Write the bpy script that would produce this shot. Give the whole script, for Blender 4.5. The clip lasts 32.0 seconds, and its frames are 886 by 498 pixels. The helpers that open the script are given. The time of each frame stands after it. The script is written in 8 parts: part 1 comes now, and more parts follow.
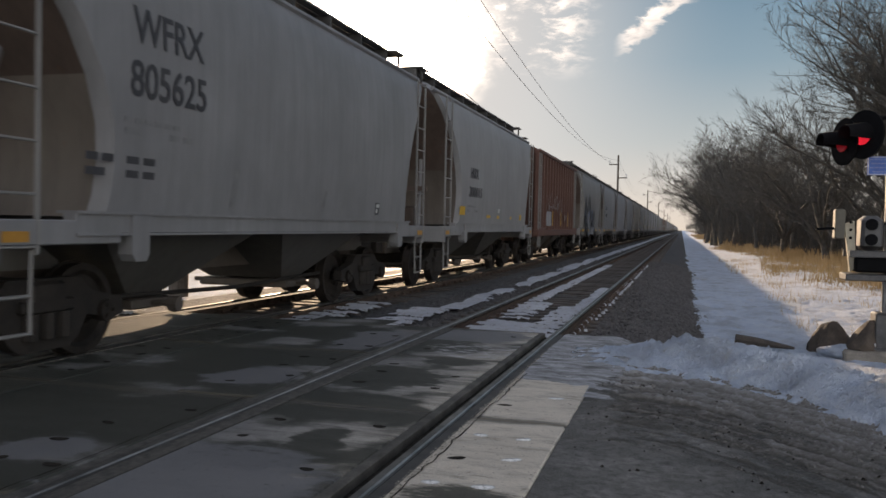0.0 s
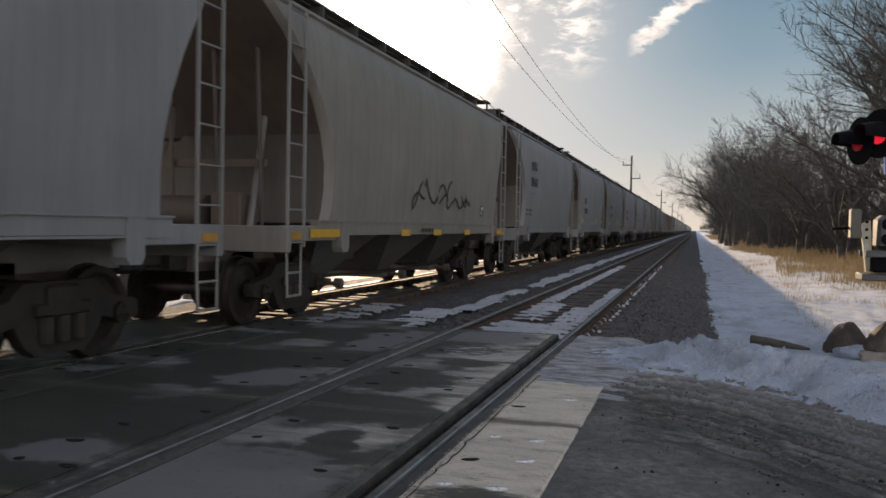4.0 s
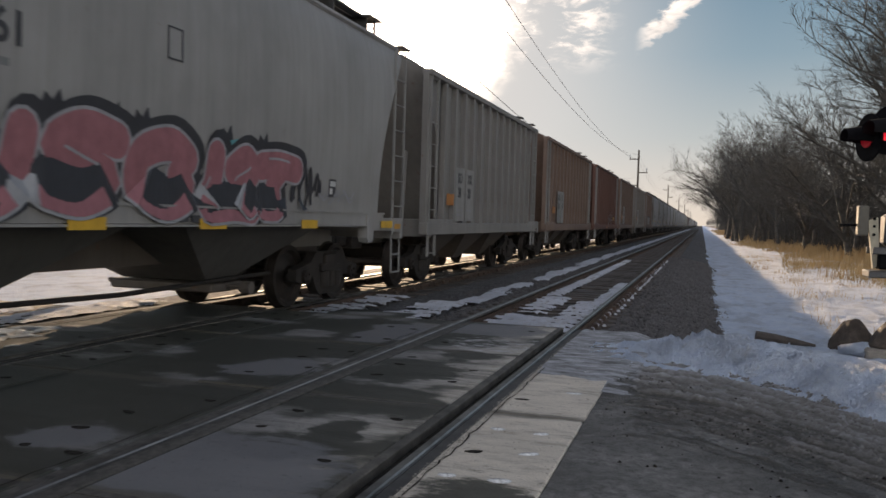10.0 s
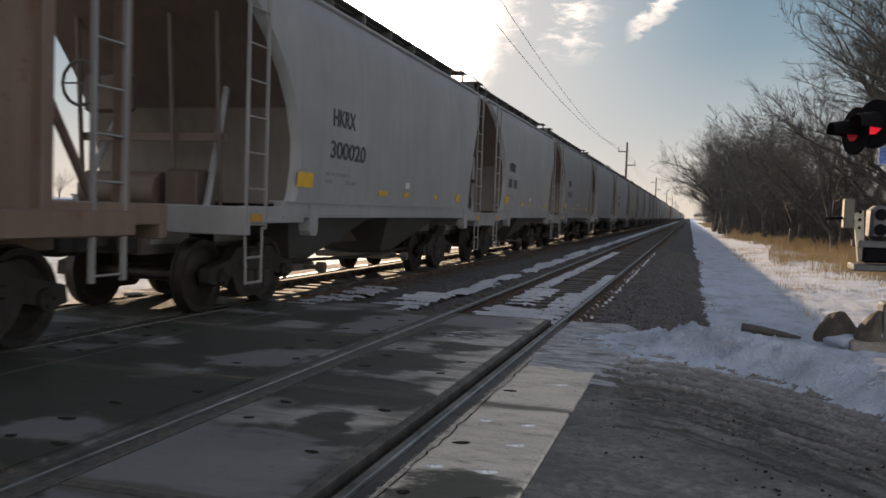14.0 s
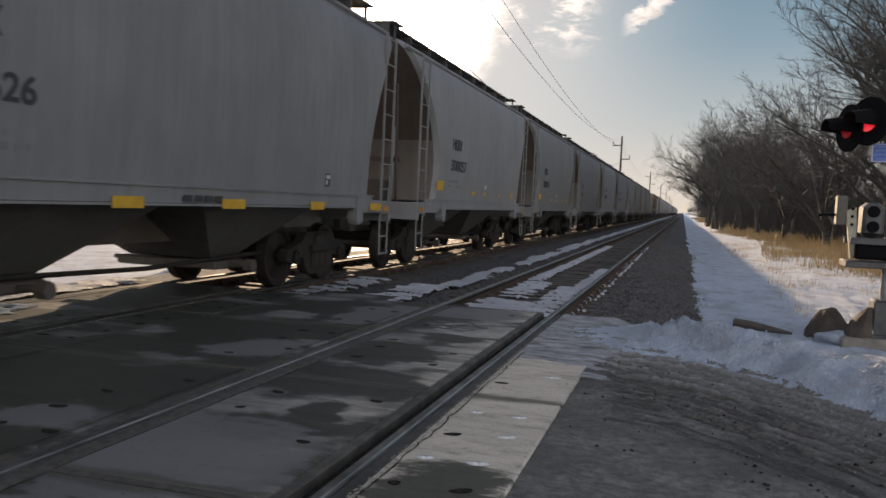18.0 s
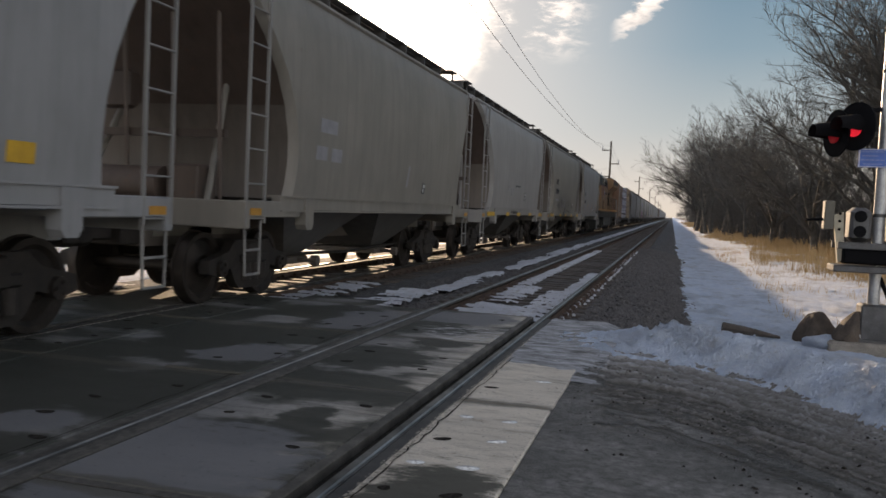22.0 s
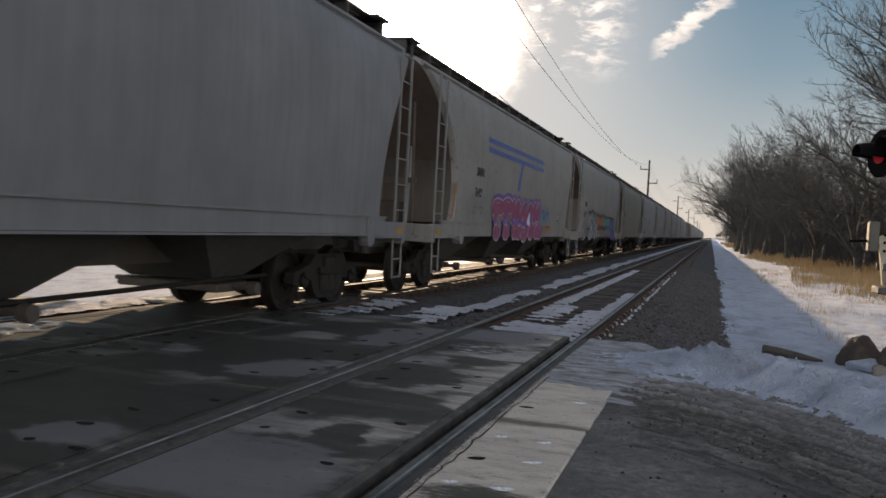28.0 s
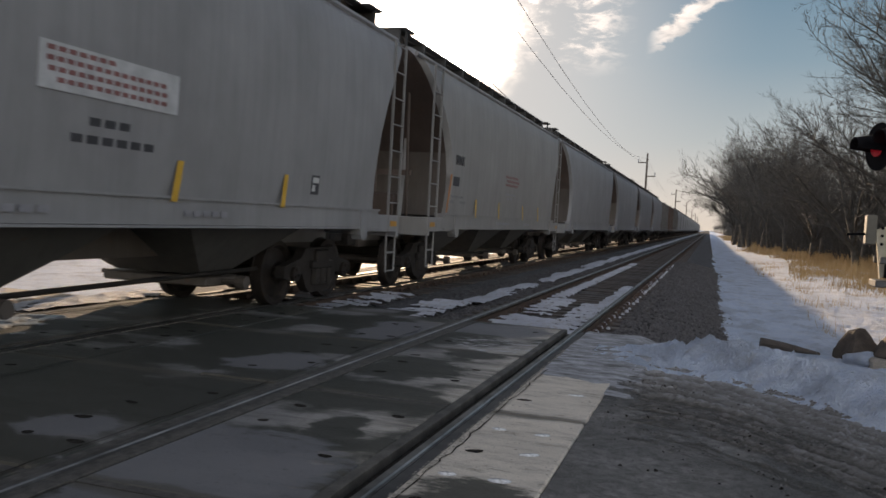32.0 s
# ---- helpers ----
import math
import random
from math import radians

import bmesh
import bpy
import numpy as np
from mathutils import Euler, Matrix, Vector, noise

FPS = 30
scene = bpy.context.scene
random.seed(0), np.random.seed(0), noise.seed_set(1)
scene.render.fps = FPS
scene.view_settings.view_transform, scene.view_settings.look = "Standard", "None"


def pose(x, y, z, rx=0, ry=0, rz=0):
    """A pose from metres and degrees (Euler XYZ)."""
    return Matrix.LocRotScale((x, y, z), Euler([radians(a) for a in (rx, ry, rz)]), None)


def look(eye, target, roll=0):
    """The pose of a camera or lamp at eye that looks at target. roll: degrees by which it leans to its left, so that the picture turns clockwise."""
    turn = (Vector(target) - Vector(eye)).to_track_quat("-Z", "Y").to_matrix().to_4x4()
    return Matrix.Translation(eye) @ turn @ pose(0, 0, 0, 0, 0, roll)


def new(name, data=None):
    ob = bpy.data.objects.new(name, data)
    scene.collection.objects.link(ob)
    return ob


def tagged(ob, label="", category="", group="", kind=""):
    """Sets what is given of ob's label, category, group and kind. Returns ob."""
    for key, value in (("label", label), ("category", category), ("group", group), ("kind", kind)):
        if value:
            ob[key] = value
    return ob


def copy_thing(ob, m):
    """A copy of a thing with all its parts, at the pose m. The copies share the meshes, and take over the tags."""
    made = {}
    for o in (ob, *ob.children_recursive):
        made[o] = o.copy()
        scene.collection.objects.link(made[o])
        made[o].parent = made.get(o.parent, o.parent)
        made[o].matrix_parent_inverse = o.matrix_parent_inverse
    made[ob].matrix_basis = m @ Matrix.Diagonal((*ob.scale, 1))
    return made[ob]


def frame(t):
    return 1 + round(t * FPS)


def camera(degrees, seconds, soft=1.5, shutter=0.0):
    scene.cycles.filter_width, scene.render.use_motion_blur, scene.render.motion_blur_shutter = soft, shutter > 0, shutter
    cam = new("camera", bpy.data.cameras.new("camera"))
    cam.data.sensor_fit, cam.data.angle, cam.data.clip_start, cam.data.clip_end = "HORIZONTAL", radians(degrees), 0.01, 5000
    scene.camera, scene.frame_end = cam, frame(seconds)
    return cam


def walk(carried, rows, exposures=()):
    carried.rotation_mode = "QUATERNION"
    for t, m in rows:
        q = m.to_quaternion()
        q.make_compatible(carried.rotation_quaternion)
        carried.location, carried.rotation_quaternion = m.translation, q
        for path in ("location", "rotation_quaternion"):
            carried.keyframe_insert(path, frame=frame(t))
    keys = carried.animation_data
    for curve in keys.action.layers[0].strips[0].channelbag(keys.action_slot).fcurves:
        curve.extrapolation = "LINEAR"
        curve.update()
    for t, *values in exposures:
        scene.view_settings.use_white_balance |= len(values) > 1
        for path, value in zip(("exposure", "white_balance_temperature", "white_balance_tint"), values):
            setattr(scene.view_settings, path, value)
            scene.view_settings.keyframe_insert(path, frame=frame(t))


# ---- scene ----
EYE = (2.27, 0.0, 1.361)
TRAIN_X = -4.253      # centre of the far track
SPEED = 20.2          # metres a second, towards the camera
cam = camera(56.0, 32.0, soft=1.6, shutter=0.07)
# seconds, yaw to the left of the tracks, pitch, lean
PATH = [
    (0, 15.95, -1.68, 1.29),
    (0.5, 15.88, -1.67, 0.98),
    (1, 15.96, -1.88, 1.13),
    (1.5, 16.22, -2.14, 1.31),
    (2, 16.37, -2.39, 1.34),
    (2.5, 16.33, -2.24, 1.48),
    (4.5, 16.94, -1.43, 1.00),
    (5, 16.89, -1.30, 0.99),
    (5.5, 16.45, -1.34, 1.22),
    (6, 16.50, -1.61, 1.41),
    (6.5, 16.69, -1.33, 1.22),
    (7, 16.90, -1.01, 1.12),
    (7.5, 16.88, -1.11, 1.28),
    (8, 16.65, -1.21, 1.21),
    (8.5, 16.79, -1.56, 1.23),
    (9, 16.82, -1.79, 1.58),
    (9.5, 16.92, -2.11, 1.70),
    (10, 17.22, -2.15, 1.70),
    (10.5, 17.22, -2.14, 1.81),
    (11, 17.00, -2.13, 1.84),
    (11.5, 16.68, -2.33, 2.14),
    (12, 16.94, -2.51, 2.24),
    (12.5, 17.07, -2.42, 2.06),
    (13, 16.92, -2.44, 2.01),
    (13.5, 16.64, -2.72, 2.02),
    (14, 16.40, -2.70, 1.93),
    (14.5, 16.24, -2.92, 2.12),
    (16.5, 15.87, -3.02, 2.44),
    (17, 15.69, -3.09, 2.54),
    (17.5, 15.77, -3.31, 2.61),
    (18, 15.94, -3.25, 2.64),
    (18.5, 15.62, -3.09, 2.55),
    (19, 15.49, -2.99, 2.60),
    (19.5, 15.70, -2.90, 2.80),
    (20, 15.56, -2.92, 2.70),
    (20.5, 14.81, -3.07, 3.06),
    (21, 14.88, -3.15, 3.10),
    (21.5, 15.03, -3.01, 2.75),
    (22, 15.25, -2.91, 2.67),
    (22.5, 15.40, -2.91, 2.62),
    (23, 15.58, -2.89, 2.35),
    (23.5, 17.89, -1.99, 1.51),
    (24, 22.92, -0.61, 0.64),
    (24.5, 29.26, 1.06, -0.24),
    (25, 32.27, 2.30, -0.90),
    (25.5, 30.87, 1.34, -0.08),
    (26, 24.25, 0.80, 0.94),
    (26.5, 19.73, -0.12, 1.99),
    (28.5, 17.71, -2.02, 3.18),
    (29, 17.64, -2.11, 3.27),
    (29.5, 17.88, -2.23, 3.24),
    (30, 17.64, -2.40, 3.25),
    (30.5, 17.35, -2.72, 3.31),
    (31, 17.51, -2.67, 3.34),
    (31.5, 17.56, -2.61, 3.50),
    (32, 17.62, -2.26, 3.13),
]


def aim(yaw, pitch, lean):
    y, p = radians(yaw), radians(pitch)
    way = Vector((-math.sin(y) * math.cos(p), math.cos(y) * math.cos(p), math.sin(p)))
    return look(EYE, Vector(EYE) + way, lean)


walk(cam, [(t, aim(y, p, r)) for t, y, p, r in PATH], exposures=[(0, 1.37, 7320, 18), (23.2, 1.37, 7320, 18), (24.2, 1.2, 7300, 18), (25, 0.82, 7280, 18), (25.6, 0.82, 7280, 18), (26.1, 1.05, 7250, 18), (28.5, 1.28, 7280, 18), (32, 1.28, 7280, 18)])

# ---- light ----
SUN_AZ, SUN_EL = 20.0, 12.3     # left of the track's direction, above the horizon
world = bpy.data.worlds.new("world")
scene.world = world
world.use_nodes = True
wn = world.node_tree
wn.nodes.clear()
sky = wn.nodes.new("ShaderNodeTexSky")
sky.sky_type = "NISHITA"
sky.sun_disc = False
sky.sun_elevation = radians(SUN_EL)
sky.sun_rotation = radians(-SUN_AZ)
sky.altitude = 200
sky.air_density = 0.9
sky.dust_density = 1.4
sky.ozone_density = 0.4
bg = wn.nodes.new("ShaderNodeBackground")
bg.inputs["Strength"].default_value = 0.15
wout = wn.nodes.new("ShaderNodeOutputWorld")
pale = wn.nodes.new("ShaderNodeHueSaturation")     # thin high cloud whitens the sky
pale.inputs["Saturation"].default_value = 0.52
wn.links.new(sky.outputs[0], pale.inputs["Color"])
wn.links.new(pale.outputs[0], bg.inputs[0])
wn.links.new(bg.outputs[0], wout.inputs[0])
sun_data = bpy.data.lights.new("sun", "SUN")
sun_data.energy = 2.5
sun_data.angle = radians(0.6)
sun_data.color = (1.0, 0.80, 0.56)
sun = new("sun", sun_data)
sun_way = Vector((-math.sin(radians(SUN_AZ)) * math.cos(radians(SUN_EL)), math.cos(radians(SUN_AZ)) * math.cos(radians(SUN_EL)), math.sin(radians(SUN_EL))))
sun.rotation_euler = (-sun_way).to_track_quat("-Z", "Y").to_euler()
sun.location = sun_way * 300


# ---- mesh building ----
class Mesh:
    """Collects vertices and faces of one part."""

    def __init__(self):
        self.v, self.f = [], []

    def add(self, verts, faces):
        n = len(self.v)
        self.v += [tuple(p) for p in verts]
        self.f += [tuple(n + i for i in face) for face in faces]
        return self

    def box(self, x0, x1, y0, y1, z0, z1, bevel=0.0):
        if bevel > 0:
            b = min(bevel, (x1 - x0) * .45, (y1 - y0) * .45, (z1 - z0) * .45)
            rings = []
            for z, i in ((z0, b), (z0 + b, 0), (z1 - b, 0), (z1, b)):
                j = b * .6
                rings.append([(x0 + i + j, y0 + i, z), (x1 - i - j, y0 + i, z), (x1 - i, y0 + i + j, z), (x1 - i, y1 - i - j, z),
                              (x1 - i - j, y1 - i, z), (x0 + i + j, y1 - i, z), (x0 + i, y1 - i - j, z), (x0 + i, y0 + i + j, z)])
            return self.loft(rings)
        vs = [(x0, y0, z0), (x1, y0, z0), (x1, y1, z0), (x0, y1, z0), (x0, y0, z1), (x1, y0, z1), (x1, y1, z1), (x0, y1, z1)]
        return self.add(vs, [(3, 2, 1, 0), (4, 5, 6, 7), (0, 1, 5, 4), (1, 2, 6, 5), (2, 3, 7, 6), (3, 0, 4, 7)])

    def loft(self, rings, closed=True):
        n, k = len(self.v), len(rings[0])
        for ring in rings:
            self.v += [tuple(p) for p in ring]
        for a in range(len(rings) - 1):
            for i in range(k):
                j = (i + 1) % k
                self.f.append((n + a * k + i, n + a * k + j, n + (a + 1) * k + j, n + (a + 1) * k + i))
        if closed:
            self.f.append(tuple(n + i for i in reversed(range(k))))
            self.f.append(tuple(n + (len(rings) - 1) * k + i for i in range(k)))
        return self

    def tube(self, points, radii, sides=6, closed=True):
        """A tube along points."""
        pts = [Vector(p) for p in points]
        if not hasattr(radii, "__len__"):
            radii = [radii] * len(pts)
        rings, side = [], None
        for i, p in enumerate(pts):
            d = (pts[min(i + 1, len(pts) - 1)] - pts[max(i - 1, 0)]).normalized()
            if side is None:
                side = d.orthogonal().normalized()
            side = (side - d * side.dot(d)).normalized()
            up = d.cross(side)
            rings.append([p + (side * math.cos(6.28319 * k / sides) + up * math.sin(6.28319 * k / sides)) * radii[i] for k in range(sides)])
        return self.loft(rings, closed)

    def twig(self, pts, radii):
        """A three-sided shoot that runs out to a point."""
        n, k = len(self.v), len(pts) - 1
        d = (pts[-1] - pts[0]).normalized()
        side = d.orthogonal().normalized()
        up = d.cross(side)
        for p, r in zip(pts[:-1], radii):
            self.v += [tuple(p + side * r), tuple(p + (up * .866 - side * .5) * r), tuple(p - (up * .866 + side * .5) * r)]
        self.v.append(tuple(pts[-1]))
        for a in range(k - 1):
            for i in range(3):
                j = (i + 1) % 3
                self.f.append((n + 3 * a + i, n + 3 * a + j, n + 3 * a + 3 + j, n + 3 * a + 3 + i))
        for i in range(3):
            self.f.append((n + 3 * (k - 1) + i, n + 3 * (k - 1) + (i + 1) % 3, n + 3 * k))

    def prism(self, outline, axis, a, b):
        """An outline of two coordinates drawn out along axis from a to b."""
        def at(p, c):
            return {"x": (c, p[0], p[1]), "y": (p[0], c, p[1]), "z": (p[0], p[1], c)}[axis]
        return self.loft([[at(p, a) for p in outline], [at(p, b) for p in outline]])

    def build(self, name, smooth=0.0):
        me = bpy.data.meshes.new(name)
        me.from_pydata(self.v, [], self.f)
        bm = bmesh.new()
        bm.from_mesh(me)
        bmesh.ops.recalc_face_normals(bm, faces=bm.faces)
        bm.to_mesh(me)
        bm.free()
        if smooth:
            me.shade_smooth()
            me.set_sharp_from_angle(angle=radians(smooth))
        return me


def part(name, mesh, material, parent=None, label="", smooth=35):
    me = mesh.build(name, smooth) if isinstance(mesh, Mesh) else mesh
    if material is not None and not me.materials:
        me.materials.append(material)
    ob = new(name, me)
    if parent is not None:
        ob.parent = parent
    if label:
        ob["label"] = label
    return ob


# ---- materials ----
def node_material(name):
    m = bpy.data.materials.new(name)
    m.use_nodes = True
    nt = m.node_tree
    return m, nt, nt.nodes["Principled BSDF"]


def noise_node(nt, scale, detail=4.0, rough=0.55, coord="Object", stretch=None):
    tc = nt.nodes.new("ShaderNodeTexCoord")
    n = nt.nodes.new("ShaderNodeTexNoise")
    n.inputs["Scale"].default_value, n.inputs["Detail"].default_value, n.inputs["Roughness"].default_value = scale, detail, rough
    if stretch:
        mp = nt.nodes.new("ShaderNodeMapping")
        mp.inputs["Scale"].default_value = stretch
        nt.links.new(tc.outputs[coord], mp.inputs["Vector"])
        nt.links.new(mp.outputs[0], n.inputs["Vector"])
    else:
        nt.links.new(tc.outputs[coord], n.inputs["Vector"])
    return n


def ramp(nt, source, stops):
    r = nt.nodes.new("ShaderNodeValToRGB")
    while len(r.color_ramp.elements) < len(stops):
        r.color_ramp.elements.new(0.5)
    for e, (p, c) in zip(r.color_ramp.elements, stops):
        e.position = p
        e.color = (c, c, c, 1) if isinstance(c, (int, float)) else (*c, 1)
    nt.links.new(source, r.inputs[0])
    return r


def mix(nt, fac, a, b, kind="MIX"):
    n = nt.nodes.new("ShaderNodeMix")
    n.data_type, n.blend_type = "RGBA", kind
    for sock, val in ((n.inputs[0], fac), (n.inputs[6], a), (n.inputs[7], b)):
        if isinstance(val, bpy.types.NodeSocket):
            nt.links.new(val, sock)
        elif isinstance(val, (int, float)):
            sock.default_value = val
        else:
            sock.default_value = (*val, 1)
    return n.outputs[2]


def bump(nt, bsdf, height, strength, distance):
    b = nt.nodes.new("ShaderNodeBump")
    b.inputs["Strength"].default_value, b.inputs["Distance"].default_value = strength, distance
    nt.links.new(height, b.inputs["Height"])
    nt.links.new(b.outputs[0], bsdf.inputs["Normal"])


def surface(name, dark, light, scale=3.0, rough=0.7, metal=0.0, fine=40.0, bump_mm=1.0, stretch=None, rough2=None, coord="Object", vary=0.0):
    """A surface mottled at two scales between two colours."""
    m, nt, p = node_material(name)
    a = noise_node(nt, scale, 5, 0.6, coord, stretch)
    b = noise_node(nt, fine, 3, 0.6, coord)
    ra = ramp(nt, a.outputs[0], [(0.32, dark), (0.68, light)])
    rb = ramp(nt, b.outputs[0], [(0.3, 0.78), (0.7, 1.1)])
    col = mix(nt, 1.0, ra.outputs[0], rb.outputs[0], "MULTIPLY")
    if vary:
        oi = nt.nodes.new("ShaderNodeObjectInfo")
        rv = ramp(nt, oi.outputs["Random"], [(0.0, 1 - vary), (1.0, 1 + vary)])
        col = mix(nt, 1.0, col, rv.outputs[0], "MULTIPLY")
    nt.links.new(col, p.inputs["Base Color"])
    p.inputs["Metallic"].default_value = metal
    rr = ramp(nt, a.outputs[0], [(0.3, rough if rough2 is None else rough2), (0.7, rough)])
    nt.links.new(rr.outputs[0], p.inputs["Roughness"])
    bump(nt, p, b.outputs[0], 0.6, bump_mm / 1000)
    return m


def flat_paint(name, color, rough=0.6, metal=0.0, emit=0.0):
    m, nt, p = node_material(name)
    n = noise_node(nt, 6, 3, 0.6)
    r = ramp(nt, n.outputs[0], [(0.3, 0.8), (0.7, 1.12)])
    col = mix(nt, 1.0, color, r.outputs[0], "MULTIPLY")
    nt.links.new(col, p.inputs["Base Color"])
    p.inputs["Roughness"].default_value = rough
    p.inputs["Metallic"].default_value = metal
    if emit:
        p.inputs["Emission Color"].default_value = (*color, 1)
        p.inputs["Emission Strength"].default_value = emit
    return m


def car_paint(name, color, rust=0.25, dirt=0.5, rough=0.55, vary=0.0):
    """Weathered rolling-stock paint: vertical streaks, road dirt and rust specks."""
    m, nt, p = node_material(name)
    big = noise_node(nt, 0.9, 5, 0.6)
    streak = noise_node(nt, 1.0, 6, 0.7, "Object", (5.0, 5.0, 0.35))
    fine = noise_node(nt, 60, 3, 0.6)
    rs = noise_node(nt, 7, 8, 0.75)
    shade = ramp(nt, big.outputs[0], [(0.3, 0.84), (0.7, 1.08)])
    col = mix(nt, 1.0, color, shade.outputs[0], "MULTIPLY")
    st = ramp(nt, streak.outputs[0], [(0.42, 0.0), (0.72, 1.0)])
    col = mix(nt, mix(nt, 1.0, st.outputs[0], (dirt, dirt, dirt), "MULTIPLY"), col, tuple(c * 0.55 for c in color))
    sp = ramp(nt, rs.outputs[0], [(0.66 - 0.12 * rust, 0.0), (0.74 - 0.08 * rust, min(1.0, rust * 2))])
    col = mix(nt, sp.outputs[0], col, (0.13, 0.06, 0.035))
    if vary:
        oi = nt.nodes.new("ShaderNodeObjectInfo")
        col = mix(nt, 1.0, col, ramp(nt, oi.outputs["Random"], [(0.0, 1 - vary), (1.0, 1 + vary)]).outputs[0], "MULTIPLY")
    nt.links.new(col, p.inputs["Base Color"])
    p.inputs["Roughness"].default_value = rough
    p.inputs["Specular IOR Level"].default_value = 0.35
    bump(nt, p, fine.outputs[0], 0.3, 0.001)
    return m


GREY = car_paint("hopper_grey", (0.20, 0.20, 0.207), 0.12, 0.4)
GREY_LIGHT = car_paint("hopper_light_grey", (0.24, 0.24, 0.247), 0.1, 0.35)
TAN = car_paint("hopper_tan", (0.205, 0.19, 0.168), 0.3, 0.45)
WHITE = car_paint("hopper_white", (0.245, 0.238, 0.232), 0.2, 0.4)
STAINED = car_paint("hopper_stained_white", (0.245, 0.235, 0.225), 0.75, 0.5)
BROWN = car_paint("hopper_brown", (0.125, 0.062, 0.048), 0.3, 0.5)
RUST = car_paint("hopper_rust", (0.16, 0.11, 0.088), 0.8, 0.6)
DARK_GREY = car_paint("hopper_dark_grey", (0.185, 0.178, 0.17), 0.5, 0.5)
TAN_DARK = car_paint("hopper_dark_tan", (0.18, 0.162, 0.144), 0.5, 0.5)
END_BROWN = car_paint("end_brown", (0.098, 0.073, 0.062), 0.5, 0.6, vary=0.3)
SLOPE_TAN = car_paint("slope_tan", (0.135, 0.115, 0.10), 0.35, 0.6, vary=0.3)
LADDER_PAINT = car_paint("ladder_grime", (0.21, 0.205, 0.20), 0.3, 0.5)
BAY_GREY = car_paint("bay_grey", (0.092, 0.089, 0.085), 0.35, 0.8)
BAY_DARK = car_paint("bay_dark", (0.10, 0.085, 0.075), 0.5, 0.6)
IRON = surface("truck_iron", (0.012, 0.010, 0.009), (0.035, 0.028, 0.024), 5, 0.75, 0.2, 50, 2)
WHEEL_STEEL = surface("wheel_steel", (0.02, 0.017, 0.015), (0.05, 0.04, 0.035), 6, 0.55, 0.5, 60, 1)
STEEL_DARK = surface("dark_steel", (0.04, 0.04, 0.042), (0.09, 0.088, 0.085), 4, 0.6, 0.3, 60, 1)
RAIL_TOP = surface("rail_grimy", (0.035, 0.032, 0.028), (0.11, 0.106, 0.098), 3.5, 0.45, 0.5, 45, 1.0, rough2=0.6)
RAIL_BRIGHT = surface("rail_bright", (0.16, 0.158, 0.15), (0.46, 0.455, 0.44), 2, 0.42, 1.0, 100, 0.1, rough2=0.38)
RAIL_SIDE = surface("rail_rust", (0.05, 0.035, 0.028), (0.11, 0.07, 0.05), 6, 0.8, 0.1, 60, 1)
LETTER = flat_paint("lettering_black", (0.035, 0.035, 0.04), 0.6)
LETTER_WHITE = flat_paint("lettering_white", (0.48, 0.48, 0.48), 0.6)
LETTER_RED = flat_paint("lettering_red", (0.20, 0.085, 0.08), 0.6)
YELLOW = flat_paint("reflector_yellow", (0.52, 0.30, 0.025), 0.5)
AMBER = flat_paint("reflector_amber", (0.40, 0.19, 0.025), 0.5)


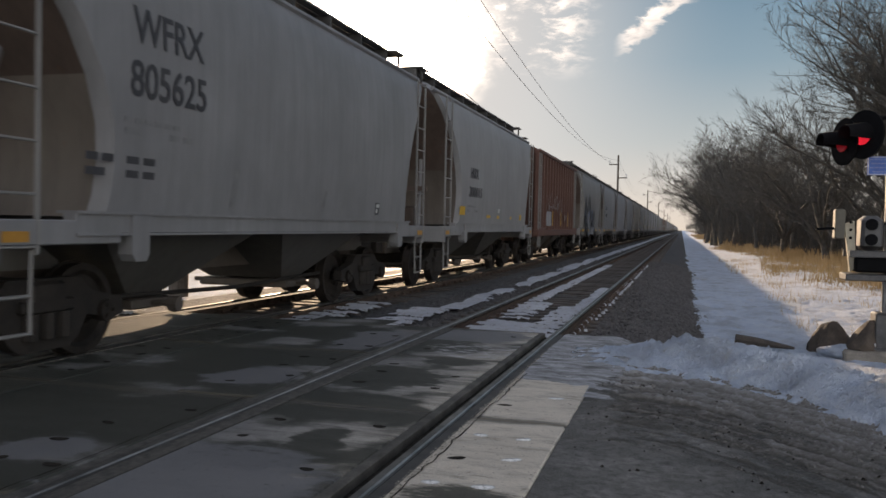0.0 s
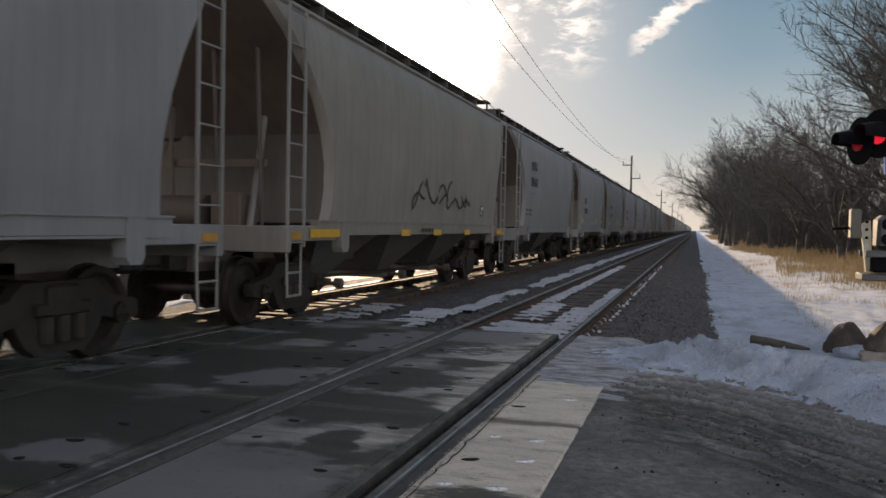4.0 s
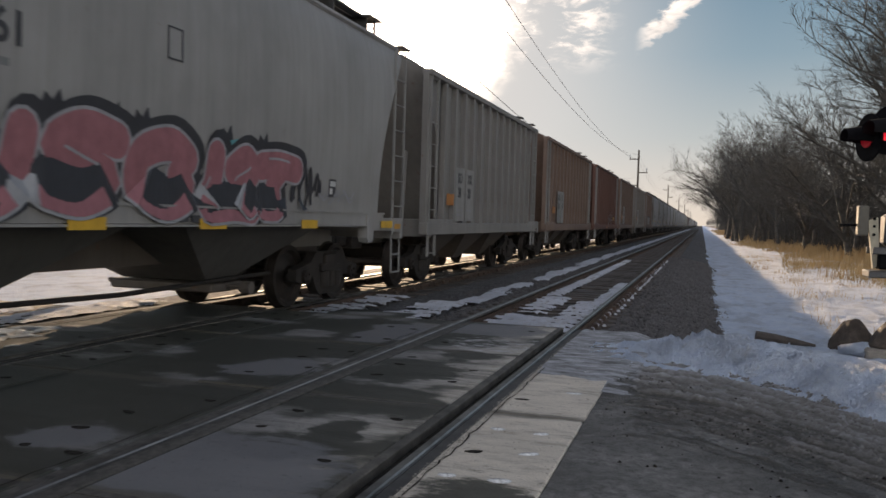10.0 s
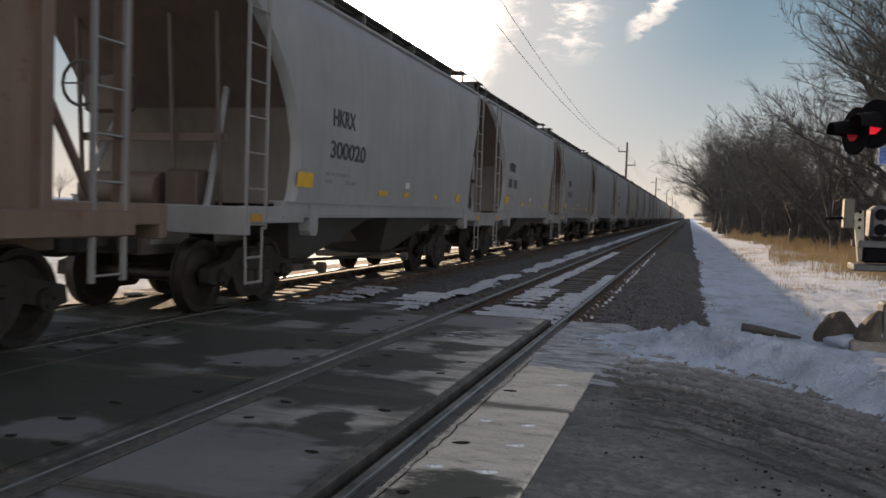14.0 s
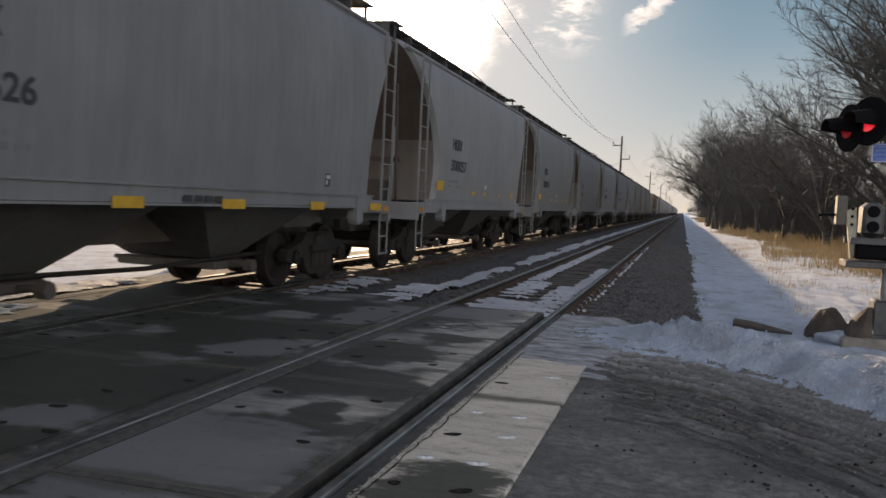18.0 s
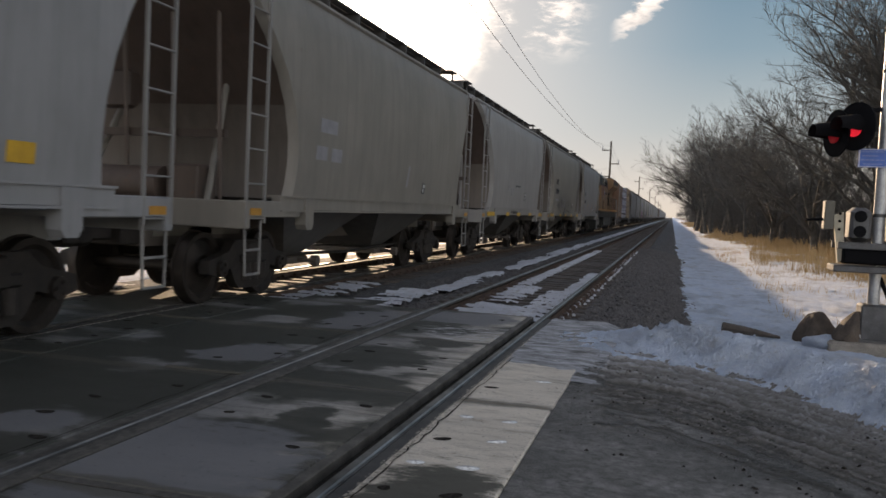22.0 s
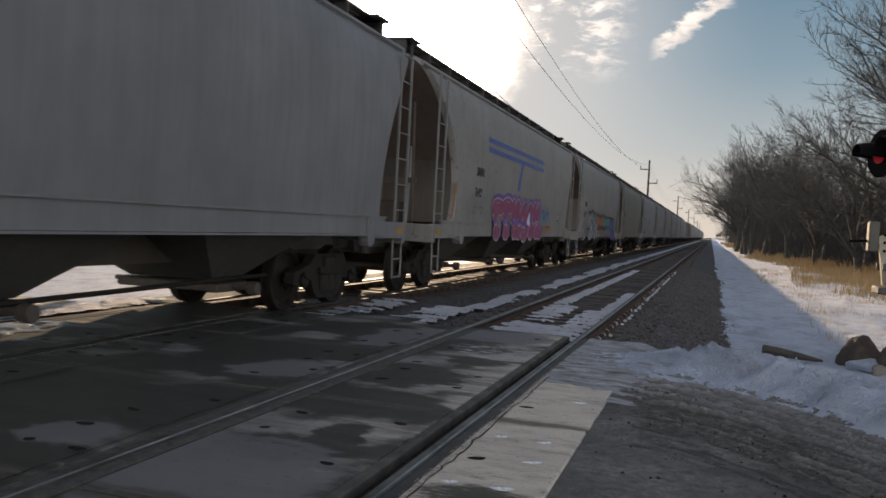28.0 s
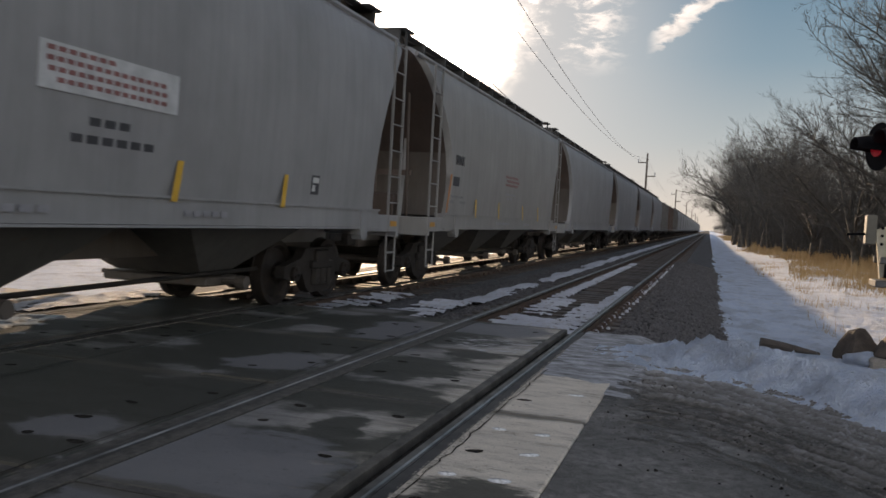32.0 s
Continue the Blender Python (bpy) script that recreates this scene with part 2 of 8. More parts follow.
# ---- sky ----
def sky_backdrop():
    """The sky ahead with its thin cloud: an open patch round the sun lets the bright sky itself show."""
    m = bpy.data.materials.new("sky_backdrop")
    m.use_nodes = True
    nt = m.node_tree
    nt.nodes.clear()

    def math_node(op, a, b=None, c=None):
        n = nt.nodes.new("ShaderNodeMath")
        n.operation = op
        for sock, val in zip(n.inputs, (a, b, c)):
            if val is None:
                continue
            if isinstance(val, (int, float)):
                sock.default_value = val
            else:
                nt.links.new(val, sock)
        return n.outputs[0]

    def soft(value, lo, hi, a=0.0, b=1.0):
        n = nt.nodes.new("ShaderNodeMapRange")
        n.interpolation_type = "SMOOTHSTEP"
        nt.links.new(value, n.inputs[0])
        for i, v in enumerate((lo, hi, a, b)):
            n.inputs[i + 1].default_value = v
        return n.outputs[0]

    tc = nt.nodes.new("ShaderNodeTexCoord")
    nz = nt.nodes.new("ShaderNodeVectorMath")
    nz.operation = "NORMALIZE"
    nt.links.new(tc.outputs["Object"], nz.inputs[0])
    sep = nt.nodes.new("ShaderNodeSeparateXYZ")
    nt.links.new(nz.outputs[0], sep.inputs[0])
    across = math_node("DIVIDE", sep.outputs[0], sep.outputs[1])
    high = sep.outputs[2]
    dist = nt.nodes.new("ShaderNodeVectorMath")
    dist.operation = "DISTANCE"
    dist.inputs[1].default_value = sun_way
    nt.links.new(nz.outputs[0], dist.inputs[0])
    away = dist.outputs["Value"]

    def tex(scale, detail, stretch, rough=0.6, warp=0.0):
        mp = nt.nodes.new("ShaderNodeMapping")
        mp.inputs["Scale"].default_value = stretch
        mp.inputs["Rotation"].default_value = (0, 0, 0)
        nt.links.new(nz.outputs[0], mp.inputs["Vector"])
        n = nt.nodes.new("ShaderNodeTexNoise")
        n.inputs["Scale"].default_value, n.inputs["Detail"].default_value, n.inputs["Roughness"].default_value = scale, detail, rough
        n.inputs["Distortion"].default_value = warp
        nt.links.new(mp.outputs[0], n.inputs["Vector"])
        return n.outputs[0]

    # clear sky: cream at the horizon to blue above, paler towards the sun
    el = ramp(nt, high, [(0.0, (0.80, 0.76, 0.68)), (0.035, (0.74, 0.75, 0.71)), (0.10, (0.50, 0.60, 0.64)), (0.19, (0.27, 0.42, 0.53)), (0.30, (0.145, 0.29, 0.43)), (0.7, (0.09, 0.18, 0.32))])
    near = soft(away, 0.07, 0.40, 0.9, 0.0)
    sky_col = mix(nt, near, el.outputs[0], (0.80, 0.84, 0.85))
    # mackerel cloud right of the sun, and a bright streak
    puffs = tex(34, 7, (1.0, 1.0, 2.6), 0.62, 0.4)
    veil = tex(7, 6, (1.0, 1.0, 2.0), 0.6, 0.6)
    box = math_node("MULTIPLY", soft(across, -0.30, -0.20), soft(across, -0.09, -0.15))
    box = math_node("MULTIPLY", box, soft(high, 0.165, 0.215))
    deck = math_node("MULTIPLY", box, soft(math_node("MULTIPLY_ADD", veil, 0.5, math_node("MULTIPLY", puffs, 0.5)), 0.44, 0.57))
    # streak: a slanted band
    line = math_node("SUBTRACT", math_node("MULTIPLY_ADD", across, 0.75, 0.265), high)
    line = math_node("ABSOLUTE", math_node("ADD", line, math_node("MULTIPLY_ADD", puffs, 0.05, -0.025)))
    streak = math_node("MULTIPLY", soft(line, 0.016, 0.004), math_node("MULTIPLY", soft(across, -0.085, -0.06), soft(across, 0.03, -0.01)))
    streak = math_node("MULTIPLY", streak, soft(high, 0.17, 0.195))
    cloud = math_node("MAXIMUM", deck, streak)
    lit = ramp(nt, puffs, [(0.35, (0.72, 0.75, 0.76)), (0.62, (1.3, 1.28, 1.23))])
    col = mix(nt, cloud, sky_col, lit.outputs[0])
    # the grey rim of cloud round the glare
    rim = math_node("MULTIPLY", soft(away, 0.10, 0.14), soft(away, 0.21, 0.14))
    col = mix(nt, math_node("MULTIPLY", rim, 0.10), col, (0.45, 0.50, 0.54))
    em = nt.nodes.new("ShaderNodeEmission")
    em.inputs["Strength"].default_value = 0.36
    nt.links.new(col, em.inputs["Color"])
    tr = nt.nodes.new("ShaderNodeBsdfTransparent")
    ms = nt.nodes.new("ShaderNodeMixShader")
    stir = math_node("ADD", math_node("MULTIPLY_ADD", veil, 0.16, -0.08), math_node("MULTIPLY_ADD", puffs, 0.09, -0.045))
    wob = math_node("ADD", away, math_node("MULTIPLY", stir, soft(high, 0.15, 0.24, 0.25, 1.0)))
    clear = math_node("POWER", soft(wob, 0.142, 0.045), 2.2)
    nt.links.new(math_node("SUBTRACT", 1.0, clear), ms.inputs[0])
    nt.links.new(tr.outputs[0], ms.inputs[1])
    nt.links.new(em.outputs[0], ms.inputs[2])
    out = nt.nodes.new("ShaderNodeOutputMaterial")
    nt.links.new(ms.outputs[0], out.inputs["Surface"])
    mesh = Mesh()
    azs, els, R = range(-80, 81, 4), list(range(-2, 62, 4)), 4300
    for e in els:
        for a in azs:
            ca, ce = radians(a), radians(e)
            mesh.v.append((R * math.sin(ca) * math.cos(ce), R * math.cos(ca) * math.cos(ce), R * math.sin(ce)))
    k = len(azs)
    mesh.f = [(j * k + i, j * k + i + 1, (j + 1) * k + i + 1, (j + 1) * k + i) for j in range(len(els) - 1) for i in range(k - 1)]
    ob = part("backdrop", mesh, m, smooth=80)
    tagged(ob, "winter sky with thin cloud round the low sun", "sky", kind="structure")


sky_backdrop()

def snow_material():
    m, nt, p = node_material("snow")
    a = noise_node(nt, 0.7, 5, 0.6)
    b = noise_node(nt, 9.0, 6, 0.7)
    c = noise_node(nt, 60.0, 3, 0.6)
    base = ramp(nt, a.outputs[0], [(0.3, (0.42, 0.44, 0.50)), (0.7, (0.62, 0.645, 0.70))])
    grit = ramp(nt, b.outputs[0], [(0.50, 0.0), (0.66, 0.75)])
    col = mix(nt, grit.outputs[0], base.outputs[0], (0.34, 0.31, 0.28))
    nt.links.new(col, p.inputs["Base Color"])
    p.inputs["Roughness"].default_value = 0.65
    add = nt.nodes.new("ShaderNodeMath")
    add.operation = "ADD"
    nt.links.new(b.outputs[0], add.inputs[0])
    nt.links.new(c.outputs[0], add.inputs[1])
    bump(nt, p, add.outputs[0], 0.9, 0.05)
    return m


def ground_material():
    """Snow over a winter field: clean far off, trodden and gritty near the road, straw showing towards the wood."""
    m, nt, p = node_material("snow_field")
    tc = nt.nodes.new("ShaderNodeTexCoord")
    sep = nt.nodes.new("ShaderNodeSeparateXYZ")
    nt.links.new(tc.outputs["Object"], sep.inputs[0])
    a = noise_node(nt, 0.35, 6, 0.65)
    b = noise_node(nt, 5.0, 6, 0.7)
    c = noise_node(nt, 40.0, 3, 0.6)
    trodden = noise_node(nt, 1.6, 5, 0.65, "Object", (1.0, .6, 1))
    base = ramp(nt, b.outputs[0], [(0.3, (0.55, 0.65, 0.82)), (0.7, (0.75, 0.83, 0.95))])
    tracks = ramp(nt, trodden.outputs[0], [(0.36, 0.72), (0.5, 0.98), (0.65, 1.05)])
    shaded = mix(nt, 1.0, base.outputs[0], tracks.outputs[0], "MULTIPLY")
    # straw: beyond x = 6 m
    edge = nt.nodes.new("ShaderNodeMapRange")
    edge.inputs[1].default_value, edge.inputs[2].default_value = 5.5, 14.0
    nt.links.new(sep.outputs[0], edge.inputs[0])
    add = nt.nodes.new("ShaderNodeMath")
    add.operation = "MULTIPLY_ADD"
    add.inputs[1].default_value = 0.45
    nt.links.new(edge.outputs[0], add.inputs[0])
    nt.links.new(a.outputs[0], add.inputs[2])
    straw = ramp(nt, add.outputs[0], [(0.62, 0.0), (0.78, 0.9)])
    col = mix(nt, straw.outputs[0], shaded, (0.26, 0.18, 0.09))
    grit = ramp(nt, b.outputs[0], [(0.60, 0.0), (0.74, 0.5)])
    col = mix(nt, grit.outputs[0], col, (0.33, 0.31, 0.29))
    nt.links.new(col, p.inputs["Base Color"])
    p.inputs["Roughness"].default_value = 0.7
    add2 = nt.nodes.new("ShaderNodeMath")
    nt.links.new(b.outputs[0], add2.inputs[0])
    nt.links.new(c.outputs[0], add2.inputs[1])
    bump(nt, p, add2.outputs[0], 1.0, 0.11)
    return m


def swing_nodes(nt):
    """The road's edge coordinate: along the track, swinging round towards the near side of the road."""
    tc = nt.nodes.new("ShaderNodeTexCoord")
    sep = nt.nodes.new("ShaderNodeSeparateXYZ")
    nt.links.new(tc.outputs["Object"], sep.inputs[0])
    def calc(op, u, v):
        n = nt.nodes.new("ShaderNodeMath")
        n.operation = op
        for sock, val in zip(n.inputs, (u, v)):
            if isinstance(val, (int, float)):
                sock.default_value = val
            else:
                nt.links.new(val, sock)
        return n.outputs[0]
    over = calc("MINIMUM", calc("MAXIMUM", calc("SUBTRACT", sep.outputs[0], 1.9), 0.0), 3.1)
    return sep, calc, calc("ADD", sep.outputs[1], calc("MULTIPLY", calc("POWER", over, 1.6), 0.7))


def asphalt_material():
    """Worn winter asphalt: damp dark patches, pale salt frost, brown slush thickening towards the ploughed edge."""
    m, nt, p = node_material("road_asphalt")
    sep, calc, w = swing_nodes(nt)
    fine = noise_node(nt, 110, 4, 0.75)
    mid = noise_node(nt, 14, 6, 0.75)
    patch = noise_node(nt, 1.1, 7, 0.7)
    along = nt.nodes.new("ShaderNodeCombineXYZ")
    nt.links.new(calc("MULTIPLY", sep.outputs[0], 0.5), along.inputs[0])
    nt.links.new(calc("MULTIPLY", w, 5.0), along.inputs[1])
    drawn = nt.nodes.new("ShaderNodeTexNoise")
    drawn.inputs["Scale"].default_value, drawn.inputs["Detail"].default_value, drawn.inputs["Roughness"].default_value = 1.0, 7, 0.72
    nt.links.new(along.outputs[0], drawn.inputs["Vector"])
    base = ramp(nt, fine.outputs[0], [(0.32, (0.04, 0.038, 0.035)), (0.52, (0.085, 0.082, 0.076)), (0.72, (0.24, 0.23, 0.215))])
    frost = ramp(nt, patch.outputs[0], [(0.40, 0.0), (0.50, 0.45), (0.62, 0.8)])
    salted = ramp(nt, mid.outputs[0], [(0.35, (0.12, 0.117, 0.11)), (0.62, (0.36, 0.35, 0.335))])
    col = mix(nt, frost.outputs[0], base.outputs[0], salted.outputs[0])
    grit = noise_node(nt, 38, 3, 0.6)
    gr = ramp(nt, grit.outputs[0], [(0.66, 0.0), (0.74, 0.35)])
    col = mix(nt, gr.outputs[0], col, (0.22, 0.20, 0.175))
    # slush: more of it towards the bank; height also paints relief shading in
    near = nt.nodes.new("ShaderNodeMapRange")
    near.inputs[1].default_value, near.inputs[2].default_value = 4.9, 7.8
    nt.links.new(w, near.inputs[0])
    amount = calc("ADD", calc("MULTIPLY", near.outputs[0], 0.50), calc("MULTIPLY", drawn.outputs[0], 1.05))
    amount = calc("ADD", amount, calc("MULTIPLY", mid.outputs[0], 0.5))
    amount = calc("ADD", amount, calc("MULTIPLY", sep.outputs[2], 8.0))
    right = nt.nodes.new("ShaderNodeMapRange")
    right.inputs[1].default_value, right.inputs[2].default_value = 1.2, 1.9
    nt.links.new(sep.outputs[0], right.inputs[0])
    amount = calc("MULTIPLY", amount, right.outputs[0])
    sl = ramp(nt, amount, [(0.84, 0.0), (0.95, 1.0)])
    # ridges coloured paler and ruts darker, standing in for shading of the relief
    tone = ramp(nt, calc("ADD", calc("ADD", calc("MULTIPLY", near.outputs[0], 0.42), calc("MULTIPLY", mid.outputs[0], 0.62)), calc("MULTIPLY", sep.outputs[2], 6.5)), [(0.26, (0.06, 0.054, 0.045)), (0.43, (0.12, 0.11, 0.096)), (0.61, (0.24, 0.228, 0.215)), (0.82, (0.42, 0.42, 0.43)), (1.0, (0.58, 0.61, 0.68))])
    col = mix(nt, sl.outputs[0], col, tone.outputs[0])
    nt.links.new(col, p.inputs["Base Color"])
    wet = ramp(nt, patch.outputs[0], [(0.36, 0.42), (0.52, 0.85)])
    nt.links.new(wet.outputs[0], p.inputs["Roughness"])
    p.inputs["Specular IOR Level"].default_value = 0.25
    bump(nt, p, calc("ADD", fine.outputs[0], calc("MULTIPLY", mid.outputs[0], calc("MULTIPLY", sl.outputs[0], 3.5))), 1.0, 0.016)
    return m


def concrete_material(name):
    """Crossing panels: concrete with olive wet stains, sheets of blue-grey frost, dry, sandy and painted brighter at
    the road side.
    """
    m, nt, p = node_material(name)
    fine = noise_node(nt, 85, 5, 0.7, "Object")
    geo = nt.nodes.new("ShaderNodeNewGeometry")
    sep = nt.nodes.new("ShaderNodeSeparateXYZ")
    nt.links.new(geo.outputs["Position"], sep.inputs[0])

    def tex(scale, detail, rough, stretch, shift=(0, 0, 0)):
        mp = nt.nodes.new("ShaderNodeMapping")
        mp.inputs["Location"].default_value = shift
        mp.inputs["Scale"].default_value = stretch
        nt.links.new(geo.outputs["Position"], mp.inputs["Vector"])
        n = nt.nodes.new("ShaderNodeTexNoise")
        n.inputs["Scale"].default_value, n.inputs["Detail"].default_value, n.inputs["Roughness"].default_value = scale, detail, rough
        nt.links.new(mp.outputs[0], n.inputs["Vector"])
        return n.outputs[0]

    def calc(op, a, b=None, c=None):
        n = nt.nodes.new("ShaderNodeMath")
        n.operation = op
        for sock, val in zip(n.inputs, (a, b, c)):
            if isinstance(val, (int, float)):
                sock.default_value = val
            elif val is not None:
                nt.links.new(val, sock)
        return n.outputs[0]

    def rise(value, lo, hi):
        n = nt.nodes.new("ShaderNodeMapRange")
        n.interpolation_type = "SMOOTHSTEP"
        n.inputs[1].default_value, n.inputs[2].default_value = lo, hi
        nt.links.new(value, n.inputs[0])
        return n.outputs[0]

    ragged = calc("ADD", calc("MULTIPLY", tex(2.2, 6, 0.62, (0.7, 1.2, 1)), 2.1), calc("MULTIPLY", tex(9, 6, 0.7, (0.5, 1.6, 1)), 0.8))

    def spots(places, edge=0.16):
        """Soft ragged patches (x, y, half width, half length)."""
        total = None
        for cx, cy, rx, ry in places:
            u = calc("DIVIDE", calc("SUBTRACT", sep.outputs[0], cx), rx)
            v = calc("DIVIDE", calc("SUBTRACT", sep.outputs[1], cy), ry)
            d = calc("ADD", calc("SQRT", calc("ADD", calc("MULTIPLY", u, u), calc("MULTIPLY", v, v))), calc("SUBTRACT", ragged, 1.45))
            k = calc("SUBTRACT", 1.0, rise(d, 1.0 - edge, 1.0 + edge))
            # end sheets: darker brown above z 2.6, lighter tan below
            total = k if total is None else calc("MAXIMUM", total, k)
        return total

    # dry and pale at the road side (partly painted sky reflection), greyer between the rails
    patchy = calc("MULTIPLY_ADD", tex(1.3, 4, 0.6, (1, 1, 1)), 0.5, rise(sep.outputs[0], -0.8, 1.1))
    tone = ramp(nt, calc("MULTIPLY", patchy, 0.8), [(0.22, (0.16, 0.157, 0.154)), (0.55, (0.285, 0.272, 0.252)), (0.76, (0.335, 0.312, 0.278)), (0.95, (0.56, 0.50, 0.42))])
    grain = ramp(nt, fine.outputs[0], [(0.28, 0.7), (0.5, 1.0), (0.72, 1.18)])
    base = mix(nt, 1.0, tone.outputs[0], grain.outputs[0], "MULTIPLY")
    grime = ramp(nt, tex(4, 8, 0.75, (0.6, 1.6, 1)), [(0.34, 0.6), (0.5, 1.0), (0.68, 1.12)])
    base = mix(nt, 1.0, base, grime.outputs[0], "MULTIPLY")
    # tyre streaks across the rails
    sc = ramp(nt, tex(1.7, 7, 0.72, (0.4, 3.4, 1)), [(0.38, 0.6), (0.53, 0.0)])
    col = mix(nt, calc("MULTIPLY", sc.outputs[0], calc("SUBTRACT", 1.0, rise(sep.outputs[0], 0.7, 0.95))), base, (0.055, 0.053, 0.046))
    rust = ramp(nt, tex(3.0, 6, 0.7, (0.8, 1.5, 1), (3, 1, 0)), [(0.60, 0.0), (0.74, 0.35)])
    col = mix(nt, rust.outputs[0], col, (0.22, 0.12, 0.075))
    general = rise(calc("SUBTRACT", tex(0.9, 5, 0.55, (0.8, 1.0, 1), (0, 0.4, 0)), calc("MULTIPLY", rise(sep.outputs[0], -0.7, -0.9), 0.09)), 0.53, 0.44)
    general = calc("MULTIPLY", general, calc("SUBTRACT", 1.0, calc("MULTIPLY", rise(sep.outputs[0], 0.75, 0.9), 0.9)))
    frost = spots(((-0.12, 3.70, 0.62, 0.72), (-0.1, 2.5, 0.5, 0.5), (-1.30, 4.05, 0.30, 0.28), (-1.32, 6.55, 0.42, 0.42), (-1.2, 9.2, 0.4, 0.9), (-0.2, 9.9, 0.7, 0.55)))
    wet = calc("MAXIMUM", general, spots(((1.28, 3.2, 0.42, 1.0), (-0.15, 6.9, 0.50, 0.50), (-0.2, 5.55, 0.40, 0.30), (0.12, 4.75, 0.20, 0.32), (-1.15, 5.2, 0.36, 0.85), (-1.1, 3.4, 0.45, 0.4), (-1.1, 7.6, 0.3, 0.5), (0.1, 8.0, 0.35, 0.3))))
    col = mix(nt, calc("MULTIPLY", wet, 0.9), col, (0.034, 0.036, 0.030))
    col = mix(nt, calc("MULTIPLY", frost, 0.9), col, (0.135, 0.136, 0.142))
    crust = calc("MULTIPLY", spots(((0.2, 8.75, 0.5, 0.55),)), rise(tex(7, 6, 0.7, (0.6, 2.4, 1)), 0.50, 0.60))
    col = mix(nt, crust, col, (0.42, 0.42, 0.43))
    # dirt gathered along the joints between panels
    gap = calc("ABSOLUTE", calc("SUBTRACT", calc("FLOORED_MODULO", calc("SUBTRACT", sep.outputs[1], 9.38), 2.44), 1.22))
    dirt = calc("SUBTRACT", 1.0, rise(calc("ADD", gap, calc("MULTIPLY", calc("SUBTRACT", ragged, 1.45), 0.12)), 0.05, 0.12))
    col = mix(nt, calc("MULTIPLY", dirt, 0.8), col, (0.075, 0.07, 0.058))
    sp = ramp(nt, tex(26, 4, 0.6, (1, 1, 1)), [(0.62, 0.0), (0.69, 0.7)])
    col = mix(nt, sp.outputs[0], col, (0.05, 0.046, 0.042))
    nt.links.new(col, p.inputs["Base Color"])
    nt.links.new(calc("SUBTRACT", 0.72, calc("MULTIPLY", wet, 0.12)), p.inputs["Roughness"])
    nt.links.new(calc("SUBTRACT", 0.26, calc("MULTIPLY", wet, 0.16)), p.inputs["Specular IOR Level"])
    bump(nt, p, fine.outputs[0], 0.8, 0.006)
    return m


def ballast_material():
    m, nt, p = node_material("ballast_stone")
    tc = nt.nodes.new("ShaderNodeTexCoord")
    v = nt.nodes.new("ShaderNodeTexVoronoi")
    v.inputs["Scale"].default_value = 22
    nt.links.new(tc.outputs["Object"], v.inputs["Vector"])
    n = noise_node(nt, 1.3, 5, 0.6)
    col = ramp(nt, v.outputs["Color"], [(0.1, (0.034, 0.032, 0.033)), (0.9, (0.112, 0.107, 0.107))])
    sh = ramp(nt, n.outputs[0], [(0.3, 0.75), (0.7, 1.15)])
    c = mix(nt, 1.0, col.outputs[0], sh.outputs[0], "MULTIPLY")
    nt.links.new(c, p.inputs["Base Color"])
    p.inputs["Roughness"].default_value = 0.85
    inv = nt.nodes.new("ShaderNodeMath")
    inv.operation = "SUBTRACT"
    inv.inputs[0].default_value = 1
    nt.links.new(v.outputs["Distance"], inv.inputs[1])
    bump(nt, p, inv.outputs[0], 1.0, 0.05)
    return m


SNOW, FIELD, ASPHALT, BALLAST = snow_material(), ground_material(), asphalt_material(), ballast_material()
CONCRETE = concrete_material("panel_concrete")
PACKED = surface("packed_snow_road", (0.20, 0.155, 0.11), (0.60, 0.53, 0.44), 0.9, 0.8, 0, 25, 8)
PANEL_EDGE = surface("panel_edge_steel", (0.03, 0.027, 0.023), (0.12, 0.11, 0.096), 3, 0.8, 0.1, 40, 2)
JOINT_GRIT = surface("joint_grit", (0.03, 0.028, 0.025), (0.09, 0.083, 0.073), 14, 0.85, 0, 60, 4)
CHIP = surface("concrete_chips", (0.13, 0.12, 0.10), (0.42, 0.39, 0.34), 18, 0.85, 0, 60, 3)
RUBBER = surface("filler_rubber", (0.022, 0.021, 0.02), (0.06, 0.057, 0.052), 4, 0.75, 0, 60, 2)
# near-black: shade inside holes and gaps put into the colour; also dirt clods
BOLT_HOLE = surface("hole_shade_and_dirt", (0.010, 0.009, 0.008), (0.045, 0.04, 0.035), 30, 0.95)
BOLT_HOLE.node_tree.nodes["Principled BSDF"].inputs["Specular IOR Level"].default_value = 0.05
APRON = surface("packed_grit", (0.075, 0.072, 0.066), (0.42, 0.43, 0.455), 5, 0.85, 0, 45, 8, stretch=(.6, 2.2, 1))
SLUSH = surface("dirty_slush", (0.07, 0.063, 0.054), (0.22, 0.21, 0.20), 9, 0.8, 0, 70, 6)
ICE = surface("dirty_ice", (0.40, 0.39, 0.37), (0.86, 0.86, 0.85), 30, 0.25, 0, 90, 2)
FROZEN = surface("frozen_slush", (0.10, 0.105, 0.11), (0.40, 0.43, 0.45), 5, 0.45, 0, 60, 3, rough2=0.25)
STONE = surface("ballast_loose_stone", (0.04, 0.037, 0.038), (0.118, 0.112, 0.112), 9, 0.85, 0, 60, 3)
TIE_WOOD = surface("tie_wood", (0.035, 0.028, 0.024), (0.085, 0.07, 0.06), 5, 0.85, 0, 60, 3, vary=0.25)
BARK = surface("bark", (0.036, 0.034, 0.031), (0.095, 0.09, 0.082), 4, 0.9, 0, 40, 6)
TWIG = surface("twig", (0.042, 0.040, 0.037), (0.10, 0.096, 0.089), 3, 0.9, 0, 40, 2)
